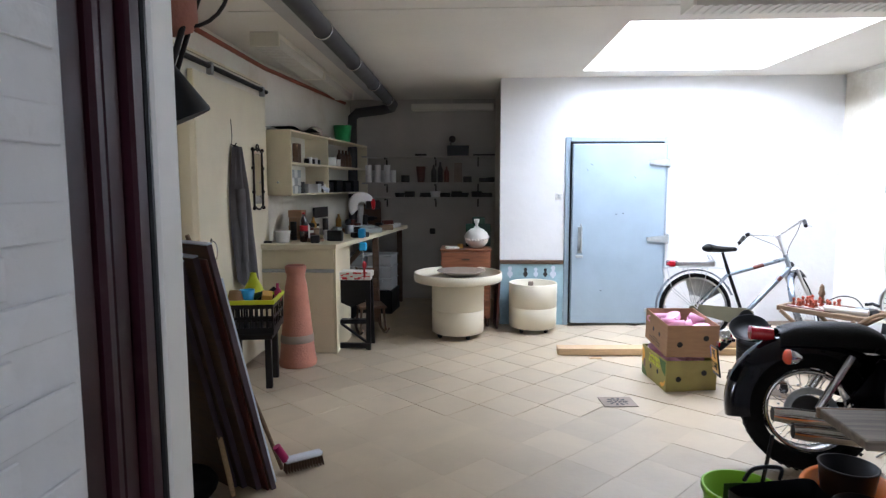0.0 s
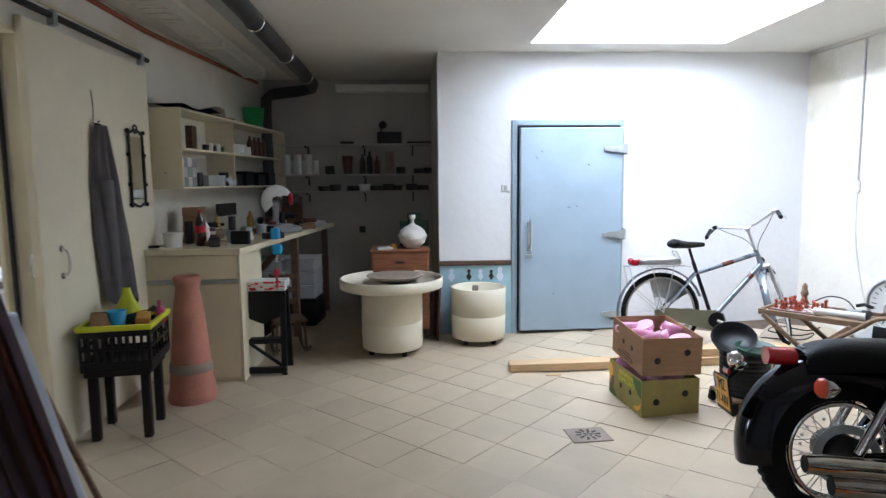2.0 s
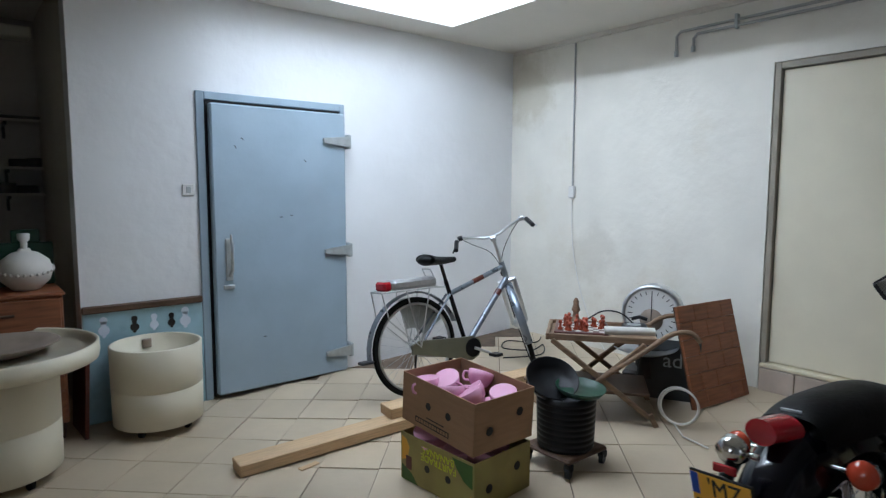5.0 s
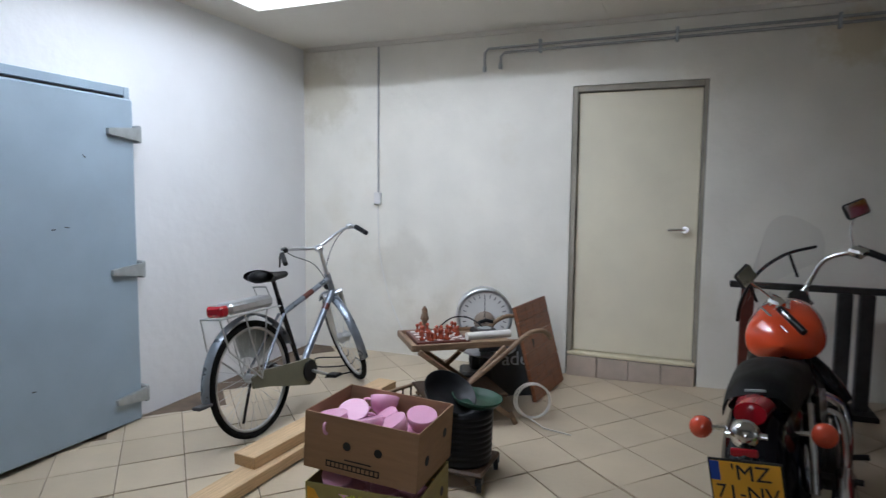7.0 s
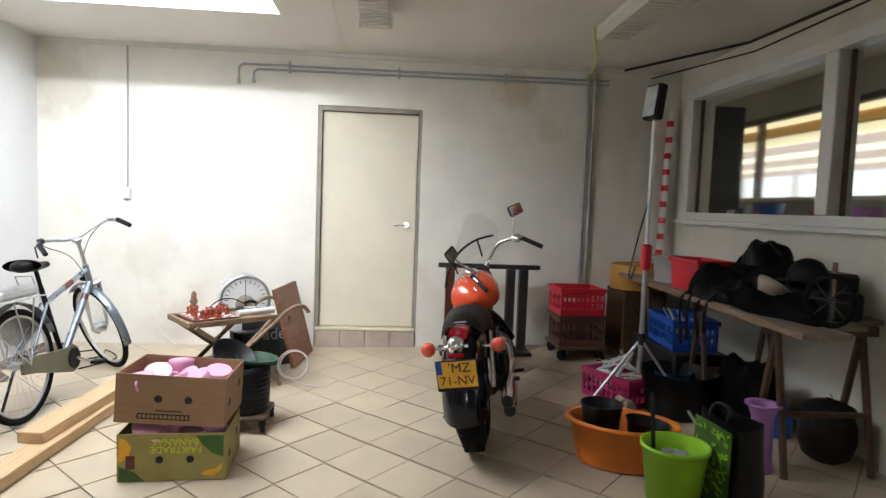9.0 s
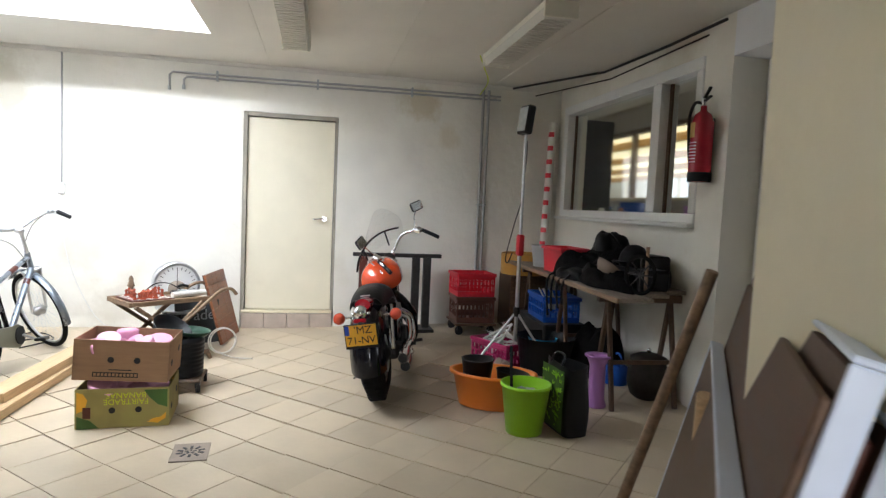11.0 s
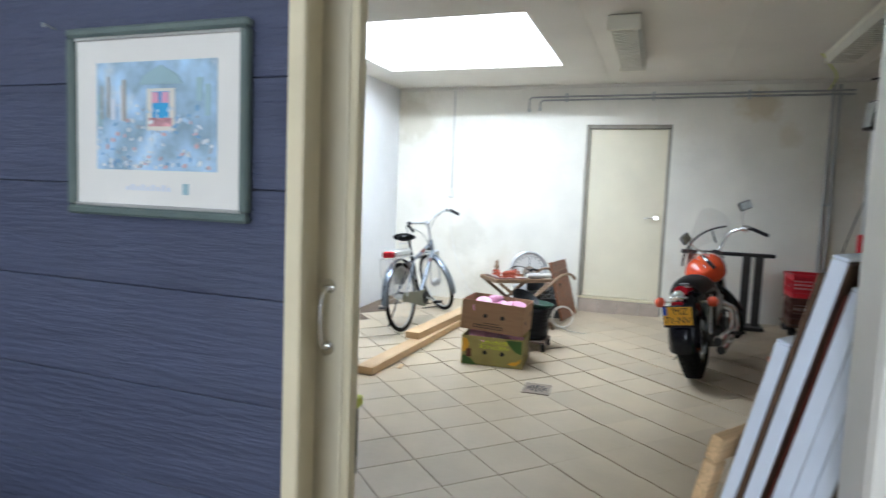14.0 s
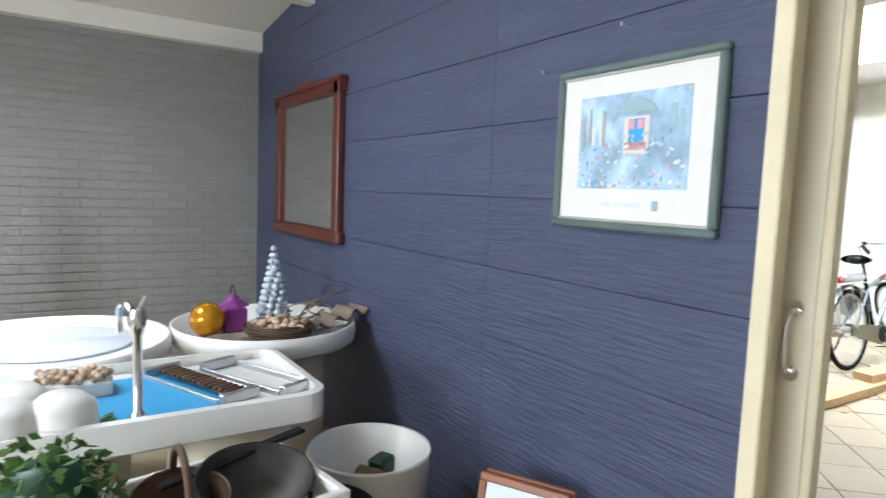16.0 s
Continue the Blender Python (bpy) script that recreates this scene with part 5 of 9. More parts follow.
    # black disc painted for the darkness inside the open pipe end
    part("outlet", Geo().at(-0.1205 - 0.10 * dz, -0.225, e[2], 0, -90, 0).cyl(0.034, 0, 0.004, 18), M["ink"], ex, "black disc for the shaded mouth of the silencer")
part("shock_absorber", Geo().tube([(0.02, -0.13, 0.36), (0.17, -0.13, 0.66)], 0.022, 10), M["chrome"], mc)
part("shock_absorber", Geo().tube([(0.02, 0.13, 0.36), (0.17, 0.13, 0.66)], 0.022, 10), M["chrome"], mc)
fkm = Geo()
for s in (-0.10, 0.10):
    fkm.tube([(0.05, s, -0.60), (0.03, s, -0.25)], 0.028, 10).tube([(0.03, s, -0.28), (0.0, s, 0.10)], 0.02, 10)
fkm.box(-0.03, 0.04, -0.13, 0.13, 0.0, 0.03, 0.01).box(-0.03, 0.04, -0.13, 0.13, -0.16, -0.13, 0.01)
f = part("fork", fkm, M["chrome"], mc, "chrome front fork")
f.matrix_local = steer
h = part("headlight", Geo().at(0.10, 0, -0.05, 0, 100, 0).lathe([(0.01, -0.10), (0.06, -0.08), (0.09, 0.0), (0.095, 0.04), (0.085, 0.05)], 28), M["chrome"], mc, "round chrome headlight")
h.matrix_local = steer
h = part("instrument", Geo().at(-0.05, 0, 0.11, 0, -28, 0).lathe([(0.02, -0.04), (0.05, -0.02), (0.055, 0.02), (0.05, 0.03)], 24).at(-0.06, 0, 0.135, 0, -28, 0).cyl(0.045, 0.0, 0.004, 24), M["steel_dark"], mc, "round speedometer")
h.matrix_local = steer
h = part("handlebar", Geo().tube([(-0.33, 0.37, 0.19), (-0.20, 0.34, 0.23), (-0.04, 0.22, 0.19), (0.0, 0.07, 0.05), (0.0, -0.07, 0.05), (-0.04, -0.22, 0.19), (-0.20, -0.34, 0.23), (-0.33, -0.37, 0.19)], 0.0125, 10, smooth_pts=4), M["chrome"], mc, "wide chrome handlebar")
h.matrix_local = steer @ pose(-0.04, 0, 0.09) @ Matrix.Diagonal((1, 0.86, 1, 1))
for s in (-1, 1):
    h = part("grip", Geo().tube([(-0.20, s * 0.34, 0.23), (-0.36, s * 0.378, 0.182)], 0.019, 10), M["black"], mc, "black grip")
    h.matrix_local = steer @ pose(-0.04, 0, 0.09) @ Matrix.Diagonal((1, 0.86, 1, 1))
    h = part("switch_gear", Geo().box(-0.20, -0.12, s * 0.31 - 0.03, s * 0.31 + 0.03, 0.205, 0.255, 0.012).tube([(-0.14, s * 0.33, 0.235), (-0.12, s * 0.38, 0.225), (-0.30, s * 0.42, 0.175)], 0.006, 6), M["chrome"], mc, "chrome switch and lever")
    h.matrix_local = steer @ pose(-0.04, 0, 0.09) @ Matrix.Diagonal((1, 0.86, 1, 1))
    h = part("mirror_stem", Geo().tube([(-0.14, s * 0.31, 0.25), (-0.10, s * 0.36, 0.33), (-0.10, s * 0.40, 0.38)], 0.006, 8, smooth_pts=3), M["chrome"], mc)
    h.matrix_local = steer @ pose(-0.04, 0, 0.09) @ Matrix.Diagonal((1, 0.86, 1, 1))
    h = part("mirror", Geo().at(-0.10, s * 0.42, 0.42, 0, 28, s * 14).box(-0.012, 0.015, -0.07, 0.07, -0.042, 0.042, 0.012), M["steel_dark"], mc, "rear-view mirror")
    h.matrix_local = steer @ pose(-0.04, 0, 0.09) @ Matrix.Diagonal((1, 0.86, 1, 1))
    gl = part("mirror_glass", Geo().at(-0.10, s * 0.42, 0.42, 0, 28, s * 14).box(-0.0145, -0.0125, -0.06, 0.06, -0.034, 0.034), M["mirror"], h)
ws = part("windscreen", Geo().sheet(lambda u, v: (0.10 - 0.06 * (2 * u - 1) ** 2 - 0.12 * v, 0.25 * (2 * u - 1) * (1 - 0.35 * v ** 2), 0.08 + 0.40 * v * (1 - 0.35 * (2 * u - 1) ** 2)), 18, 10), M["acrylic"], mc, "clear acrylic windscreen")
ws.matrix_local = steer @ pose(0.02, 0, 0.06) @ Matrix.Diagonal((1, 1.25, 1.15, 1))
ws.visible_shadow = False
wb = part("windscreen_bar", Geo().tube([(0.03, 0.26, 0.06), (0.02, 0.22, 0.18), (0.06, 0.08, 0.24), (0.06, -0.08, 0.25), (0.02, -0.22, 0.22)], 0.009, 8, smooth_pts=4).tube([(0.03, -0.10, 0.10), (0.06, -0.10, 0.25)], 0.007, 6).tube([(0.03, 0.14, 0.10), (0.06, 0.14, 0.21)], 0.007, 6), M["black"], mc, "black windscreen bracket")
wb.matrix_local = steer @ pose(0.02, 0, 0.06) @ Matrix.Diagonal((1, 1.2, 1, 1))
part("tail_light", Geo().sheet(lambda u, v: (-0.30 + 0.11 * v, 0.065 * (0.8 + 0.2 * v) * math.cos(2 * math.pi * u), 0.735 + 0.04 * math.sin(2 * math.pi * u)), 18, 4, True).prism([(-0.065 * 0.8 * math.cos(2 * math.pi * i / 18), 0.735 + 0.04 * math.sin(2 * math.pi * i / 18)) for i in range(18)], -0.303, -0.30, "x"), M["red_lens"], mc, "red tail light")
part("light_bracket", Geo().tube([(-0.35, -0.06, 0.582), (-0.36, 0.0, 0.59), (-0.35, 0.06, 0.582)], 0.011, 8).at(-0.385, 0, 0.595, 0, 75, 0).lathe([(0.01, -0.03), (0.04, -0.02), (0.046, 0.02), (0.02, 0.035)], 16), M["chrome"], mc, "chrome bracket with plate lamp")
for s in (-1, 1):
    ts = part("turn_signal", Geo().at(-0.345, s * 0.20, 0.575, 0, -90, 0).lathe([(0.012, -0.06), (0.035, -0.03), (0.042, 0.0)], 18), M["chrome"], mc, "chrome indicator")
    part("lens", Geo().at(-0.345, s * 0.20, 0.575, 0, -90, 0).lathe([(0.041, 0.0), (0.040, 0.018), (0.02, 0.032), (0.001, 0.034)], 18), M["orange_lens"], ts, "orange-red indicator lens")
    part("stem", Geo().tube([(-0.345, s * 0.165, 0.575), (-0.345, s * 0.10, 0.575)], 0.009, 8), M["chrome"], ts)
part("reflector", Geo().box(-0.425, -0.415, -0.04, 0.04, 0.535, 0.562, 0.004), M["red_lens"], mc, "red reflector")
pl = part("number_plate", Geo().at(-0.43, 0, 0.45, 0, -8, 0).box(-0.004, 0.004, -0.108, 0.108, -0.083, 0.083, 0.003), M["black"], mc, "black plate holder")
PM = pose(-0.43, 0, 0.45, 0, -8, 0) @ pose(-0.005, 0, 0.006, 90, 0, -90)
y1 = part("plate_face", Geo().box(-0.102, 0.102, -0.069, 0.071, 0, 0.002, 0.001), M["plate"], pl, "yellow plate")
y1.matrix_local = PM
bl = part("plate_band", Geo().box(-0.1015, -0.074, 0.006, 0.0705, 0.0021, 0.003), M["plate_blue"], pl, "blue band")
bl.matrix_local = PM
writing("plate_letters", "'MZ", 0.072, M["ink"], pl, PM @ pose(0.016, 0.035, 0.003), "black plate characters")
writing("plate_letters", "71-NV", 0.068, M["ink"], pl, PM @ pose(0.0, -0.033, 0.003), "black plate characters")
part("plate_stay", Geo().tube([(-0.42, 0, 0.52), (-0.36, 0, 0.58)], 0.02, 8), M["black"], mc)
for o in mc.children:
    kind = o.name.split(".")[0]
    if kind in ("number_plate", "turn_signal", "light_bracket", "reflector", "plate_stay"):
        o.location = (0.20, 0, 0.06) if kind == "turn_signal" else (-0.045, 0, 0.105)
part("side_stand", Geo().tube([(0.55, 0.14, 0.20), (0.42, 0.30, 0.012), (0.36, 0.31, 0.012)], 0.011, 8), M["chrome"], mc)
part("foot_peg", Geo().tube([(0.85, -0.15, 0.24), (0.85, -0.29, 0.25)], 0.014, 8).tube([(0.85, 0.15, 0.24), (0.85, 0.29, 0.25)], 0.014, 8).tube([(0.30, -0.14, 0.34), (0.28, -0.28, 0.33)], 0.013, 8), M["steel_dark"], mc)
# ---- left side: entrance leaf, leaning boards, bench ----
ll = thing("entrance_leaf", "tall grey-white wooden door leaf standing open into the room", "door", pose(0.50, 1.65, 0.10, 0, 0, 117))
ll["kind"] = "structure"
part("stile", Geo().box(0, 0.14, -0.02, 0.02, 0, 2.5, 0.005), M["grey_paint"], ll)
part("stile", Geo().box(1.05, 1.20, -0.02, 0.02, 0, 2.5, 0.005), M["grey_paint"], ll)
part("panel", Geo().box(0.141, 1.049, -0.012, 0.012, 0, 2.5, 0.002), M["grey_paint"], ll)
part("edge_strip", Geo().box(1.201, 1.225, -0.028, 0.012, 0, 2.5, 0.005), M["hinge"], ll, "grey rebate strip")
# iron bracket with hanging pot
hp = thing("hanging_pot_bracket", "black wrought-iron bracket with terracotta pot and dark shade, hung high", "plant hanger", pose(0.41, 1.85, 1.80))
part("bracket", Geo().tube([(-0.02, 0.0, 0.0), (0.02, 0.06, 0.20), (0.05, 0.10, 0.42), (0.0, 0.02, 0.62)], 0.007, 6, smooth_pts=4).tube([(-0.02, 0.10, 0.10), (0.03, 0.14, 0.30), (0.07, 0.2, 0.50)], 0.006, 6).torus((0.02, 0.09, 0.30), 0.10, 0.005, "y", 24, 5).torus((0.03, 0.10, 0.43), 0.12, 0.005, "x", 24, 5), M["iron"], hp)
part("ceiling_rod", Geo().tube([(0, 0.02, 0.62), (0, 0.02, 1.038)], 0.005, 6), M["iron"], hp)
part("shade", Geo().at(0, 0, 0.02, 12, -22, 0).lathe([(0.075, -0.06), (0.078, -0.055), (0.05, 0.06), (0.035, 0.10), (0.03, 0.10), (0.045, 0.06), (0.07, -0.055)], 24), M["black"], hp, "dark conical shade")
part("pot", Geo().at(-0.01, 0.09, 0.20, 20, -10, 0).lathe([(0.03, -0.02), (0.05, 0), (0.085, 0.13), (0.09, 0.13), (0.09, 0.16), (0.075, 0.16), (0.05, 0.02)], 22), M["terracotta"], hp, "terracotta pot")

BM = pose(0.06, 3.54, 0.036, 0, 0, 145) @ pose(0, 0, 0, -13.5, 0, 0)
boards = [(0.0, 0.98, 0.0, 1.16, "board_edge", 0.032), (0.02, 0.97, 0.04, 1.33, "wood_dark", 0.014), (-0.06, 1.04, 0.062, 1.36, "board_edge", 0.034), (-0.05, 1.01, 0.103, 1.30, "mahogany", 0.018), (0.0, 0.97, 0.128, 1.31, "board_edge", 0.036), (0.08, 0.885, 0.172, 1.29, "board_edge", 0.036), (0.12, 0.84, 0.216, 1.29, "board_edge", 0.034)]
for a, w, off, hgt, mt, th in boards:
    off, th = off * 0.72, th * 0.72
    bo = thing("lacquered_panel", "large flat panel with a pale lacquered edge, leaning in a stack" if mt == "board_edge" else "dark brown wooden panel leaning in a stack", "panel", BM, "panels leaning in a stack")
    part("board", Geo().box(a, a + w, off, off + th, 0, hgt, 0.003), M["wood_dark"] if mt != "mahogany" else M["mahogany"], bo)
    if mt == "board_edge":
        part("edge_band", Geo().box(a - 0.006, a - 0.0005, off - 0.002, off + th + 0.002, 0, hgt + 0.004, 0.002), M["board_edge"] if off < 0.01 else M["panel_end"], bo, "pale lilac-white edging" if off < 0.01 else "dull purple-brown edging")
        part("edge_band", Geo().box(a + w + 0.0005, a + w + 0.006, off - 0.003, off + th + 0.003, 0, hgt + 0.004, 0.002), M["board_edge"], bo, "pale lilac-white edging")
        part("top_band", Geo().box(a - 0.006, a + w + 0.006, off - 0.003, off + th + 0.003, hgt + 0.0045, hgt + 0.012, 0.002), M["board_edge"], bo, "pale lilac-white edging")
fr = thing("picture_frame", "orange-brown wooden picture frame leaning before the panels", "frame", BM)
for q in ((0.80, 1.02, 0.86, 0.92), (0.80, 1.02, 0.0, 0.06), (0.80, 0.86, 0.062, 0.858), (0.97, 1.02, 0.062, 0.858)):
    part("bar", Geo().box(q[0], q[1], -0.05, -0.02, q[2], q[3], 0.004), M["timber"], fr)
solid("broomstick", Geo().tube([(0.05, 3.68, 0.04), (-0.36, 3.52, 1.37)], 0.012, 8), M["wood_mid"], "thin brown wooden broomstick leaning on the panels", "stick")
bs = thing("hand_broom", "blue-white broom head with dark bristles and red ferrule", "broom", pose(0.16, 3.69, 0.04, 0, 0, 35))
part("head", Geo().box(-0.10, 0.12, -0.025, 0.025, 0.05, 0.085, 0.012), M["porcelain"], bs)
gg = Geo()
for i in range(14):
    for j in range(4):
        gg.tube([(-0.09 + i * 0.0155, -0.02 + j * 0.013, 0.052), (-0.095 + i * 0.0165, -0.026 + j * 0.017, 0.0)], 0.004, 4)
part("bristles", gg, M["wood_dark"], bs)["kind"] = "stuff"
part("ferrule", Geo().tube([(-0.09, 0.0, 0.07), (-0.14, 0.0, 0.16)], 0.022, 10), M["magenta"], bs, "red plastic ferrule")
solid("wooden_stick", Geo().tube([(-0.10, 3.36, 0.045), (-0.42, 3.56, 1.15)], 0.014, 8), M["timber"], "orange-brown wooden stick leaning on the panels", "stick")
solid("black_bag", Geo().ball((0, 0, 0.09), 0.14, 14, 0.65), M["cloth_dark"], "small black bag on the floor by the panels", "bag", pose(-0.30, 3.30, 0.042))

# stool with the folding crate
st = thing("stool", "square black-stained wooden stool under a crate", "stool", pose(-0.685, 5.27, 0.0, 0, 0, 8))
for x in (-0.15, 0.15):
    for y in (-0.14, 0.14):
        part("leg", Geo().box(x - 0.025, x + 0.025, y - 0.025, y + 0.025, 0, 0.405, 0.004), M["stool_black"], st)
part("seat", Geo().box(-0.19, 0.19, -0.18, 0.18, 0.406, 0.45, 0.006), M["stool_black"], st)
def crate(name, label, m, W, D, H, body, rim, group=""):
    c = thing(name, label, "crate", m, group)
    t = 0.008
    part("base", Geo().box(-W / 2, W / 2, -D / 2, D / 2, 0, 0.012, 0.003), body, c)
    for nm, x0, x1, y0, y1, n, ax in (("side", -W / 2, W / 2, -D / 2, -D / 2 + t, 9, 0), ("side", -W / 2, W / 2, D / 2 - t, D / 2, 9, 0), ("end", -W / 2, -W / 2 + t, -D / 2 + t, D / 2 - t, 6, 1), ("end", W / 2 - t, W / 2, -D / 2 + t, D / 2 - t, 6, 1)):
        gg = Geo().box(x0, x1, y0, y1, 0.012, H * 0.22, 0.002).box(x0, x1, y0, y1, H * 0.78, H - 0.022, 0.002).box(x0, x1, y0, y1, H * 0.47, H * 0.55, 0.002)
        for i in range(n + 1):
            if ax == 0:
                u = x0 + (x1 - x0 - 0.016) * i / n
                gg.box(u, u + 0.016, y0, y1, H * 0.22, H * 0.78)
            else:
                u = y0 + (y1 - y0 - 0.016) * i / n
                gg.box(x0, x1, u, u + 0.016, H * 0.22, H * 0.78)
        part(nm, gg, body, c)
    e = 0.012
    gg = Geo().box(-W / 2 - e, W / 2 + e, -D / 2 - e, -D / 2 + e, H - 0.022, H + 0.012, 0.004).box(-W / 2 - e, W / 2 + e, D / 2 - e, D / 2 + e, H - 0.022, H + 0.012, 0.004)
    gg.box(-W / 2 - e, -W / 2 + e, -D / 2 + e, D / 2 - e, H - 0.022, H + 0.012, 0.004).box(W / 2 - e, W / 2 + e, -D / 2 + e, D / 2 - e, H - 0.022, H + 0.012, 0.004)
    part("rim", gg, rim, c, "raised rim")
    return c
fc = crate("folding_crate", "black folding crate with acid-yellow rim, full, on a stool", pose(-0.675, 5.28, 0.451, 0, 0, 8), 0.40, 0.46, 0.27, M["black"], M["yellow"])
for nm, lb, ct, mt, p, gz in (
        ("plastic_bag", "crumpled pale yellow plastic bag", "bag", "yellow", (-0.72, 5.42, 0.70), Geo().sheet(lambda u, v: (0.09 * (1 - v * 0.7) * math.cos(6.283 * u) * (1 + 0.2 * math.sin(13 * u + 5 * v)), 0.08 * (1 - v * 0.8) * math.sin(6.283 * u), 0.20 * v), 18, 6, True)),
        ("paper_bag", "crumpled brown paper bag in the crate", "bag", "card", (-0.78, 5.17, 0.66), Geo().sheet(lambda u, v: (0.08 * (1 - 0.4 * v) * math.cos(6.283 * u) * (1 + 0.15 * math.sin(19 * u)), 0.07 * (1 - 0.6 * v) * math.sin(6.283 * u), 0.13 * v), 18, 5, True)),
        ("blue_cup", "bright blue plastic cup in the crate", "cup", "cyan", (-0.70, 5.22, 0.66), Geo().lathe([(0.04, 0), (0.06, 0.13), (0.055, 0.13), (0.036, 0.005)], 18)),
        ("ochre_box", "small ochre carton in the crate", "box", "ochre", (-0.55, 5.22, 0.66), Geo().at(0, 0, 0, 12, 8, 20).box(-0.04, 0.04, -0.06, 0.06, 0, 0.11, 0.004)),
        ("green_bottle", "dark green bottle lying in the crate", "bottle", "green_dark", (-0.62, 5.33, 0.70), Geo().tube([(-0.08, 0.02, 0.0), (0.05, -0.02, 0.04), (0.09, -0.03, 0.05)], [0.035, 0.035, 0.014], 10)),
        ("black_tube", "black plastic tube sticking out of the crate", "tube", "black", (-0.58, 5.28, 0.68), Geo().tube([(-0.06, -0.05, 0), (0.06, 0.08, 0.10)], 0.018, 10)),
        ("pink_bottle", "bright pink bottle in the crate", "bottle", "magenta", (-0.52, 5.43, 0.66), Geo().lathe([(0.03, 0), (0.03, 0.09), (0.012, 0.115), (0.012, 0.15)], 14))):
    solid(nm, gz, M[mt], lb, ct, pose(*p))
cp = thing("chimney_pot", "tall tapered terracotta chimney pot with soot streaks and a dark band", "chimney pot", pose(-0.475, 5.815, 0.0))
part("body", Geo().lathe([(0.165, 0), (0.172, 0.03), (0.165, 0.06), (0.158, 0.09), (0.138, 0.30), (0.118, 0.52), (0.098, 0.72), (0.082, 0.80), (0.080, 0.83), (0.092, 0.86), (0.095, 0.90), (0.082, 0.915), (0.072, 0.90), (0.06, 0.7)], 36), M["terracotta"], cp)
part("band", Geo().lathe([(0.1495, 0.22), (0.152, 0.225), (0.1445, 0.285), (0.142, 0.288)], 36, False), M["hessian"], cp, "dark iron band")
# jacket on the sliding door
jk = thing("work_jacket", "grey work jacket hanging from a hook on the sliding door", "jacket", pose(-0.905, 5.60, 0.0))
def cloth(u, v):
    z = 1.95 - 1.17 * v
    w = 0.03 + 0.16 * min(1, v * 1.6) ** 0.8
    sh = 0.05 * v
    a = (2 * u - 1)
    fold = 0.025 * math.sin(9 * a + 2.3 * v) * min(1, 3 * v) + 0.012 * math.sin(21 * a + 4 * v)
    return (0.035 + (0.05 + 0.03 * v) * (1 - a * a) + fold, w * a - 0.10 + sh + 0.10 * v, z + 0.05 * v * math.sin(5 * a + 1))
part("cloth", Geo().sheet(cloth, 32, 26), M["cloth_grey"], jk)
def sleeve(u, v):
    a = 2 * math.pi * u
    return (0.075 + 0.04 * math.cos(a), -0.12 + 0.03 * v + 0.055 * math.sin(a) * (1 - 0.25 * v), 1.60 - 0.62 * v)
part("sleeve", Geo().sheet(sleeve, 14, 10, True), M["cloth_grey"], jk)
part("collar", Geo().sheet(lambda u, v: (0.03 + 0.03 * math.sin(math.pi * u), -0.13 + 0.07 * u, 1.96 - 0.22 * v), 8, 5), M["steel_dark"], jk, "dark blue-black collar")
part("hook", Geo().tube([(0.0, -0.10, 1.97), (0.035, -0.10, 1.96), (0.05, -0.10, 1.98)], 0.005, 6), M["iron"], jk)
wm = thing("wall_mirror", "narrow mirror in a curly black wrought-iron frame on the sliding door", "mirror", pose(-0.903, 6.10, 1.69))
part("glass", Geo().box(0.004, 0.010, -0.105, 0.105, -0.23, 0.23, 0.002), M["mirror"], wm)
gg = Geo()
for s in (-1, 1):
    gg.tube([(0.01, s * 0.115, -0.25), (0.014, s * 0.118, 0.0), (0.01, s * 0.115, 0.25)], 0.010, 6)
    gg.tube([(0.01, -0.115, s * 0.25), (0.014, 0, s * 0.285), (0.01, 0.115, s * 0.25)], 0.009, 6, smooth_pts=4)
    for z in (-0.27, -0.12, 0.10, 0.27):
        gg.ball((0.012, s * 0.128, z), 0.018, 8)
gg.torus((0.012, 0, 0.29), 0.03, 0.007, "x", 16, 5)
part("frame", gg, M["iron"], wm)
solid("wire", Geo().tube([(-0.904, 5.52, 2.18), (-0.902, 5.53, 2.05), (-0.90, 5.51, 1.97)], 0.0025, 5), M["steel_dark"], "thin wire hanging on the sliding door", "wire")

# base cabinet and long bench
bc = thing("base_cabinet", "cream painted base cabinet with one drawer and two doors", "cabinet")
part("body", Geo().box(-0.95, -0.205, 6.19, 6.85, 0.0, 1.02, 0.004), M["cream"], bc)
part("drawer", Geo().box(-0.945, -0.21, 6.172, 6.189, 0.83, 1.015, 0.003), M["cream"], bc)
part("pull_strip", Geo().box(-0.945, -0.21, 6.165, 6.189, 0.795, 0.826, 0.004), M["hinge"], bc, "grey metal pull strip")
for a, b in ((-0.945, -0.525), (-0.52, -0.21)):
    part("door", Geo().box(a, b, 6.172, 6.189, 0.03, 0.79, 0.003), M["cream"], bc)
part("side_panel", Geo().box(-0.204, -0.19, 6.17, 6.85, 0.0, 1.02, 0.002), M["cream"], bc)
bt = thing("workbench", "long paint-stained wooden workbench along the wall", "workbench")
part("worktop", Geo().prism([(-0.95, 6.15), (-0.18, 6.15), (0.19, 9.13), (-0.60, 9.13), (-0.945, 6.46)], 1.022, 1.068), M["cream"], bt, "worn cream worktop")
for p in ((-0.03, 7.6), (0.10, 8.9)):
    part("leg", Geo().box(p[0] - 0.035, p[0] + 0.035, p[1] - 0.035, p[1] + 0.035, 0, 1.02, 0.004), M["wood_dark"], bt)
part("brace", Geo().bar((-0.06, 7.1, 0.98), (-0.55, 7.2, 0.45), 0.05, 0.05), M["wood_dark"], bt)
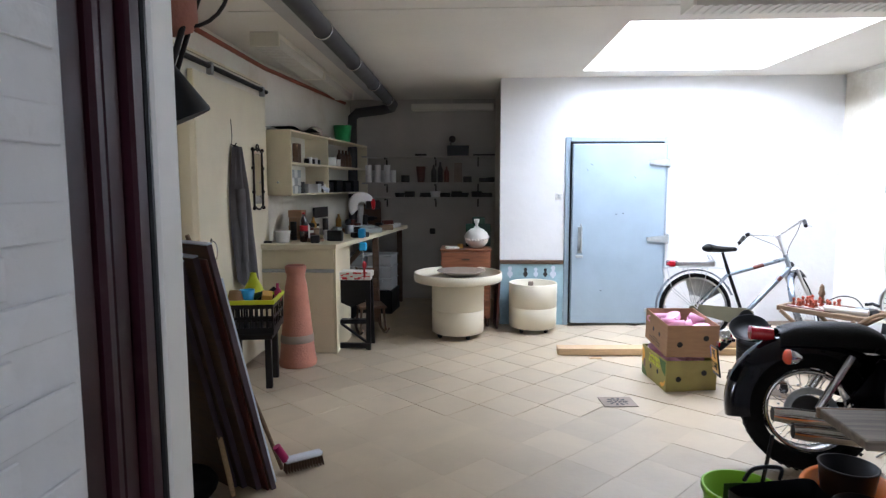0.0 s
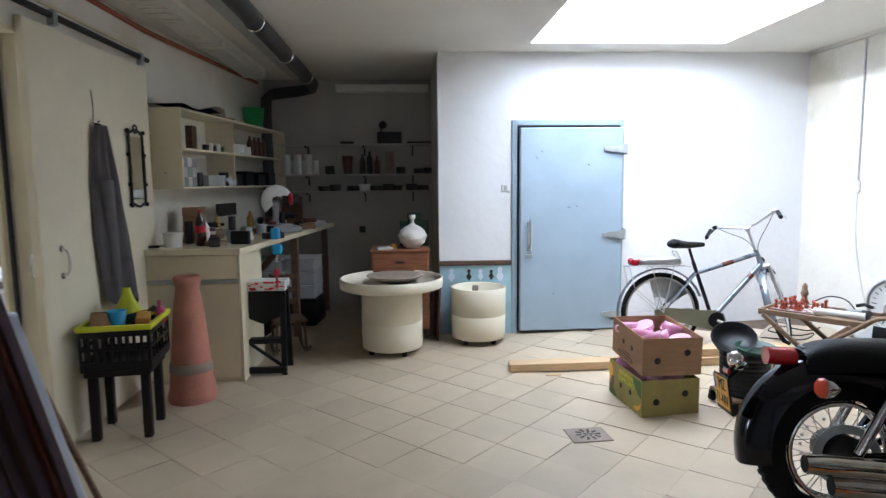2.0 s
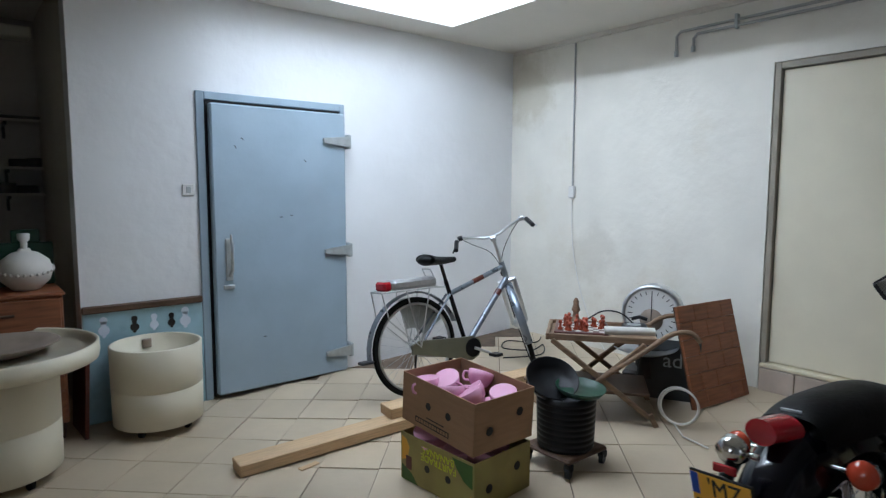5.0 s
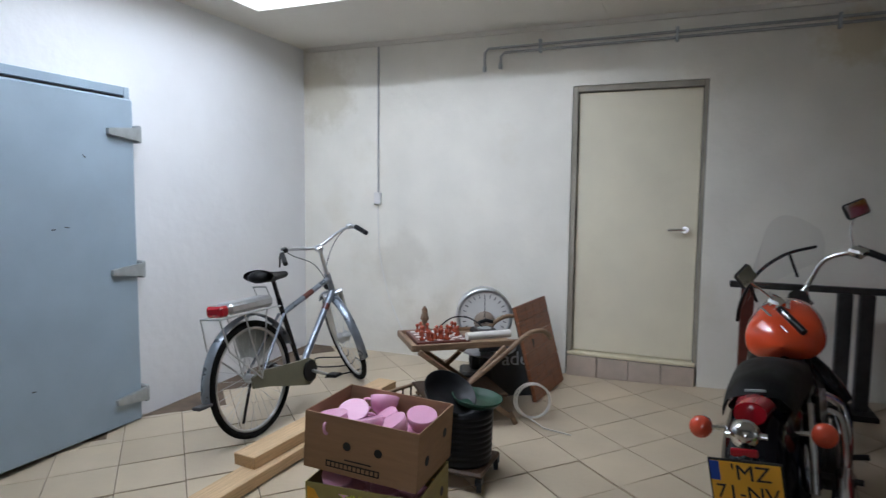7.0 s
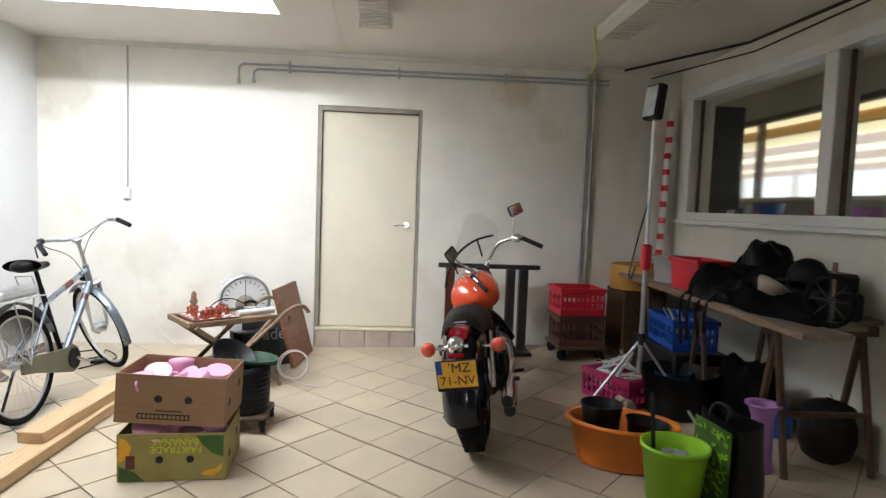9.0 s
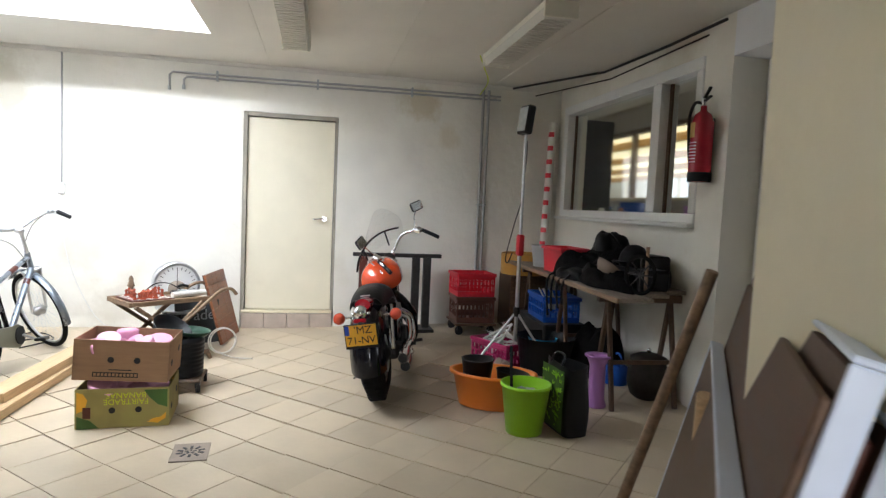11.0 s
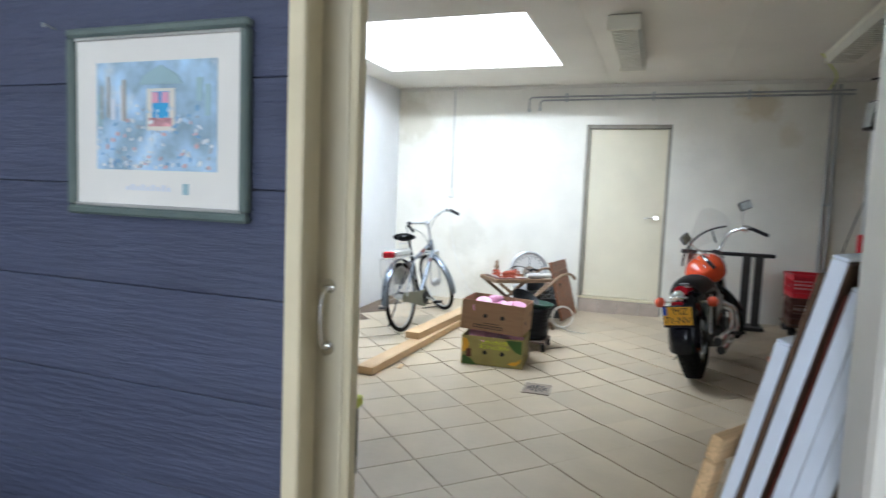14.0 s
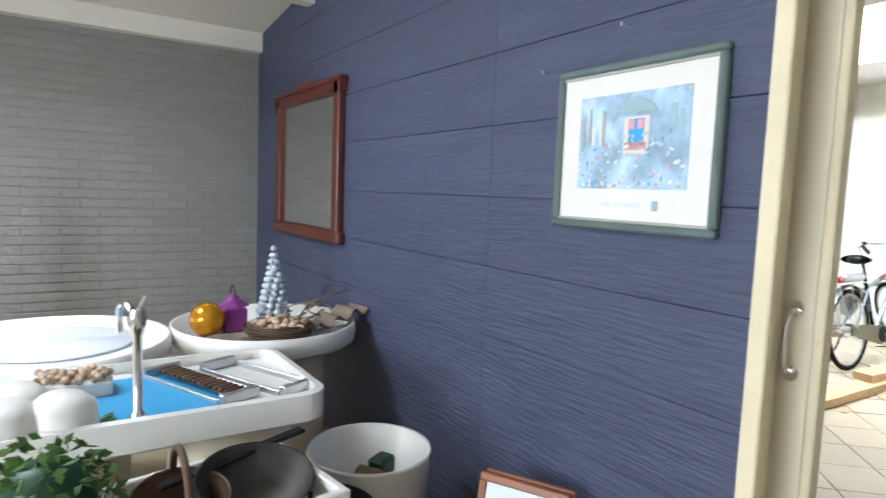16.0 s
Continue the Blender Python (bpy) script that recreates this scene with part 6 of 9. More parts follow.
wk = thing("folding_workbench", "black folding workbench with a red and white printed top", "folding workbench", pose(-0.08, 6.42, 0.0))
part("jaw", Geo().box(-0.19, 0.20, -0.10, -0.01, 0.70, 0.78, 0.006), M["plastic_white"], wk, "red and white printed jaw")
part("jaw", Geo().box(-0.19, 0.20, 0.01, 0.10, 0.72, 0.78, 0.006), M["plastic_white"], wk)
gg = Geo()
random.seed(3)
for i in range(22):
    x, z = random.uniform(-0.18, 0.17), random.uniform(0.705, 0.77)
    gg.box(x, x + random.uniform(0.01, 0.05), -0.1025, -0.1005, z, z + random.uniform(0.004, 0.016))
part("print", gg, M["red"], wk, "red printed marks")
for x in (-0.17, 0.17):
    part("leg", Geo().bar((x, -0.10, 0.0), (x, -0.06, 0.70), 0.045, 0.03), M["black"], wk)
    part("leg", Geo().bar((x, 0.16, 0.0), (x, 0.06, 0.70), 0.045, 0.03), M["black"], wk)
part("foot_bar", Geo().box(-0.19, 0.19, -0.13, -0.08, 0.02, 0.07, 0.006), M["black"], wk)
part("step", Geo().box(-0.17, 0.17, -0.10, 0.0, 0.26, 0.30, 0.006), M["black"], wk)
part("apron", Geo().prism([(-0.16, 0.70), (0.16, 0.70), (0.14, 0.48), (0.0, 0.42), (-0.14, 0.48)], -0.06, -0.04, "y"), M["black"], wk)
part("brace", Geo().bar((-0.16, -0.07, 0.30), (0.16, -0.07, 0.06), 0.03, 0.02), M["black"], wk)
part("crank", Geo().tube([(0.15, -0.10, 0.74), (0.15, -0.16, 0.74), (0.15, -0.16, 0.82)], 0.010, 8).ball((0.15, -0.16, 0.86), 0.022, 10, 1.8), M["red"], wk, "red crank")
UM = pose(-0.953, 6.44, 0.0, 0, 0, -7.07)
uc = thing("wall_shelf_unit", "cream open wall cabinet with three shelves of tools and pots", "shelf", UM)
part("end_panel", Geo().box(0.0, 0.29, 0.0, 0.018, 1.53, 2.18, 0.003), M["cream"], uc)
part("divider", Geo().box(0.0, 0.28, 1.05, 1.068, 1.56, 2.16, 0.003), M["cream"], uc)
part("end_panel", Geo().box(0.0, 0.28, 2.58, 2.6, 1.53, 2.18, 0.003), M["cream"], uc)
for z in (1.53, 1.845, 2.162):
    part("shelf", Geo().box(0.0, 0.285, 0.019, 2.579, z, z + 0.018, 0.002), M["cream"], uc)
part("knob", Geo().at(0.15, 0.0, 1.66, 90, 0, 0).cyl(0.01, 0, 0.02, 10), M["hinge"], uc)
def bottle(h, r, neck=0.35):
    return Geo().lathe([(r * 0.9, 0), (r, 0.01), (r, h * (1 - neck)), (r * 0.4, h * (1 - neck * 0.4)), (r * 0.38, h)], 16)
def block(w, d, h, b=0.004):
    return Geo().box(-w / 2, w / 2, -d / 2, d / 2, 0, h, b)
def can(r, h, r2=None):
    return Geo().lathe([(r * 0.97, 0), (r, 0.004), (r2 or r, h - 0.004), ((r2 or r) * 0.97, h)], 18)
def put(name, gz, mt, label, cat, m, group=""):
    return solid(name, gz, M[mt], label, cat, m, group)
# on and in the wall unit
U = lambda x, y, z, r=0: UM @ pose(x, y, z, 0, 0, r)
put("black_cloth", Geo().sheet(lambda u, v: (0.30 * u, 0.02 + 0.75 * v, 0.03 + 0.025 * math.sin(9 * u + 7 * v) * math.sin(math.pi * v)), 10, 16).sheet(lambda u, v: (0.30 * u, 0.02 + 0.75 * v, 0.002), 4, 4), "cloth_dark", "folded black cloth on top of the wall cabinet", "cloth", U(0.0, 0.0, 2.181))
put("straw_hat", Geo().lathe([(0.17, 0), (0.175, 0.006), (0.09, 0.02), (0.08, 0.09), (0.04, 0.115), (0.001, 0.12)], 24), "hessian", "brown brimmed hat on the wall cabinet", "hat", U(0.15, 0.98, 2.181))
put("green_bucket", Geo().lathe([(0.095, 0), (0.10, 0.05), (0.097, 0.055), (0.11, 0.11), (0.106, 0.115), (0.118, 0.22), (0.11, 0.22), (0.09, 0.01)], 26), "green", "bright green ribbed plastic pot on the wall cabinet", "pot", U(0.15, 1.95, 2.181))
put("dark_jug", block(0.06, 0.09, 0.20), "wood_dark", "dark brown box file on the shelf", "box", U(0.20, 0.35, 1.864))
put("picture_frame", block(0.02, 0.24, 0.22), "cream", "cream frame standing on the shelf", "frame", U(0.10, 0.22, 1.864))
for i in range(5):
    put("small_pot", can(0.03, 0.06 + 0.02 * (i % 2)), ("steel_dark", "ceramic")[i % 2], "small pot on the wall shelf", "pot", U(0.18, 0.66 + 0.08 * i, 1.864))
put("plate_stack", Geo().lathe([(0.06, 0)] + [(0.11 + 0.004 * (i % 2), 0.012 * i + 0.006) for i in range(9)] + [(0.02, 0.108)], 28), "plastic_white", "stack of white plastic tubs on the shelf", "tub", U(0.15, 1.35, 1.864))
put("white_jar", can(0.055, 0.09), "plastic_white", "white jar on the shelf", "jar", U(0.18, 1.60, 1.864))
for i in range(4):
    put("dark_bottle", bottle(0.22, 0.035), "wood_dark", "dark bottle on the shelf", "bottle", U(0.16, 1.78 + i * 0.13, 1.864), "dark bottles on the wall shelf")
for i in range(3):
    for j in range(3):
        put("spool_box", block(0.10, 0.075, 0.078), "plastic_white" if (i + j) % 2 else "hinge", "small white and grey parts box", "box", U(0.22, 0.08 + 0.08 * j, 1.549 + 0.08 * i), "stack of parts boxes")
put("white_tool_case", block(0.16, 0.28, 0.10), "pvc", "pale grey plastic tool case on the lower shelf", "case", U(0.15, 0.72, 1.549))
put("small_tin", can(0.04, 0.12), "steel_dark", "dark tin on the lower shelf", "tin", U(0.19, 0.46, 1.549))
put("white_rag", Geo().sheet(lambda u, v: (0.10 + 0.09 * u, 0.8 + 0.12 * v + 0.02 * math.sin(8 * u), 0.03 * math.sin(7 * v) - 0.06 * max(0, u - 0.6)), 8, 8), "porcelain", "pale rag hanging over the shelf edge", "rag", U(0.10, 0.12, 1.60))
for i in range(4):
    put("black_case", block(0.18, 0.22, 0.12 + 0.03 * (i % 2)), "black", "black tool case on the lower shelf", "case", U(0.14, 1.25 + i * 0.33, 1.549))
# on the bench
B = lambda x, y, r=0: pose(x, y, 1.069, 0, 0, r)
for i in range(3):
    put("carton", block(0.15, 0.17, 0.075), "card", "small brown carton in a stack on the bench", "box", pose(-0.72, 6.75, 1.069 + i * 0.0765, 0, 0, 4 * i), "stack of cartons")
put("carton", block(0.14, 0.16, 0.075), "card", "small brown carton in a stack on the bench", "box", pose(-0.72, 6.75, 1.069 + 3 * 0.0765, 0, 0, -3), "stack of cartons")
cb = thing("soft_drink_bottle", "plastic bottle of dark cola with a red label and cap", "bottle", B(-0.56, 6.42))
part("body", Geo().lathe([(0.035, 0), (0.042, 0.01), (0.042, 0.10), (0.038, 0.13), (0.042, 0.17), (0.036, 0.215), (0.014, 0.255), (0.013, 0.275)], 22), M["coke"], cb)
part("label", Geo().lathe([(0.0425, 0.11), (0.0395, 0.13), (0.0428, 0.165)], 22, False), M["red"], cb, "red label")
part("cap", Geo().at(0, 0, 0.276).cyl(0.015, 0, 0.018, 14), M["red"], cb)
put("glue_bottle", bottle(0.22, 0.045), "ceramic", "tall pale plastic bottle on the bench", "bottle", B(-0.60, 6.62))
put("white_bucket", Geo().lathe([(0.065, 0), (0.08, 0.11), (0.083, 0.115), (0.076, 0.115), (0.062, 0.01)], 22), "plastic_white", "small white paint tub on the bench", "tub", B(-0.76, 6.36))
put("putty_knife", Geo().bar((-0.08, 0, 0.012), (0.02, 0, 0.012), 0.022, 0.02, 0.004).bar((0.02, 0, 0.012), (0.09, 0, 0.004), 0.04, 0.002), "steel_dark", "dark handled scraper on the bench", "scraper", B(-0.86, 6.28, 30))
random.seed(11)
lo = [("tool", "steel_dark", "dark metal hand tool lying on the bench"), ("wood_block", "wood_mid", "brown offcut lying on the bench"), ("box", "black", "black plastic box on the bench"), ("tin", "hinge", "grey metal tin on the bench"), ("tray", "mahogany", "dark red tray on the bench"), ("paper", "ceramic", "crumpled pale paper on the bench")]
for i in range(26):
    y = 6.32 + 2.6 * (i + random.random()) / 27
    x = random.uniform(-0.78, -0.20) + (y - 6.2) * 0.122
    nm, mt, lb = lo[i % 6]
    put(nm, block(random.uniform(0.06, 0.2), random.uniform(0.05, 0.13), random.uniform(0.03, 0.11), 0.008), mt, lb, nm.replace("_", " "), B(x, y, random.uniform(0, 180)))
rb2 = random.Random(52)
more = (("spray_can", can(0.033, 0.19), "steel_dark", "dark spray can on the bench", "can"), ("paint_pot", can(0.05, 0.10), "hinge", "small grey paint pot on the bench", "pot"), ("clear_tub", can(0.06, 0.08, 0.07), "ceramic", "pale plastic tub on the bench", "tub"), ("brush_jar", can(0.04, 0.11), "mahogany", "red-brown jar on the bench", "jar"), ("black_drill", Geo().box(-0.09, 0.09, -0.03, 0.03, 0.09, 0.15, 0.012).box(-0.085, -0.04, -0.022, 0.022, 0.0, 0.09, 0.008).tube([(0.09, 0, 0.12), (0.15, 0, 0.12)], 0.016, 8), "black", "black cordless drill standing on the bench", "drill"), ("oil_bottle", bottle(0.21, 0.035), "ochre", "ochre plastic bottle on the bench", "bottle"))
for i in range(18):
    nm, gz, mt, lb, ct = more[i % 6]
    y = 6.5 + 2.35 * (i + rb2.random()) / 18
    put(nm, gz, mt, lb, ct, B(rb2.uniform(-0.80, -0.42) + (y - 6.2) * 0.122, y, rb2.uniform(0, 180)))
for i in range(5):
    put("coffee_tin", can(0.045, 0.10 + 0.03 * (i % 2)), ("hinge", "steel_dark", "ceramic")[i % 3], "small tin on the lower wall shelf", "tin", U(0.20, 0.90 + 0.075 * i, 1.549))
for i in range(4):
    put("white_box", block(0.13, 0.10, 0.05), "plastic_white", "white box at the far end of the bench", "box", B(-0.02 + 0.03 * i, 8.35 + 0.14 * i, 10), "white boxes on the bench")
put("brown_board", block(0.03, 0.34, 0.34), "wood_dark", "dark brown board standing on the bench", "board", B(-0.25, 8.75, -30))
put("wall_board", block(0.03, 0.42, 0.12), "steel_dark", "dark strip leaning at the back of the bench", "strip", pose(-0.66, 7.5, 1.26, 0, 0, -7))
ms = thing("mitre_saw", "grey mitre saw with a white blade guard and red grip", "mitre saw", B(-0.22, 7.75, 20))
part("base", Geo().box(-0.22, 0.22, -0.17, 0.17, 0.0, 0.06, 0.012).at(0, 0, 0.06).cyl(0.15, 0, 0.02, 28), M["hinge"], ms)
part("arm", Geo().bar((0.0, 0.18, 0.05), (0.0, 0.05, 0.32), 0.06, 0.06, 0.01), M["alu"], ms)
part("blade_guard", Geo().at(0, 0, 0.32, 90, 0, 0).lathe([(0.05, -0.03), (0.155, -0.03), (0.165, 0.0), (0.155, 0.03), (0.05, 0.03)], 30, False, 0.62), M["plastic_white"], ms, "white curved blade guard")
part("motor", Geo().at(0.05, 0.0, 0.33, 0, 90, 0).cyl(0.055, 0, 0.17, 20), M["steel_dark"], ms)
part("grip", Geo().torus((0.12, -0.13, 0.34), 0.05, 0.016, "x", 18, 8), M["red"], ms, "red grip")
vc = thing("bench_vice", "blue clamp vice on the bench edge", "vice", pose(-0.07, 6.92, 0.0))
part("jaw", Geo().box(-0.035, 0.035, -0.05, 0.05, 1.07, 1.17, 0.012).box(-0.03, 0.05, -0.035, 0.035, 0.93, 1.02, 0.012), M["cyan"], vc)
part("screw", Geo().at(0.01, 0, 0).cyl(0.010, 0.86, 0.94, 10).tube([(-0.03, 0, 0.865), (0.05, 0, 0.865)], 0.005, 6), M["chrome"], vc)
# below the bench
for i in range(3):
    for j in range(2):
        put("storage_box", Geo().box(-0.16, 0.16, -0.18, 0.18, 0, 0.13, 0.012).box(-0.17, 0.17, -0.19, 0.19, 0.132, 0.15, 0.006).box(-0.05, 0.05, -0.205, -0.19, 0.09, 0.14, 0.004), "pvc", "grey-white plastic storage box in a stack under the bench", "storage box", pose(-0.05 - 0.36 * j, 8.25, 0.30 + i * 0.151, 0, 0, -6), "stack of storage boxes")
put("dark_crate", block(0.75, 0.45, 0.299, 0.01), "black", "black crate under the bench", "crate", pose(-0.25, 8.28, 0.0, 0, 0, -6))
put("dark_sack", Geo().ball((0, 0, 0.20), 0.24, 16, 0.85), "cloth_dark", "dark sack under the bench", "sack", pose(-0.45, 7.55, 0.0))
# rocking chair
rc = thing("small_chair", "small dark turned-wood rocking chair beside the bench", "chair", pose(0.0, 7.0, 0.0, 0, 0, 200))
part("seat", Geo().box(-0.15, 0.15, -0.15, 0.15, 0.30, 0.33, 0.008), M["wood_dark"], rc)
for x in (-0.12, 0.12):
    for y in (-0.12, 0.12):
        part("leg", Geo().tube([(x, y, 0.31), (x * 1.15, y * 1.15, 0.05)], 0.013, 8), M["wood_dark"], rc)
    part("rocker", Geo().tube([(x * 1.15, -0.28, 0.10), (x * 1.15, -0.12, 0.03), (x * 1.15, 0.12, 0.03), (x * 1.15, 0.30, 0.11)], 0.014, 8, smooth_pts=4), M["wood_dark"], rc)
    part("back_post", Geo().tube([(x, -0.13, 0.32), (x, -0.2, 0.72)], 0.012, 8), M["wood_dark"], rc)
for z in (0.45, 0.56, 0.68):
    part("back_slat", Geo().bar((-0.12, -0.14 - 0.15 * (z - 0.32), z), (0.12, -0.14 - 0.15 * (z - 0.32), z), 0.012, 0.05), M["wood_dark"], rc)

# shelves at the back of the alcove
for i, z in enumerate((1.47, 1.675, 2.04)):
    sh = thing("wall_shelf", "long thin grey-white shelf on brackets, loaded with jars", "shelf", pose(0.5, 9.03, z), "shelves at the back")
    part("board", Geo().box(-0.92 + 0.12 * (i == 0), 0.93, -0.14, 0.115, -0.02, 0.0, 0.002), M["plaster_shaded"], sh)
    for x in (-0.6, 0.1, 0.7):
        part("bracket", Geo().box(x - 0.01, x + 0.01, -0.12, 0.115, -0.045, -0.021).box(x - 0.01, x + 0.01, 0.10, 0.118, -0.14, -0.046), M["steel_dark"], sh)
S = lambda x, z, y=8.98: pose(x, y, z + 0.001)
for i in range(6):
    put("white_canister", can(0.045, 0.24 - 0.07 * (i % 2)), "plastic_white", "white plastic canister on the back shelf", "canister", S(-0.33 + 0.065 * i, 1.675, 8.94 + 0.1 * (i % 2)), "white canisters")
for x, nm, gz, mt, lb in ((0.18, "dark_mug", can(0.06, 0.10), "steel_dark", "dark mug"), (0.40, "red_brown_vase", can(0.05, 0.22, 0.07), "mahogany", "red-brown vase"), (0.58, "wine_bottle", bottle(0.24, 0.038), "steel_dark", "dark bottle"), (0.67, "wine_bottle", bottle(0.28, 0.036), "steel_dark", "dark bottle"), (0.76, "wine_bottle", bottle(0.22, 0.036), "mahogany", "brown bottle"), (0.92, "tall_carton", block(0.11, 0.08, 0.27), "hessian", "tall pale carton"), (1.05, "round_tin", can(0.06, 0.08), "steel_dark", "dark round tin"), (1.28, "flat_tin", can(0.07, 0.06), "steel_dark", "low dark tin"), (1.38, "flat_tin", can(0.05, 0.07), "steel_dark", "low dark tin")):
    put(nm, gz, mt, lb + " on the back shelf", nm.split("_")[-1], S(x, 1.675))
for i, x in enumerate((0.10, 0.24, 0.46, 0.60, 0.74, 0.90, 1.0, 1.18, 1.32)):
    put("clay_pot" if i % 3 else "pale_tub", can(0.06 + 0.012 * (i % 3), 0.06 + 0.02 * (i % 2), 0.075), "plastic_white" if i == 3 else "steel_dark", "dark clay pot on the low back shelf" if i % 3 else "flat tub on the low back shelf", "pot", S(x, 1.47))
put("old_radio", block(0.30, 0.16, 0.14), "black", "black box on the top back shelf", "box", S(0.92, 2.04))
put("wire_basket", Geo().torus((0, 0, 0.03), 0.08, 0.006, "x", 18, 6).ball((0.02, 0, 0.09), 0.05, 10), "steel_dark", "dark wire object on the top back shelf", "basket", S(0.82, 2.18))
put("flat_box", block(0.16, 0.10, 0.03), "steel_dark", "flat dark box on the top back shelf", "box", S(0.40, 2.04))
put("flat_box", block(0.3, 0.12, 0.025), "steel_dark", "flat dark box on the top back shelf", "box", S(1.28, 2.04))
so = thing("wall_socket", "dark old wall socket", "socket", pose(0.55, YB - 0.001, 0.98))
part("plate", Geo().box(-0.04, 0.04, -0.03, 0, -0.04, 0.04, 0.008), M["steel_dark"], so)

# ceiling fixtures and pipes
def tube_light(name, label, m, L, W=0.23, H=0.11):
    f = thing(name, label, "lamp", m, "fluorescent ceiling lights")
    part("housing", Geo().prism([(-W / 2 + 0.012, 0.0), (W / 2 - 0.012, 0.0), (W / 2, -0.012), (W / 2, -H * 0.45), (-W / 2, -H * 0.45), (-W / 2, -0.012)], 0, L, "y"), M["lamp_white"], f)
    gg = Geo().prism([(-W / 2 + 0.004, -H * 0.45), (W / 2 - 0.004, -H * 0.45), (W / 2 - 0.02, -H), (-W / 2 + 0.02, -H)], 0.012, L - 0.012, "y")
    n = int(L / 0.06)
    for i in range(n):
        gg.box(-W / 2 + 0.022, W / 2 - 0.022, 0.03 + i * (L - 0.06) / n, 0.058 + i * (L - 0.06) / n, -H - 0.006, -H + 0.002)
    part("diffuser", gg, M["lamp_diff"], f, "ribbed plastic cover, switched off")
    for y in (0, L):
        part("end_cap", Geo().box(-W / 2 - 0.004, W / 2 + 0.004, y - 0.012, y + 0.012, -H - 0.004, -0.001, 0.006), M["lamp_white"], f)
    return f
tl = tube_light("ceiling_light", "cream fluorescent ceiling light with a ribbed cover, off", pose(-0.53, 5.33, ZC - 0.004), 1.48)
copy_thing(tl, pose(-0.53, 6.84, ZC - 0.004))
copy_thing(tl, pose(3.95, 4.48, ZC - 0.008, 0, 0, 90))
copy_thing(tl, pose(3.88, 2.76, ZC - 0.008, 0, 0, 90))
tl2 = thing("strip_light", "white strip light on the back wall, off", "lamp", pose(0.84, 9.03, 2.70))
part("housing", Geo().box(-0.57, 0.57, -0.05, 0.115, -0.03, 0.06, 0.012), M["lamp_white"], tl2)
dp = thing("drain_pipe", "dark grey plastic drain pipe with brackets under the ceiling", "pipe")
part("pipe", Geo().tube([(0.06, 1.62, 2.745), (0.06, 8.62, 2.70), (0.03, 8.75, 2.68), (-0.10, 8.82, 2.66), (-0.46, 8.84, 2.62), (-0.53, 8.86, 2.56), (-0.54, 8.87, 2.40), (-0.54, 8.87, 1.07)], 0.066, 18), M["grey_plastic"], dp)
for y in (2.6, 3.7, 4.8, 5.9, 7.0, 8.1):
    part("bracket", Geo().torus((0.06, y, 2.738 - (y - 1.62) * 0.0064), 0.070, 0.008, "y", 22, 5).tube([(0.06, y, 2.805 - (y - 1.62) * 0.006), (0.06, y, 2.838)], 0.006, 6), M["chrome"], dp, "steel pipe clip")
put("wide_duct", Geo().box(-0.19, -0.03, 1.62, 8.7, 2.765, 2.835, 0.006), "pvc", "flat grey duct board under the ceiling", "duct", None)
put("supply_pipe", Geo().tube([(-0.93, 3.75, 2.775), (-0.925, 6.45, 2.775), (-0.64, 8.9, 2.76)], 0.02, 10), "red_pipe", "red painted pipe along the top of the wall", "pipe", None)
put("cable_duct", Geo().box(-0.951, -0.935, 4.0, 6.42, 2.60, 2.62), "cream", "thin cream batten above the sliding rail", "batten", None)
# ---- right side: trolley corner ----
tv = thing("tea_trolley", "old brown wooden tea trolley with curved handles and a chess set", "trolley", pose(4.12, 5.52, floor_z(4.12, 5.52), 0, 0, -52) @ Matrix.Diagonal((1, 1, 0.91, 1)))
part("top_tray", Geo().box(-0.36, 0.30, -0.20, 0.20, 0.56, 0.575, 0.003).box(-0.38, -0.355, -0.22, 0.22, 0.555, 0.60, 0.004).box(-0.355, 0.30, -0.22, -0.20, 0.555, 0.60, 0.004).box(-0.355, 0.30, 0.20, 0.22, 0.555, 0.60, 0.004), M["wood_mid"], tv)
part("lower_tray", Geo().box(-0.28, 0.26, -0.20, 0.20, 0.19, 0.21, 0.004), M["wood_dark"], tv)
for y in (-0.235, 0.235):
    part("crossed_leg", Geo().bar((-0.34, y, 0.56), (0.26, y, 0.06), 0.024, 0.034, 0.006), M["wood_mid"], tv)
    part("crossed_leg", Geo().bar((0.22, y, 0.56), (-0.24, y, 0.10), 0.024, 0.034, 0.006), M["wood_mid"], tv)
    part("handle", Geo().tube([(-0.05, y * 1.05, 0.30), (0.22, y * 1.05, 0.52), (0.36, y * 1.05, 0.64), (0.47, y * 1.05, 0.66), (0.53, y * 1.05, 0.60)], [0.016, 0.02, 0.022, 0.024, 0.016], 10, smooth_pts=4), M["wood_mid"], tv, "curved wooden handle")
    part("castor", Geo().at(-0.25, y, 0.045, 90, 0, 0).cyl(0.045, -0.012, 0.012, 20), M["wood_dark"], tv)
    part("foot", Geo().bar((0.26, y, 0.09), (0.30, y, 0.0), 0.022, 0.03, 0.004), M["wood_mid"], tv)
T = lambda x, y, z=0.576, r=0: tv.matrix_world @ pose(x, y, z, 0, 0, r)
cs = thing("chess_board", "small red chess board on the trolley", "chess board", T(-0.16, 0.0))
part("board", Geo().box(-0.17, 0.17, -0.17, 0.17, 0, 0.028, 0.004), M["mahogany"], cs)
for i in range(8):
    for j in range(8):
        if (i + j) % 2:
            part("square", Geo().box(-0.148 + i * 0.037, -0.113 + i * 0.037, -0.148 + j * 0.037, -0.113 + j * 0.037, 0.0282, 0.0295), M["ceramic"], cs)
random.seed(21)
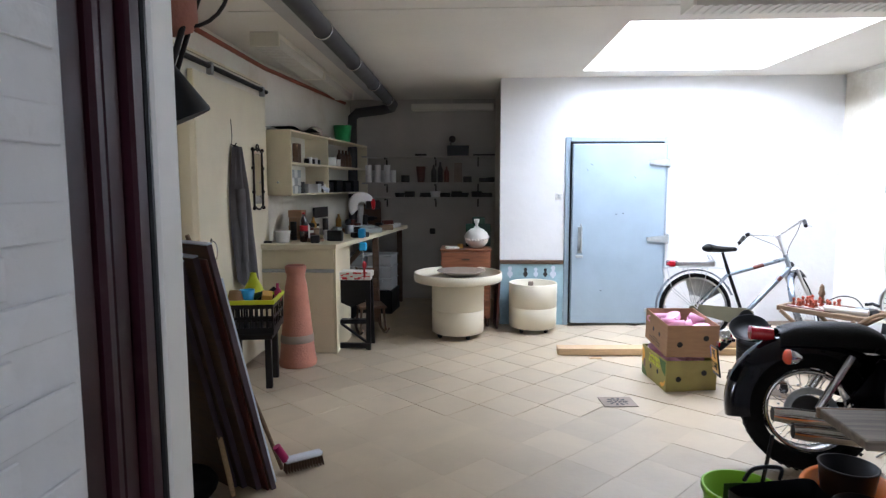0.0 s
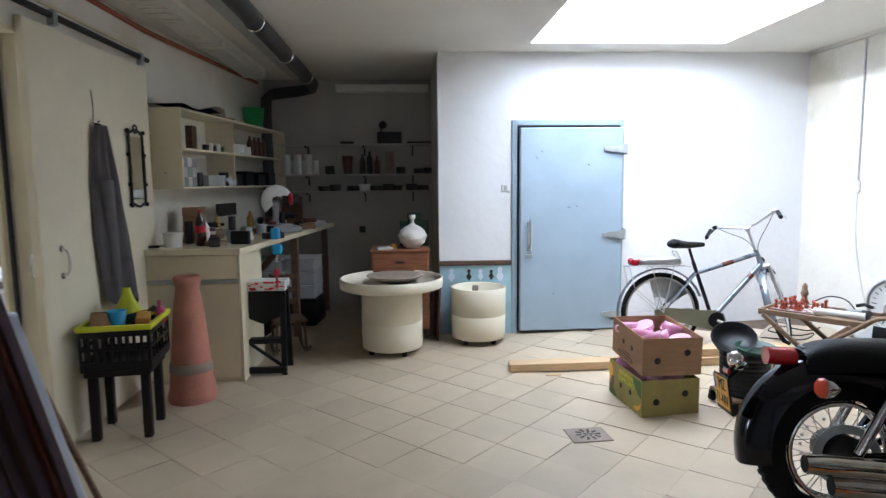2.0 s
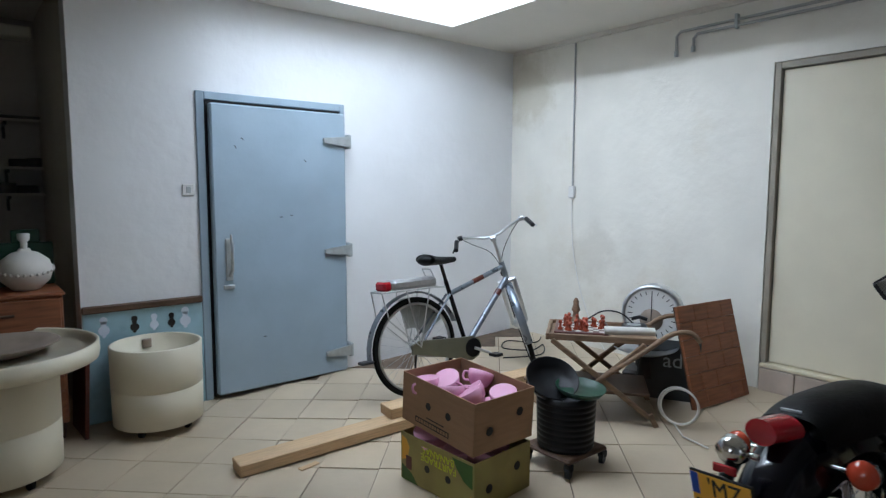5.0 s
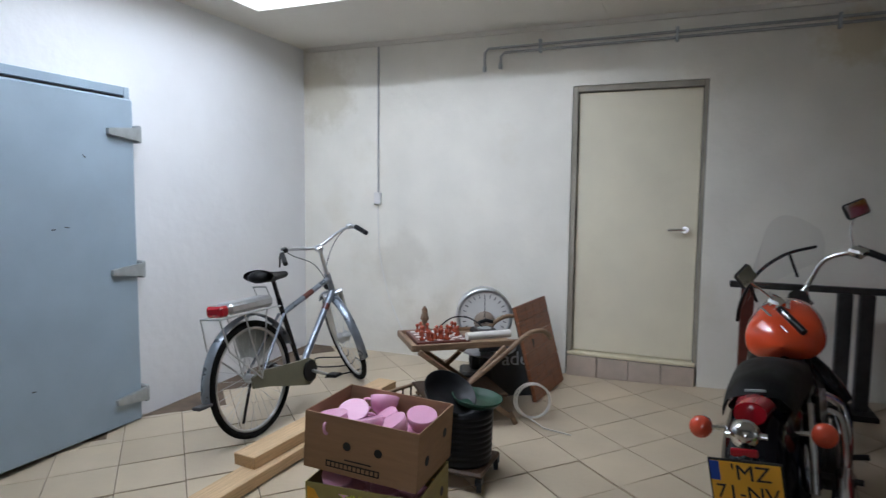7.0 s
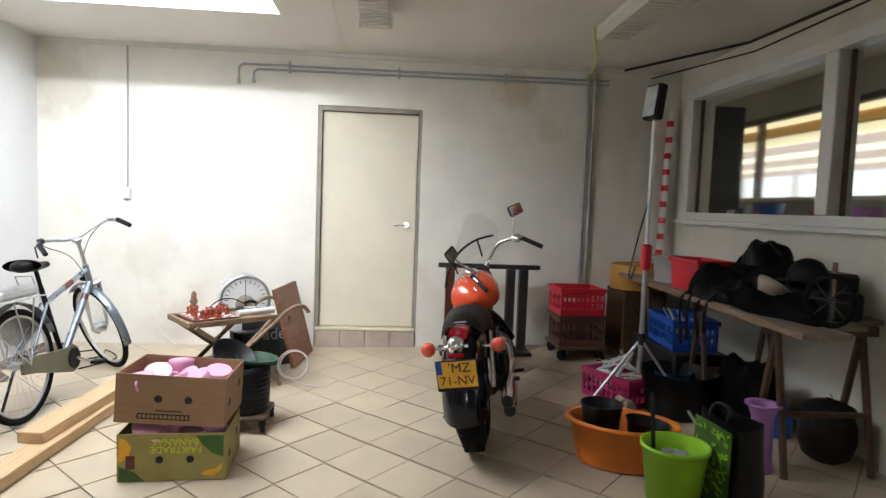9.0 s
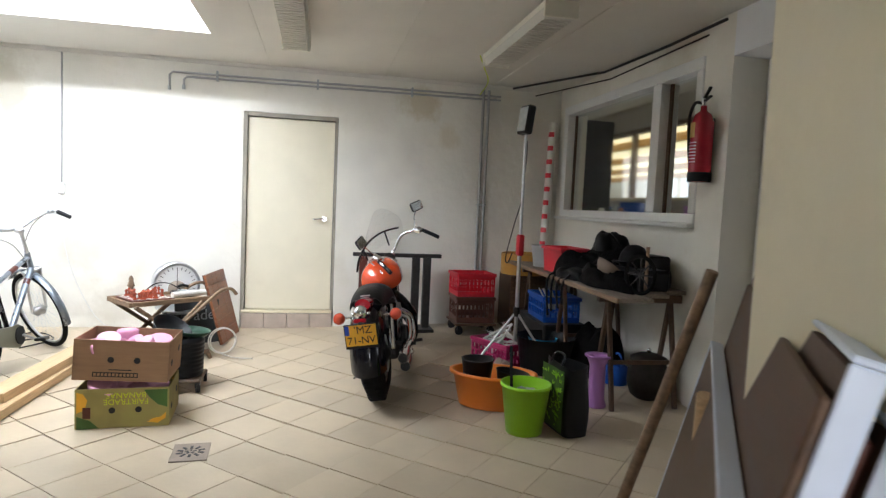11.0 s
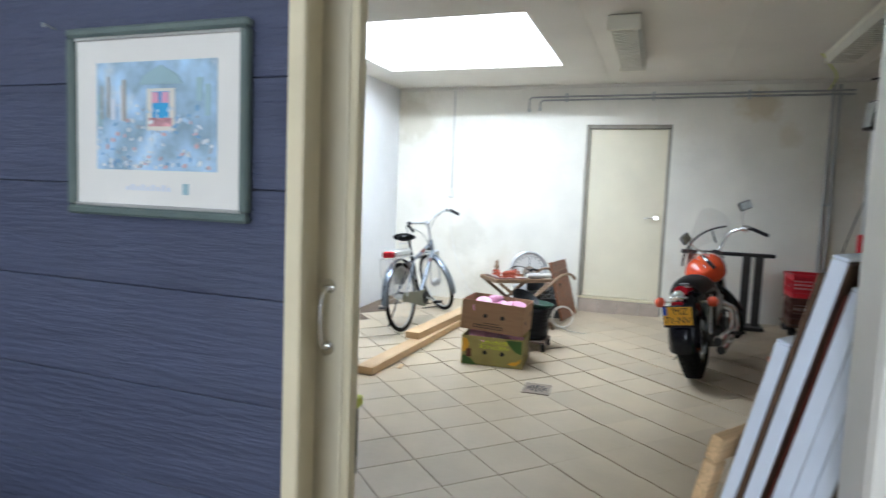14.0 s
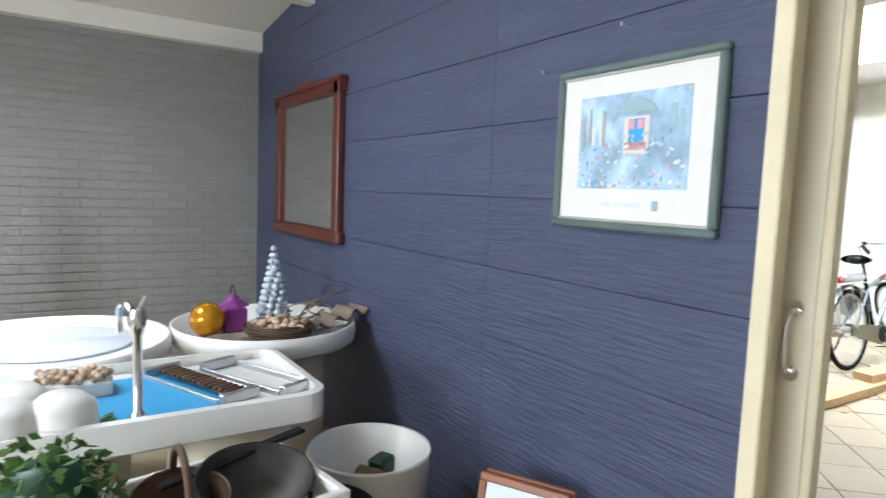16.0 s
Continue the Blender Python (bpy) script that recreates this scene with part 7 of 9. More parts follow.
pm = Geo().lathe([(0.013, 0), (0.014, 0.006), (0.007, 0.014), (0.006, 0.032), (0.011, 0.037), (0.009, 0.046), (0.002, 0.052)], 12).mesh("chess_piece")
pm.materials.append(M["copper"])
for i in range(26):
    ob = new("chess_piece", pm)
    ob.matrix_world = T(-0.16 + random.uniform(-0.14, 0.14), random.uniform(-0.14, 0.14), 0.606) @ Matrix.Diagonal((1.2, 1.2, random.uniform(0.9, 1.5), 1))
    tagged(ob, "copper-red chess piece standing on the board", "chess piece", "chess pieces")
put("brass_figurine", Geo().lathe([(0.035, 0), (0.04, 0.03), (0.025, 0.05), (0.018, 0.09), (0.03, 0.11), (0.022, 0.14), (0.018, 0.15), (0.02, 0.175), (0.008, 0.20), (0.001, 0.205)], 16), "wood_mid", "small turned brown figurine on the trolley", "figurine", T(-0.20, 0.185))
put("white_tube", Geo().tube([(-0.14, 0, 0.03), (0.16, 0, 0.03)], 0.028, 12), "ceramic", "off-white cardboard tube on the trolley", "tube", T(0.12, -0.17, 0.602, 5))
tp = thing("telephone", "old black telephone set on the trolley", "telephone", T(0.18, 0.04))
part("body", Geo().box(-0.08, 0.08, -0.09, 0.09, 0.0, 0.05, 0.016), M["black"], tp)
part("dial", Geo().at(-0.01, -0.02, 0.051, 0, 0, 0).cyl(0.045, 0, 0.01, 20), M["hinge"], tp)
part("handset", Geo().tube([(-0.02, 0.06, 0.08), (0.03, 0.07, 0.095), (0.08, 0.06, 0.08)], 0.014, 8), M["black"], tp)
put("black_cable", Geo().tube([(-0.12, 0.1, 0.10), (-0.02, 0.12, 0.16), (0.10, 0.10, 0.15), (0.20, 0.02, 0.06)], 0.005, 6, smooth_pts=5), "black", "black cable arched over the trolley", "cable", T(0.0, 0.0, 0.54))
# scales with a dial
sc = thing("shop_scales", "old shop scales with a round white dial in a metal rim", "scales", pose(4.72, 5.56, floor_z(4.72, 5.56), 0, 0, 22) @ Matrix.Scale(0.88, 4))
part("base", Geo().box(-0.16, 0.12, -0.20, 0.20, 0.0, 0.16, 0.02), M["steel_dark"], sc)
part("column", Geo().box(-0.05, 0.09, -0.12, 0.12, 0.16, 0.45, 0.02), M["steel_dark"], sc)
part("dial_drum", Geo().at(-0.02, 0, 0.62, 0, -90, 0).lathe([(0.20, -0.11), (0.235, -0.10), (0.24, 0.04), (0.235, 0.055), (0.215, 0.06), (0.21, 0.045)], 44), M["alu"], sc, "silver drum rim")
part("dial_face", Geo().at(-0.066, 0, 0.62, 0, -90, 0).cyl(0.208, 0, 0.003, 44), M["plastic_white"], sc, "white dial face")
for i in range(24):
    a = radians(15 * i)
    part("dial_mark", Geo().at(-0.0702, 0.175 * math.cos(a), 0.62 + 0.175 * math.sin(a), math.degrees(a), 0, 0).box(-0.001, 0.001, -0.016 - 0.012 * (i % 6 == 0), 0.014, -0.003, 0.003), M["ink"], sc)
part("dial_centre", Geo().at(-0.0695, 0, 0.575, 0, -90, 0).lathe([(0.09, 0), (0.09, 0.004), (0.001, 0.004)], 30), M["hessian"], sc, "brass-brown centre plate")
part("pointer", Geo().box(-0.0765, -0.075, -0.003, 0.003, 0.56, 0.79), M["ink"], sc)
part("pan", Geo().at(-0.28, 0.0, 0.36, 0, -4, 0).lathe([(0.02, 0), (0.15, 0.01), (0.24, 0.05), (0.245, 0.055), (0.15, 0.02), (0.02, 0.008)], 36), M["alu"], sc, "wide shallow metal pan")
part("pan_stand", Geo().at(-0.28, 0, 0.16).cyl(0.06, 0, 0.20, 18, 0.03), M["steel_dark"], sc)
part("pan_arm", Geo().box(-0.30, -0.10, -0.05, 0.05, 0.10, 0.158, 0.01), M["steel_dark"], sc)
# leaning parquet panel, slate sign, wire basket, cable ring
pw = thing("parquet_panel", "square red-brown wooden parquet panel leaning on the scales", "panel", pose(4.79, 5.06, floor_z(4.79, 5.06) - 0.012, 0, 0, -7) @ pose(0, 0, 0, -15, 0, 0))
random.seed(8)
for i in range(6):
    x = -0.30
    while x < 0.295:
        w = min(random.uniform(0.12, 0.26), 0.30 - x)
        part("slat", Geo().box(x + 0.001, x + w - 0.001, -0.011, 0.011, 0.02 + i * 0.112, 0.02 + (i + 1) * 0.112 - 0.002, 0.002), M["wood"], pw)
        x += w
part("backing", Geo().box(-0.30, 0.30, 0.0112, 0.018, 0.02, 0.69), M["wood_dark"], pw)
sg = thing("slate_sign", "dark slate sign with white chalk letters leaning by the trolley", "sign", pose(4.56, 5.33, floor_z(4.5, 5.3) + 0.22, 0, 0, -62) @ pose(0, 0, 0, -8, 0, 0))
part("board", Geo().box(-0.20, 0.20, -0.008, 0.008, -0.2, 0.20, 0.003), M["slate"], sg)
writing("lettering", "ade", 0.14, M["hinge"], sg, pose(0.06, -0.0095, 0.06, 90, 0, 0), "pale letters")
put("cable_ring", Geo().torus((0, 0, 0.13), 0.11, 0.007, "x", 30, 6).torus((0.01, 0.01, 0.13), 0.115, 0.006, "x", 30, 6).tube([(0, 0.03, 0.02), (-0.15, -0.05, 0.008), (-0.25, -0.2, 0.008)], 0.005, 5), "ceramic", "coil of off-white cable standing on the tiles", "cable", pose(4.22, 5.05, floor_z(4.22, 5.05), 0, 0, 20))
wr = thing("wire_rack", "small brown wooden rack on the floor by the bicycle", "rack", pose(4.08, 5.86, floor_z(4.08, 5.86) + 0.011, 0, 0, -20))
for y in (-0.12, 0.12):
    part("rail", Geo().box(-0.22, 0.22, y - 0.012, y + 0.012, 0.10, 0.12, 0.004), M["wood_mid"], wr)
for i in range(6):
    for y in (-0.12, 0.12):
        part("spindle", Geo().at(-0.20 + i * 0.08, y, 0).cyl(0.007, 0.0, 0.10, 8), M["wood_dark"], wr)
part("floor_board", Geo().box(-0.22, 0.22, -0.13, 0.13, -0.01, 0.0, 0.003), M["wood_mid"], wr)
put("pine_block", block(0.22, 0.10, 0.09), "timber", "pale pine block on the floor by the trolley", "block", pose(4.35, 5.85, floor_z(4.35, 5.85), 0, 0, 30))
put("floor_cables", Geo().tube([(5.15, 7.0, 0.105), (4.95, 6.9, 0.105), (4.8, 7.1, 0.105), (4.6, 6.95, 0.10), (4.75, 6.75, 0.10), (4.95, 6.8, 0.105), (4.7, 6.6, 0.10), (4.4, 6.75, 0.09)], 0.006, 6, smooth_pts=5), "black", "tangled black cables on the floor by the bicycle", "cable", None)
# stack of nursery pots on a dolly
dy = thing("plant_dolly", "black round plant dolly on castors", "dolly", pose(3.36, 5.22, floor_z(3.36, 5.22)))
part("plate", Geo().box(-0.16, 0.16, -0.16, 0.16, 0.075, 0.10, 0.01), M["wood_dark"], dy)
for x in (-0.14, 0.14):
    for y in (-0.14, 0.14):
        part("castor", Geo().at(x, y, 0.032, 90, 0, 20).cyl(0.032, -0.012, 0.012, 16).at(x, y, 0).box(-0.02, 0.02, -0.016, 0.016, 0.04, 0.074), M["black"], dy)
pp = [(0.12, 0), (0.145, 0.0)]
for i in range(9):
    pp += [(0.152 + 0.008 * i / 9, 0.012 + i * 0.03), (0.152 + 0.008 * i / 9, 0.030 + i * 0.03), (0.147, 0.034 + i * 0.03)]
pp += [(0.15, 0.29), (0.13, 0.20), (0.02, 0.20)]
put("nursery_pot", Geo().lathe(pp, 36), "black", "stack of black ribbed plastic pots on the dolly", "pot", pose(3.36, 5.22, floor_z(3.36, 5.22) + 0.101))
put("green_saucer", Geo().lathe([(0.02, 0), (0.11, 0.005), (0.13, 0.04), (0.135, 0.04), (0.115, 0.012), (0.02, 0.012)], 30), "green_dark", "dark green plant saucer on the pot stack", "saucer", pose(3.40, 5.16, floor_z(3.36, 5.22) + 0.39, 6, 0, 0))
put("black_saucer", Geo().lathe([(0.02, 0), (0.12, 0.005), (0.14, 0.06), (0.145, 0.06), (0.125, 0.012), (0.02, 0.012)], 30), "black", "black bowl tipped on the pot stack", "bowl", pose(3.32, 5.30, floor_z(3.36, 5.22) + 0.42, 30, -18, 0))
# east wall fittings
wp = thing("wall_pipes", "two thin painted pipes with elbows along the top of the wall", "pipe")
for y0, z1, dz in ((5.755, 2.70, 0.0), (5.62, 2.66, 0.03)):
    part("pipe", Geo().tube([(5.225, y0, 2.545 + dz * 0.5), (5.225, y0, z1 - 0.03), (5.225, y0 - 0.03, z1), (5.225, 2.3, z1 + 0.02)], 0.011, 8), M["pvc"], wp)
    part("cap", Geo().at(5.225, y0, 2.53 + dz * 0.5).cyl(0.016, -0.01, 0.03, 10), M["hinge"], wp)
for y in (5.3, 4.3, 3.3):
    part("clip", Geo().box(5.205, 5.249, y - 0.01, y + 0.01, 2.64, 2.74, 0.003), M["hinge"], wp)
cd = thing("conduit", "white electric conduit running down to a wall socket", "conduit")
part("tube", Geo().tube([(5.238, 6.735, 1.54), (5.238, 6.735, 2.80)], 0.008, 8), M["pvc"], cd)
part("socket", Geo().box(5.215, 5.249, 6.70, 6.77, 1.43, 1.54, 0.010), M["plastic_white"], cd, "white surface socket")
part("lead", Geo().tube([(5.235, 6.735, 1.43), (5.24, 6.72, 1.0), (5.24, 6.62, 0.6), (5.235, 6.45, 0.25), (5.2, 6.3, 0.11)], 0.004, 6, smooth_pts=5), M["plastic_white"], cd)
vp = thing("riser_pipes", "two painted pipes rising in the corner by the window wall", "pipe")
for y in (2.44, 2.50):
    part("pipe", Geo().tube([(5.222, y, 0.17), (5.222, y, 2.78)], 0.016, 8), M["pvc"], vp)
part("clip", Geo().box(5.205, 5.249, 2.42, 2.52, 1.50, 1.52, 0.003), M["hinge"], vp)
put("ceiling_cable", Geo().tube([(5.1, 2.2, 2.80), (4.0, 1.66, 2.80), (3.0, 1.64, 2.79), (2.3, 1.63, 2.80)], 0.012, 8).tube([(5.2, 1.9, 2.76), (4.0, 1.60, 2.74), (2.5, 1.62, 2.75)], 0.007, 6), "steel_dark", "dark cables along the ceiling edge", "cable", None)
put("yellow_cable", Geo().tube([(3.9, 2.9, 2.81), (4.3, 2.75, 2.80), (4.7, 2.6, 2.76), (5.2, 2.55, 2.72)], 0.007, 6, smooth_pts=4), "yellow", "yellow cable from the ceiling light", "cable", None)

# black steel table behind the motorcycle
kt = thing("steel_trestle", "dark steel workstand with two posts and crossbar by the wall", "stand", pose(4.98, 3.42, floor_z(4.98, 3.42)))
part("crossbar", Geo().box(-0.03, 0.03, -0.47, 0.47, 0.79, 0.83, 0.006), M["steel_dark"], kt)
for y in (-0.32, -0.20, 0.36):
    part("post", Geo().box(-0.035, 0.035, y - 0.04, y + 0.04, 0.04, 0.789, 0.006), M["mahogany"] if y > 0 else M["steel_dark"], kt)
part("foot", Geo().box(-0.14, 0.14, -0.40, -0.12, 0.0, 0.04, 0.008), M["steel_dark"], kt)
part("foot", Geo().box(-0.14, 0.14, 0.28, 0.44, 0.0, 0.04, 0.008), M["steel_dark"], kt)
# crates on a dolly
DZ = floor_z(4.9, 2.62)
dc = thing("furniture_dolly", "flat dark dolly on black castors", "dolly", pose(4.86, 2.62, DZ))
part("plate", Geo().box(-0.23, 0.23, -0.22, 0.22, 0.10, 0.125, 0.006), M["wood_dark"], dc)
for x in (-0.18, 0.18):
    for y in (-0.17, 0.17):
        part("castor", Geo().at(x, y, 0.045, 90, 0, 30).cyl(0.045, -0.015, 0.015, 18).at(x, y, 0).box(-0.02, 0.02, -0.02, 0.02, 0.05, 0.099), M["black"], dc)
crate("bottle_crate", "brown plastic bottle crate on a dolly", pose(4.86, 2.62, DZ + 0.126, 0, 0, 90), 0.40, 0.38, 0.26, M["brown_crate"], M["brown_crate"])
crate("bottle_crate", "red plastic bottle crate on a brown one", pose(4.85, 2.63, DZ + 0.40, 0, 0, 93), 0.40, 0.36, 0.23, M["red"], M["red"])
dk = thing("ochre_drum", "round ochre drum standing by the wall", "drum", pose(4.98, 2.02, floor_z(4.98, 2.02)))
part("body", Geo().lathe([(0.24, 0.60), (0.245, 0.61), (0.245, 0.82), (0.23, 0.83), (0.22, 0.80), (0.02, 0.80)], 36), M["ochre"], dk)
part("stand", Geo().box(-0.22, 0.22, -0.2, 0.2, 0.0, 0.60, 0.01), M["wood_dark"], dk)
# trestle table
TZ = 0.93
tt = thing("trestle_table", "long worn plank tabletop on folding trestles", "table", pose(2.19, 2.34, 0.0, 0, 0, -2.5))
for i in range(3):
    part("plank", Geo().box((0.44, 0.24, 0.0)[i], 2.78, -0.74 + i * 0.246, -0.74 + (i + 1) * 0.246 - 0.003, TZ - 0.03, TZ, 0.004), M["wood_grey"], tt)
part("front_edge", Geo().box(-0.003, 2.78, -0.002, 0.012, TZ - 0.034, TZ - 0.001, 0.003), M["wood_mid"], tt)
for x in (0.45, 1.35, 2.35):
    part("trestle_beam", Geo().box(x - 0.03, x + 0.03, -0.70, -0.06, TZ - 0.09, TZ - 0.031, 0.004), M["wood_dark"], tt)
    for dx in (-0.16, 0.16):
        for y in (-0.62, -0.14):
            part("trestle_leg", Geo().bar((x, y, TZ - 0.06), (x + dx, y, floor_z(2.14 + x + dx, 2.2 + y * 0.9)), 0.03, 0.035, 0.004), M["wood_dark"], tt)
    part("trestle_rail", Geo().bar((x - 0.10, -0.62, 0.42), (x - 0.10, -0.14, 0.42), 0.02, 0.03), M["wood_dark"], tt)
W = lambda x, y, z=TZ + 0.001, r=0: tt.matrix_world @ pose(x, y, z, 0, 0, r)
rb = thing("red_box", "red plastic storage bin with pale things in it", "bin", W(1.55, -0.20, TZ + 0.001, 6))
part("shell", Geo().prism([(-0.17, -0.12), (0.17, -0.12), (0.17, 0.12), (-0.17, 0.12)], 0.0, 0.006).add([(a * s, b * s * 0.95, z) for z, s in ((0.0, 0.9), (0.22, 1.0), (0.22, 0.96), (0.01, 0.86)) for a, b in ((-0.19, -0.13), (0.19, -0.13), (0.19, 0.13), (-0.19, 0.13))], [(k * 4 + i, k * 4 + (i + 1) % 4, (k + 1) * 4 + (i + 1) % 4, (k + 1) * 4 + i) for k in range(3) for i in range(4)]), M["red"], rb)
part("rim", Geo().box(-0.205, 0.205, -0.14, -0.12, 0.20, 0.228, 0.005).box(-0.205, 0.205, 0.12, 0.14, 0.20, 0.228, 0.005).box(-0.205, -0.185, -0.12, 0.12, 0.20, 0.228, 0.005).box(0.185, 0.205, -0.12, 0.12, 0.20, 0.228, 0.005), M["red"], rb)
put("white_bin", Geo().lathe([(0.14, 0), (0.165, 0.20), (0.17, 0.205), (0.16, 0.20), (0.135, 0.01)], 30), "pvc", "pale grey round bin on the trestle table", "bin", W(2.05, -0.22))
random.seed(14)
def lump(w, d, h, seed):
    rnd = random.Random(seed)
    ph = [rnd.uniform(0, 6.28) for _ in range(8)]
    def fn(u, v):
        a, e = 2 * math.pi * u, v * math.pi / 2
        fold = abs(math.sin(4 * a + ph[4] + 2.2 * v)) ** 0.6 * 0.10 + abs(math.sin(7 * a + ph[5] - 4 * v)) ** 0.5 * 0.07
        k = 0.92 + 0.14 * math.sin(3 * a + ph[0]) + 0.10 * math.sin(5 * a + ph[1] + 3 * v) + fold
        c = math.cos(e) ** 0.55
        sag = 1 + 0.22 * math.sin(2 * a + ph[3]) * c + 0.10 * math.sin(5 * a + ph[6]) * c - fold
        return (w / 2 * math.cos(a) * c * k, d / 2 * math.sin(a) * c * k, h * math.sin(e) ** 0.8 * sag)
    return Geo().sheet(fn, 44, 16, True)
put("black_holdall", lump(0.60, 0.40, 0.30, 1), "cloth_dark", "slumped black canvas holdall on the trestle table", "bag", W(1.02, -0.42))
put("black_rucksack", lump(0.40, 0.32, 0.22, 2), "cloth_dark", "black rucksack on the trestle table", "bag", W(1.18, -0.22, TZ + 0.001, 30))
put("dark_bag_flap", lump(0.30, 0.26, 0.16, 3), "leather", "black leather bag flap on the holdall", "bag", W(1.06, -0.40, TZ + 0.24))
put("black_box", block(0.26, 0.20, 0.24, 0.02), "black", "black plastic box on the trestle table", "box", W(0.66, -0.56))
put("black_helmet", Geo().lathe([(0.085, 0.0), (0.108, 0.01), (0.112, 0.05), (0.10, 0.10), (0.07, 0.145), (0.03, 0.165), (0.001, 0.168)], 28).box(-0.07, 0.07, 0.085, 0.15, 0.03, 0.042, 0.005), "leather", "round black helmet on the trestle table", "helmet", W(0.62, -0.40, TZ + 0.153))
put("black_case", block(0.5, 0.28, 0.15, 0.02), "black", "long black case on the trestle table", "case", W(0.60, -0.42))
put("bowl", Geo().lathe([(0.02, 0), (0.06, 0.0), (0.095, 0.05), (0.10, 0.075), (0.095, 0.075), (0.085, 0.05), (0.02, 0.012)], 26), "hessian", "pale wooden bowl among dark straps", "bowl", W(0.60, -0.16, TZ + 0.10, 0) @ pose(0, 0, 0, 35, 0, 0))
put("strap_heap", lump(0.7, 0.24, 0.13, 5), "cloth_dark", "heap of dark straps and tools on the trestle table", "straps", W(0.62, -0.18))
for i, (x, y, z, w, d, h) in enumerate(((0.80, -0.30, 0.0, 0.26, 0.20, 0.20), (1.30, -0.40, 0.0, 0.24, 0.22, 0.26), (0.92, -0.22, 0.0, 0.22, 0.16, 0.15), (0.44, -0.30, 0.0, 0.26, 0.16, 0.12), (0.62, -0.58, 0.0, 0.24, 0.20, 0.18), (1.20, -0.14, 0.0, 0.20, 0.12, 0.10))):
    put("black_pouch", lump(w, d, h, 20 + i), "cloth_dark" if i % 2 else "leather", "small crumpled black bag on the trestle table", "bag", W(x, y, TZ + 0.001 + z, 40 * i), "black bags on the table")
put("dark_harness", lump(0.4, 0.2, 0.10, 6), "leather", "dark leather harness on the trestle table", "harness", W(1.10, -0.10))
for i in range(4):
    put("strap", Geo().tube([(0, 0, 0.06), (0.02 * (-1) ** i, 0.12, 0.03), (0.01, 0.18, -0.06), (0.02 * (-1) ** i, 0.17, -0.20 - 0.05 * i)], 0.010, 6, smooth_pts=4), "leather", "black strap hanging over the table edge", "strap", W(0.95 + 0.12 * i, -0.15))
wl = thing("spoked_wheel_toy", "small black spoked wheel standing on the trestle table", "wheel", W(0.16, -0.22, TZ + 0.14, 20))
part("tyre", Geo().torus((0, 0, 0), 0.125, 0.014, "y", 36, 8), M["rubber"], wl)
for i in range(8):
    a = radians(45 * i)
    part("spoke", Geo().tube([(0, 0, 0), (0.115 * math.cos(a), 0, 0.115 * math.sin(a))], 0.005, 5), M["steel_dark"], wl)
put("wooden_peg", Geo().tube([(0, 0, 0), (0.0, 0.0, 0.32)], 0.013, 8), "wood_mid", "brown wooden handle standing on the table", "handle", W(0.34, -0.36))
# below and before the table
def bucket(name, label, cat, mt, m, r0, r1, h, handle=True):
    b = thing(name, label, cat, m)
    part("shell", Geo().lathe([(r0 * 0.3, 0.004), (r0, 0), (r1, h - 0.02), (r1 + 0.008, h - 0.02), (r1 + 0.008, h), (r1 - 0.004, h), (r0 - 0.004, 0.008), (0.01, 0.008)], 36), M[mt], b)
    return b
gb = bucket("bucket", "lime green plastic bucket with a stick and rags in it", "bucket", "lime", pose(2.24, 2.92, floor_z(2.24, 2.92)), 0.115, 0.155, 0.32)
put("bucket_stick", Geo().box(-0.012, 0.012, -0.004, 0.004, 0, 0.52, 0.003), "black", "dark flat stick standing in the green bucket", "stick", pose(2.30, 2.98, floor_z(2.24, 2.92) + 0.01, 4, 8, 30))
put("rag", lump(0.16, 0.14, 0.07, 9), "hinge", "grey rag in the green bucket", "rag", pose(2.24, 2.92, floor_z(2.24, 2.92) + 0.22))
ot = thing("wash_tub", "oval orange plastic tub holding black pots", "tub", pose(2.74, 2.99, floor_z(2.74, 2.99), 0, 0, 66))
def oval(s, z):
    return lambda a: (0.30 * s * math.cos(a), 0.20 * s * math.sin(a), z)
rings = [(0.80, 0.0), (0.96, 0.22), (1.06, 0.225), (1.06, 0.245), (0.95, 0.245), (0.78, 0.012)]
part("shell", Geo().sheet(lambda u, v: oval(rings[round(v * 5)][0], rings[round(v * 5)][1])(2 * math.pi * u), 40, 5, True).prism([(0.30 * 0.79 * math.cos(2 * math.pi * i / 40), 0.20 * 0.79 * math.sin(2 * math.pi * i / 40)) for i in range(40)], 0.002, 0.010), M["orange"], ot)
put("black_pot", Geo().lathe([(0.09, 0), (0.115, 0.19), (0.12, 0.20), (0.11, 0.20), (0.085, 0.01), (0.01, 0.01)], 30), "black", "black pot in the orange tub", "pot", pose(2.77, 3.10, floor_z(2.74, 2.99) + 0.13))
put("black_pan", Geo().lathe([(0.09, 0), (0.12, 0.12), (0.125, 0.12), (0.115, 0.115), (0.085, 0.01), (0.01, 0.01)], 30), "black", "black pan in the orange tub", "pan", pose(2.70, 2.87, floor_z(2.74, 2.99) + 0.13, 8, 0, 0))
bg = thing("shopping_bag", "tall black shopping bag with a green leafy print", "bag", pose(2.23, 2.64, floor_z(2.23, 2.64), 0, 0, 6))
part("shell", Geo().sheet(lambda u, v: ((0.175 + 0.02 * math.sin(9 * u)) * (1 if True else 0) * math.copysign(abs(math.cos(2 * math.pi * u)) ** 0.5, math.cos(2 * math.pi * u)), (0.085 + 0.015 * math.sin(5 * v)) * math.copysign(abs(math.sin(2 * math.pi * u)) ** 0.5, math.sin(2 * math.pi * u)), 0.44 * v + 0.015 * math.sin(12 * u) * v), 32, 8, True), M["black"], bg)
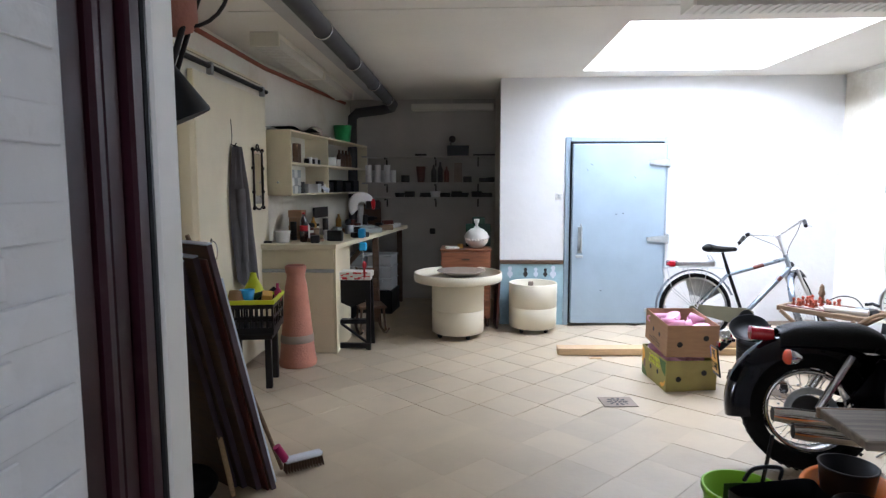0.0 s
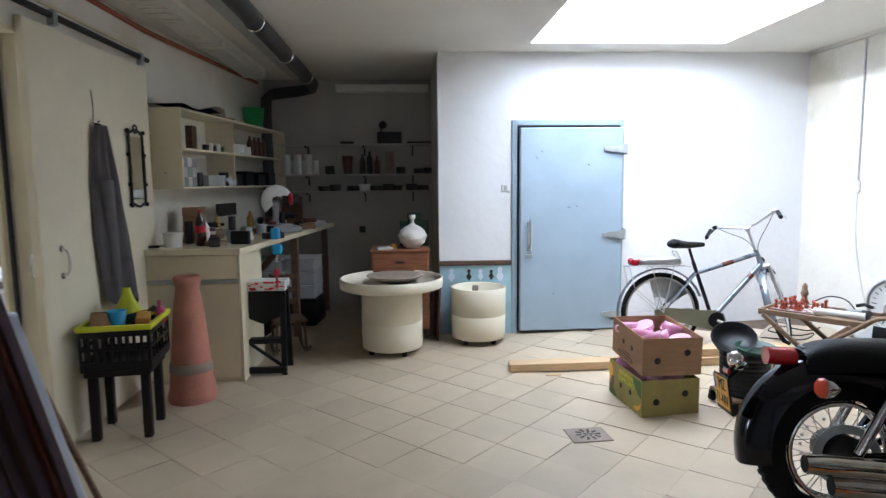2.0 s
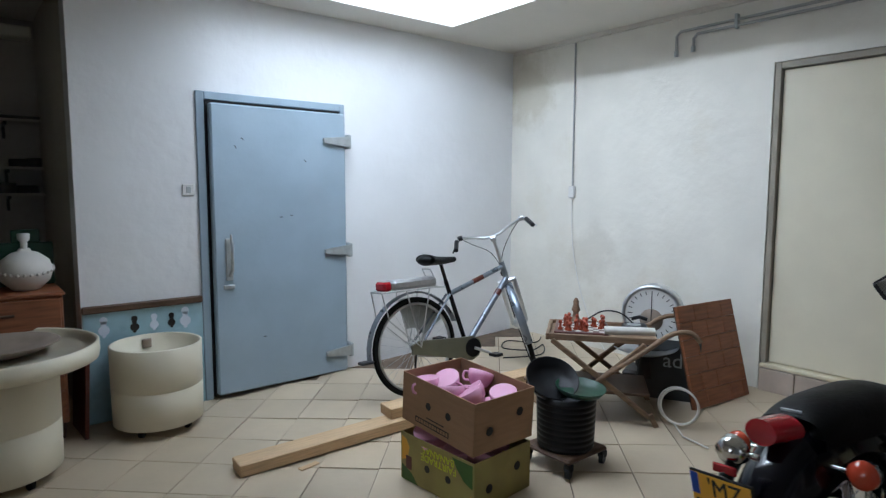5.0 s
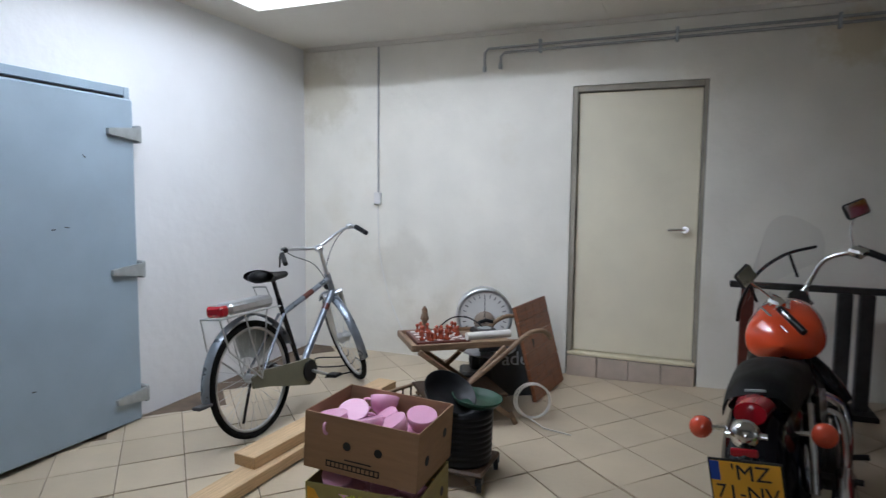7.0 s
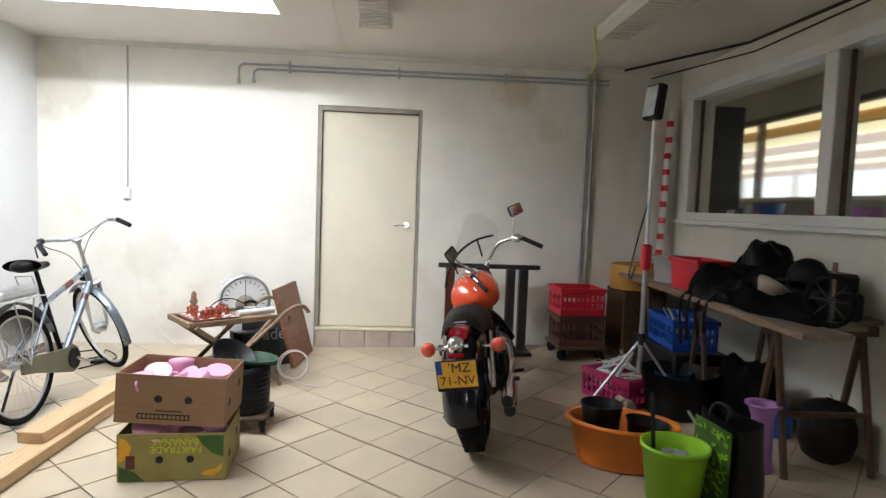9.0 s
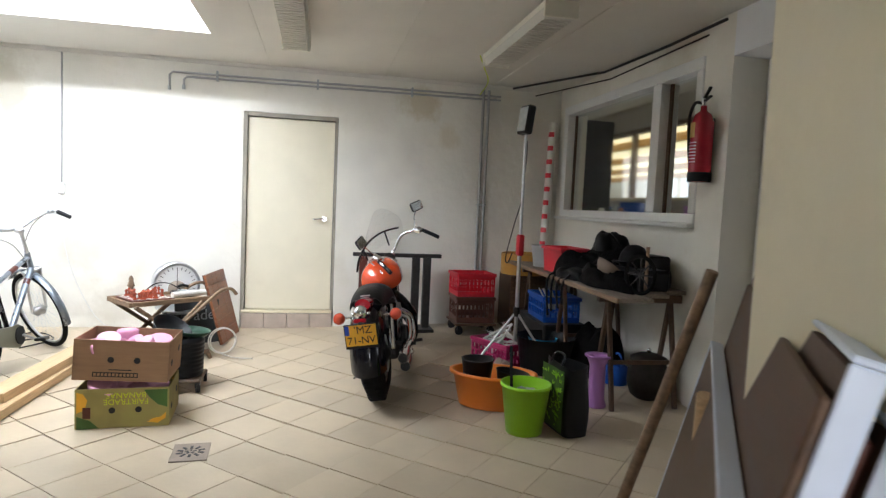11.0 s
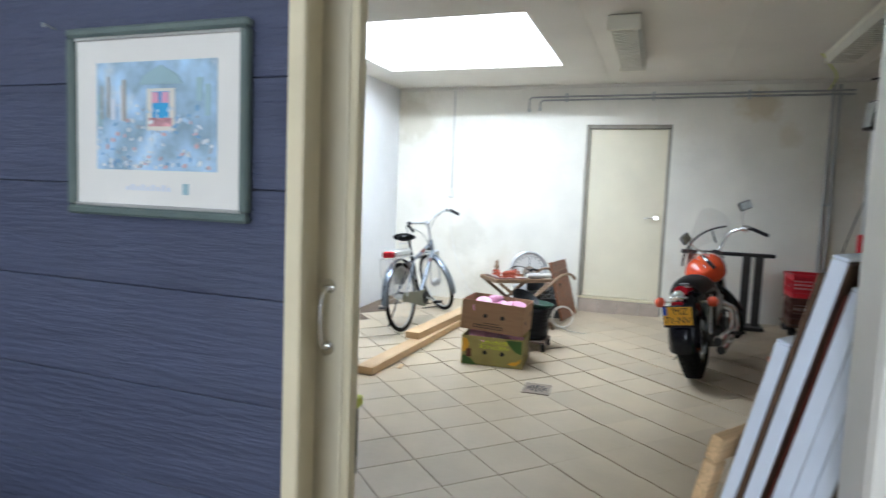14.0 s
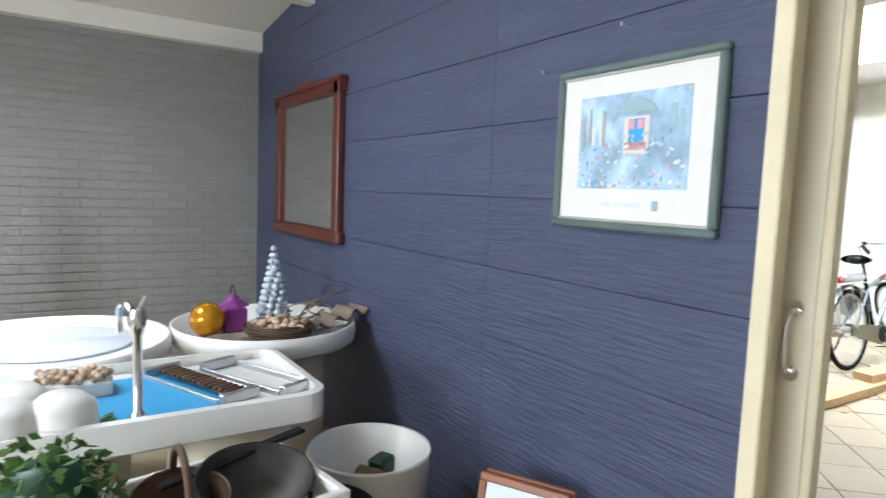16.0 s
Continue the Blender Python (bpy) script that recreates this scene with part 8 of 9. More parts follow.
part("print", Geo().sheet(lambda u, v: (-0.14 + 0.28 * u, 0.108 + 0.004 * math.sin(9 * u), 0.03 + 0.39 * v), 6, 8), M["leaf"], bg, "green leaf print")
gg = Geo()
for i in range(90):
    x, z, a = random.uniform(-0.125, 0.125), random.uniform(0.05, 0.40), random.uniform(0, 180)
    gg.at(x, 0.1145, z, 0, a, 0).prism([(-0.016, 0), (0, 0.006), (0.016, 0), (0, -0.006)], 0, 0.0015, "y")
part("printed_leaves", gg, M["lime"], bg)["kind"] = "stuff"
part("handle", Geo().tube([(-0.07, 0.09, 0.44), (-0.05, 0.06, 0.50), (0.05, 0.06, 0.50), (0.07, 0.09, 0.44)], 0.008, 6, smooth_pts=4), M["black"], bg)
put("lilac_vase", Geo().lathe([(0.07, 0), (0.075, 0.01), (0.058, 0.06), (0.057, 0.30), (0.075, 0.35), (0.095, 0.365), (0.095, 0.375), (0.06, 0.37), (0.05, 0.30)], 30), "lilac", "tall lilac plastic vase with a flared rim", "vase", pose(2.60, 2.25, floor_z(2.6, 2.25)))
pt = thing("cast_iron_pot", "round dark cast-iron pot with a lid and knob", "pot", pose(2.70, 1.79, floor_z(2.70, 1.79)) @ Matrix.Diagonal((0.82, 0.82, 1.0, 1)))
part("body", Geo().lathe([(0.10, 0), (0.15, 0.03), (0.185, 0.12), (0.18, 0.20), (0.16, 0.26), (0.155, 0.30)], 32), M["iron"], pt)
part("lid", Geo().lathe([(0.165, 0.30), (0.165, 0.31), (0.10, 0.335), (0.02, 0.345)], 32), M["iron"], pt)
part("knob", Geo().ball((0, 0, 0.362), 0.02, 12), M["chrome"], pt)
rcx = crate("red_crate", "low crimson plastic crate full of white coat hangers", pose(3.72, 2.62, floor_z(3.72, 2.62), 0, 0, 25), 0.46, 0.32, 0.20, M["magenta"], M["magenta"])
for i in range(7):
    put("coat_hanger", Geo().tube([(-0.17, 0, 0.0), (0.0, 0, 0.11), (0.17, 0, 0.0)], 0.010, 6).tube([(-0.17, 0, 0), (0.17, 0, 0)], 0.009, 6).tube([(0, 0, 0.11), (0, 0, 0.15), (0.03, 0, 0.17)], 0.003, 5), "plastic_white", "white plastic coat hanger in the red crate", "coat hanger", pose(3.70 + 0.03 * i, 2.60 + 0.02 * (i % 3), floor_z(3.72, 2.62) + 0.16 + 0.03 * (i % 2), random.uniform(-40, 60), random.uniform(-35, 60), random.uniform(0, 180)), "white coat hangers")
bcx = crate("blue_crate", "blue plastic crate under the trestle table", pose(3.98, 2.05, floor_z(3.98, 2.05) + 0.33, 0, 0, -4), 0.5, 0.34, 0.22, M["blue"], M["blue"])
put("storage_box", block(0.8, 0.42, 0.325, 0.015), "steel_dark", "dark trunk under the trestle table", "trunk", pose(4.05, 2.05, floor_z(4.05, 2.05)))
put("blue_bucket", Geo().lathe([(0.10, 0), (0.125, 0.24), (0.13, 0.24), (0.12, 0.235), (0.095, 0.01), (0.01, 0.01)], 28), "cyan", "bright blue bucket under the table", "bucket", pose(3.62, 2.28, floor_z(3.62, 2.28) + 0.0))
for i in range(3):
    put("white_bracket", Geo().bar((0, 0, 0), (0.12, 0.02, 0.20), 0.03, 0.012, 0.003), "plastic_white", "white shelf bracket in the blue crate", "bracket", pose(3.9 + 0.07 * i, 2.05, floor_z(3.98, 2.05) + 0.40, 0, 0, 30 * i))
put("dark_bag", lump(0.5, 0.4, 0.42, 12), "cloth_dark", "dark sack under the trestle table", "sack", pose(3.32, 1.92, floor_z(3.3, 1.9)))
put("black_tub", Geo().lathe([(0.20, 0), (0.25, 0.30), (0.255, 0.30), (0.24, 0.29), (0.19, 0.01), (0.01, 0.01)], 30), "black", "black tub under the trestle table", "tub", pose(3.45, 2.32, floor_z(3.45, 2.32)))
put("teal_watering_can", Geo().lathe([(0.09, 0), (0.09, 0.14), (0.04, 0.17), (0.035, 0.17)], 22).tube([(0.08, 0, 0.05), (0.2, 0, 0.15), (0.25, 0, 0.2)], 0.014, 8).torus((-0.02, 0, 0.19), 0.06, 0.008, "y", 18, 6), "blue", "small blue watering can by the wall", "watering can", pose(3.05, 1.86, floor_z(3.05, 1.86)))
put("onion_net", lump(0.2, 0.16, 0.12, 15), "hessian", "pale net bag lying before the red crate", "bag", pose(3.42, 2.70, floor_z(3.42, 2.7)))
# work light on a tripod
LT = (3.52, 2.57)
wt = thing("work_light", "black work light on a tall silver tripod stand", "lamp stand", pose(LT[0], LT[1], floor_z(*LT)))
part("pole", Geo().tube([(0, 0, 0.25), (0, 0, 1.15)], 0.018, 10), M["alu"], wt)
part("pole", Geo().tube([(0, 0, 1.15), (0, 0, 2.02)], 0.013, 10), M["alu"], wt)
for a in (100, 220, 340):
    part("leg", Geo().tube([(0, 0, 0.50), (0.42 * math.cos(radians(a)), 0.42 * math.sin(radians(a)), 0.012)], 0.011, 8), M["alu"], wt)
part("collar", Geo().cyl(0.028, 0.46, 0.54, 14), M["steel_dark"], wt)
part("clamp", Geo().box(-0.03, 0.03, -0.03, 0.03, 0.98, 1.16, 0.012), M["red"], wt, "red clamp")
part("lamp_head", Geo().at(0, 0, 2.12, 0, -8, 105).box(-0.035, 0.04, -0.07, 0.07, -0.12, 0.12, 0.012), M["black"], wt)
part("lamp_glass", Geo().at(0, 0, 2.12, 0, -8, 105).box(0.0405, 0.044, -0.058, 0.058, -0.10, 0.10), M["hinge"], wt)
part("cable", Geo().tube([(0.02, 0, 2.0), (0.06, -0.04, 1.9), (0.05, -0.02, 1.6), (0.02, 0, 1.45), (-0.06, 0.08, 1.25), (-0.12, 0.16, 0.98), (0.0, 0.1, 0.92), (0.05, 0.05, 1.0)], 0.005, 6, smooth_pts=5), M["black"], wt)
bb = thing("barrier_board", "tall narrow red and white wrapped roll leaning in the corner", "roll", pose(5.10, 1.78, floor_z(5.1, 1.78), 3, 3, 0))
part("roll", Geo().at(0, 0, 0).cyl(0.045, 0, 2.30, 16), M["ceramic"], bb)
for i in range(14):
    part("red_mark", Geo().at(0, 0, 0.12 + i * 0.155).lathe([(0.0462, 0), (0.0468, 0.002), (0.0468, 0.05), (0.0462, 0.055)], 16, False, 0.5), M["red"], bb, "red printed band")
# fire extinguisher
fe = thing("fire_extinguisher", "red fire extinguisher with black hose hung on the pier", "fire extinguisher", pose(2.40, YW + 0.085, 1.72))
part("body", Geo().lathe([(0.05, 0), (0.072, 0.01), (0.076, 0.06), (0.076, 0.40), (0.055, 0.46), (0.022, 0.485), (0.02, 0.52)], 32), M["red_ext"], fe)
part("base_ring", Geo().lathe([(0.0765, 0.0), (0.0785, 0.002), (0.0785, 0.06), (0.0765, 0.065)], 32, False), M["black"], fe, "black base ring")
part("valve", Geo().at(0, 0, 0.52).cyl(0.016, 0, 0.05, 14), M["chrome"], fe)
part("lever", Geo().bar((0.0, 0.0, 0.57), (-0.09, 0.02, 0.63), 0.02, 0.012).bar((0.0, 0.0, 0.55), (-0.10, 0.02, 0.57), 0.02, 0.01), M["black"], fe, "black squeeze levers")
part("hose", Geo().tube([(0.02, 0, 0.54), (0.09, 0.01, 0.55), (0.13, 0.02, 0.45), (0.115, 0.02, 0.25), (0.085, 0.02, 0.10)], 0.011, 8, smooth_pts=5), M["black"], fe, "black rubber hose")
part("label", Geo().at(0, 0, 0).lathe([(0.0768, 0.30), (0.0772, 0.302), (0.0772, 0.40), (0.0768, 0.402)], 24, False, 0.3), M["ochre"], fe, "yellow printed label")
gg = Geo()
for i in range(7):
    gg.at(0, 0, 0, 0, 0, 20).lathe([(0.0768, 0.13 + i * 0.022), (0.0772, 0.131 + i * 0.022), (0.0772, 0.137 + i * 0.022), (0.0768, 0.138 + i * 0.022)], 24, False, 0.28)
part("print", gg, M["pink"], fe, "small pale print lines")
part("hook", Geo().box(-0.02, 0.02, -0.084, -0.06, 0.36, 0.44, 0.004), M["steel_dark"], fe)

# room beyond the inside window
structure("wall_beyond_east", Geo().box(8.4, 8.5, -0.3, 1.35, -0.1, 3.1).box(5.5, 8.4, 1.34, 1.5, -0.1, 3.1), M["plaster_cool"], "plain wall of the room beyond the window", "wall")
structure("ceiling_beyond", Geo().box(2.76, 8.4, -0.3, 1.33, 3.02, 3.10), M["ceiling"], "ceiling of the room beyond the window", "ceiling")
structure("floor_beyond", Geo().box(2.76, 8.4, -0.3, 1.33, 0.20, 0.22), M["plaster_shaded"], "plain floor of the room beyond the window", "floor")
g = Geo().box(2.76, 8.4, -0.3, -0.15, -0.1, 1.70).box(2.76, 8.4, -0.3, -0.15, 2.70, 3.1).box(2.76, 3.6, -0.3, -0.15, 1.70, 2.70).box(8.3, 8.4, -0.3, -0.15, 1.70, 2.70)
structure("wall_beyond_south", g, M["plaster_shaded"], "wall with yard windows beyond", "wall")
w2 = thing("window_2", "brown framed yard window in the far room", "window")
w2["kind"] = "structure"
for x in (3.6, 5.28, 6.75, 8.23):
    part("mullion", Geo().box(x, x + 0.06, -0.27, -0.18, 1.70, 2.70, 0.004), M["wood_dark"], w2)
part("rail", Geo().box(3.6, 8.3, -0.275, -0.175, 2.64, 2.70), M["wood_dark"], w2)
part("sill", Geo().box(3.6, 8.3, -0.275, -0.12, 1.68, 1.72), M["cream"], w2)
# self-lit sheet instead of a yard under the sky
structure("backdrop", Geo().box(-4.0, 30.0, -14.1, -14.0, -0.5, 7.5), M["yard"], "glowing sheet in place of the daylit yard", "backdrop")
cn = thing("yard_canopy", "yellow corrugated canopy on beams over the yard, sheets glowing like daylight", "canopy")
for i in range(14):
    # each sheet glows by itself to imitate sun shining through
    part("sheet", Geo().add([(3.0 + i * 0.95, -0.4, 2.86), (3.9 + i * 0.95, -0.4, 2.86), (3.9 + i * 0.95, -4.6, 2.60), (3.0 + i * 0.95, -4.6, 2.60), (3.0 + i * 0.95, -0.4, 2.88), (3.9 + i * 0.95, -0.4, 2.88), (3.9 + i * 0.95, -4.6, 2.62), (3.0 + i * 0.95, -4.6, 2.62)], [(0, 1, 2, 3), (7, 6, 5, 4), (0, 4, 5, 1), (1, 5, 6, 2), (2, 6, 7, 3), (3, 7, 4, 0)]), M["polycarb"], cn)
for y in (-1.2, -2.3, -3.4, -4.5):
    z = 2.86 + (y + 0.4) * 0.062
    part("beam", Geo().box(2.9, 16.4, y - 0.05, y + 0.05, z - 0.16, z - 0.03), M["ochre"], cn)
for i in range(5):
    part("post", Geo().box(4.5 + i * 2.6, 4.6 + i * 2.6, -4.6, -4.5, 0.0, 2.45), M["cream"], cn)
for i in range(22):
    put("fence_board", Geo().box(-0.17, 0.17, -0.015, 0.015, 0, 1.95), "plaster_cool", "pale fence board in the yard", "fence", pose(8.0 + i * 0.40, -7.6, 0.0), "fence boards")
put("blue_tarp", lump(1.6, 1.0, 1.5, 61), "blue_tray", "blue covered heap in the yard", "tarpaulin", pose(10.5, -5.4, 0.0))
tb2 = thing("far_table", "table with coloured tubs in the room beyond", "table", pose(4.9, 0.62, 0.221))
part("tabletop", Geo().box(-1.6, 1.9, -0.40, 0.40, 1.19, 1.23, 0.004), M["plaster_shaded"], tb2)
for x in (-1.5, 1.8):
    part("leg", Geo().box(x - 0.03, x + 0.03, -0.3, 0.3, 0.0, 1.19), M["steel_dark"], tb2)
for x, y, mt, r, h in ((3.55, 0.55, "lilac", 0.15, 0.15), (3.85, 0.7, "lilac", 0.12, 0.13), (5.25, 0.6, "blue", 0.15, 0.17), (4.3, 0.45, "hinge", 0.08, 0.12), (4.7, 0.5, "terracotta", 0.07, 0.10), (5.9, 0.5, "blue", 0.13, 0.12), (4.05, 0.4, "hinge", 0.09, 0.12), (6.2, 0.7, "terracotta", 0.09, 0.15), (6.45, 0.6, "hinge", 0.05, 0.2), (5.6, 0.7, "green_dark", 0.1, 0.09)):
    put("tub", Geo().lathe([(r * 0.8, 0), (r, h), (r * 0.97, h), (r * 0.77, 0.01), (0.01, 0.01)], 20), mt, "plastic tub on the far table", "tub", pose(x, y, 1.452))
dkc = thing("dark_cupboard", "dark blue-grey cupboard with jars in the room beyond", "cupboard", pose(5.77, 1.02, 0.221))
part("body", Geo().box(-0.38, 0.38, -0.20, 0.20, 0.0, 2.35, 0.005), M["navy"], dkc)
for i in range(5):
    part("shelf_edge", Geo().box(-0.39, -0.381, -0.19, 0.19, 1.30 + i * 0.24, 1.315 + i * 0.24, 0.002), M["slate"], dkc)
for i, (y, mt, h) in enumerate(((-0.13, "terracotta", 0.10), (-0.04, "hinge", 0.14), (0.05, "glass_clear", 0.12), (0.13, "ceramic", 0.09))):
    put("jar", can(0.035, h), mt, "small jar standing on the far table before the cupboard", "jar", pose(5.25, 0.86 + y, 1.452), "jars by the dark cupboard")
# ---- side room ----
BX = XL - 0.18
pf = thing("framed_picture", "pale blue watercolour print with white mount in a grey-green frame", "picture", pose(BX, 5.287, 1.59))
W2, H2 = 0.276, 0.230
part("frame", Geo().box(-0.028, -0.001, -W2, W2, H2 - 0.022, H2, 0.006).box(-0.028, -0.001, -W2, W2, -H2, -H2 + 0.022, 0.006).box(-0.028, -0.001, -W2, -W2 + 0.022, -H2 + 0.022, H2 - 0.022, 0.006).box(-0.028, -0.001, W2 - 0.022, W2, -H2 + 0.022, H2 - 0.022, 0.006), M["frame_green"], pf)
for z in (H2 - 0.030, -H2 + 0.022):
    part("frame_bead", Geo().box(-0.020, -0.003, -W2 + 0.022, W2 - 0.022, z, z + 0.008, 0.002), M["pvc"], pf)
part("mount", Geo().box(-0.012, -0.002, -W2 + 0.0225, W2 - 0.0225, -H2 + 0.0225, H2 - 0.0225), M["paper"], pf, "white mount")
pic = part("print", Geo().box(-0.0135, -0.0122, -0.185, 0.185, -0.115, 0.145), M["art"], pf, "soft blue watercolour of a doorway with flowers")
random.seed(31)
def dab(y, z, w, h, mt, d=0.0):
    part("brush_patch", Geo().box(-0.0143 - d, -0.0136 - d, y - w / 2, y + w / 2, z - h / 2, z + h / 2), M[mt], pf)
dab(-0.02, 0.03, 0.085, 0.10, "ceramic"), dab(-0.02, 0.035, 0.05, 0.075, "blue_tray", 0.001), dab(-0.035, 0.058, 0.02, 0.025, "pink", 0.002), dab(-0.005, 0.058, 0.02, 0.025, "pink", 0.002), dab(-0.02, 0.0, 0.07, 0.02, "rose", 0.002)
part("brush_patch", Geo().prism([(-0.085, 0.09), (0.045, 0.09), (0.03, 0.112), (-0.02, 0.135), (-0.07, 0.112)], -0.0155, -0.0137, "x"), M["skyblue_mural"], pf)
for i in range(150):
    # loose flower and leaf strokes, thicker towards the foot of the doorway
    y, z = random.uniform(-0.178, 0.178), -0.108 + 0.15 * random.random() ** 1.7
    w, h = random.uniform(0.003, 0.009), random.uniform(0.002, 0.006)
    turn = random.uniform(0, math.pi)
    gg = Geo().prism([(y + w * math.cos(a) * math.cos(turn) - h * math.sin(a) * math.sin(turn), z + w * math.cos(a) * math.sin(turn) + h * math.sin(a) * math.cos(turn)) for a in (k * math.pi / 4 for k in range(8))], -0.0148 - 0.00002 * i, -0.0138 - 0.00002 * i, "x")
    part("brush_patch", gg, M[random.choice(("wash_pale", "wash_pale", "wash_blue", "wash_white", "wash_white", "wash_rose", "wash_grey"))], pf)
for i in range(10):
    y = random.choice([-1, 1]) * random.uniform(0.09, 0.175)
    dab(y, random.uniform(0.03, 0.10), random.uniform(0.006, 0.018), random.uniform(0.05, 0.1), random.choice(["porcelain", "skyblue_mural", "pvc"]), 0.0004 * i)
gg = Geo()
for i in range(9):
    gg.box(-0.0135, -0.0125, 0.08 - i * 0.016, 0.09 - i * 0.016, -0.165, -0.155 + 0.005 * (i % 2))
part("caption", gg, M["porcelain"], pf, "faint caption strokes")
dab(-0.095, -0.158, 0.018, 0.026, "skyblue_mural")
for y, z in ((5.325, 1.915), (5.63, 1.83)):
    nl = solid("nail", Geo().tube([(0, 0, 0), (-0.03, 0, 0.006)], 0.002, 6).box(-0.033, -0.029, -0.004, 0.004, -0.003, 0.008, 0.001), M["hinge"], "small steel nail with a clip in the blue boards", "nail", pose(BX, y, z))
mm = thing("mahogany_mirror", "mirror in a mahogany frame with a scrolled crest", "mirror", pose(BX, 7.74, 1.60))
part("glass", Geo().box(-0.02, -0.014, -0.46, 0.46, -0.38, 0.36), M["mirror"], mm)
part("backboard", Geo().box(-0.0135, -0.001, -0.5, 0.5, -0.42, 0.42), M["wood_dark"], mm)
part("stile", Geo().box(-0.045, -0.002, -0.53, -0.455, -0.44, 0.42, 0.008), M["mahogany"], mm)
part("stile", Geo().box(-0.045, -0.002, 0.455, 0.53, -0.44, 0.42, 0.008), M["mahogany"], mm)
part("bottom_rail", Geo().box(-0.05, -0.002, -0.56, 0.56, -0.455, -0.385, 0.010), M["mahogany"], mm)
part("crest", Geo().prism([(-0.55, 0.36), (0.55, 0.36), (0.55, 0.42), (0.45, 0.44), (0.30, 0.42), (0.20, 0.455), (0.0, 0.48), (-0.20, 0.455), (-0.30, 0.42), (-0.45, 0.44), (-0.55, 0.42)], -0.045, -0.003, "x"), M["mahogany"], mm)
part("cornice", Geo().box(-0.06, -0.002, -0.57, 0.57, 0.42, 0.445, 0.008), M["mahogany"], mm)
put("wall_sensor", block(0.09, 0.04, 0.05), "plastic_white", "small grey-white box on the brick wall", "sensor", pose(-2.03, 8.825, 2.50))
# round display table
def drum_table(label, m, R, top=0.79):
    t = thing("display_table", label, "table", m)
    part("drum", Geo().lathe([(R * 0.64, 0.03), (R * 0.66, 0.04), (R * 0.66, top - 0.09), (R * 0.62, top - 0.085)], 48), M["plastic_cream"], t)
    part("tabletop", Geo().lathe([(0.02, top - 0.08), (R * 0.94, top - 0.084), (R * 0.985, top - 0.07), (R, top - 0.03), (R * 0.99, top + 0.012), (R * 0.965, top + 0.012), (R * 0.94, top - 0.03), (0.02, top - 0.03)], 64), M["plastic_white"], t)
    return t
drum_table("white round drum table of seaside ornaments", pose(-1.60, 7.04, 0.0), 0.43)
drum_table("white round drum table with a pale disc on it", pose(-2.50, 7.02, 0.0), 0.47)
put("glass_disc", Geo().lathe([(0.28, 0), (0.285, 0.006), (0.28, 0.012), (0.02, 0.012)], 40), "porcelain", "pale glass disc on the round table", "disc", pose(-2.45, 7.08, 0.762))
Z2 = 0.761
put("amber_ball", Geo().ball((0, 0, 0.075), 0.078, 22), "gold", "shiny amber glass ball", "ball", pose(-1.88, 7.00, Z2))
ln = thing("lantern", "violet metal lantern with a wire handle", "lantern", pose(-1.755, 7.05, Z2))
part("body", Geo().box(-0.055, 0.055, -0.055, 0.055, 0.0, 0.115, 0.008), M["violet"], ln)
part("roof", Geo().lathe([(0.08, 0.116), (0.03, 0.15), (0.028, 0.165), (0.001, 0.17)], 4), M["violet"], ln)
part("handle", Geo().torus((0, 0, 0.17), 0.045, 0.003, "x", 20, 5, (0, 180)), M["steel_dark"], ln)
st2 = thing("shell_tree", "cone-shaped tree of pale blue-white shells", "ornament", pose(-1.53, 7.16, Z2))
gg = Geo()
for k in range(11):
    r, n = 0.070 * (1 - k / 11.5), max(4, 11 - k)
    for i in range(n):
        a = 2 * math.pi * (i + 0.5 * (k % 2)) / n
        gg.ball((r * math.cos(a), r * math.sin(a), 0.03 + k * 0.031), 0.021 - 0.0006 * k, 8, 0.85)
gg.ball((0, 0, 0.375), 0.016, 8)
part("shell", gg, M["shell_white"], st2)["kind"] = "stuff"
part("core", Geo().cyl(0.05, 0, 0.34, 12, 0.008), M["shell_white"], st2)
ns = thing("shell_basket", "wicker nest basket heaped with shells", "basket", pose(-1.60, 6.85, Z2))
gg = Geo()
random.seed(41)
for i in range(16):
    R = random.uniform(0.10, 0.15)
    gg.torus((random.uniform(-0.01, 0.01), random.uniform(-0.01, 0.01), 0.012 + 0.0035 * i), R, 0.005, "z", 26, 5)
part("nest", gg, M["wood_dark"], ns)
gg = Geo()
for i in range(80):
    a, r = random.uniform(0, 6.283), 0.125 * random.random() ** 0.6
    gg.ball((r * math.cos(a), r * math.sin(a), 0.055 + random.uniform(0, 0.035) * (1.2 - r / 0.125)), random.uniform(0.010, 0.022), 8, random.uniform(0.5, 1))
part("shells", gg, M["shells"], ns)["kind"] = "stuff"
tw = Geo()
for i in range(16):
    p0 = Vector((random.uniform(-0.1, 0.1), random.uniform(-0.12, 0.12), random.uniform(0.02, 0.10)))
    pts = [p0 + Vector((0.09 * math.cos(i + 0.8 * j) * (0.5 + 0.2 * j), 0.09 * math.sin(i * 1.7 + 0.8 * j), 0.03 * math.sin(i + j))) for j in range(4)]
    tw.tube([tuple(q) for q in pts], 0.004, 5, smooth_pts=3)
tw.tube([(0, 0, 0.08), (0.12, 0.03, 0.13), (0.26, 0.05, 0.16)], 0.005, 5)
put("twig_bunch", tw, "twig", "tangle of dry grey twigs", "twigs", pose(-1.40, 7.05, Z2))
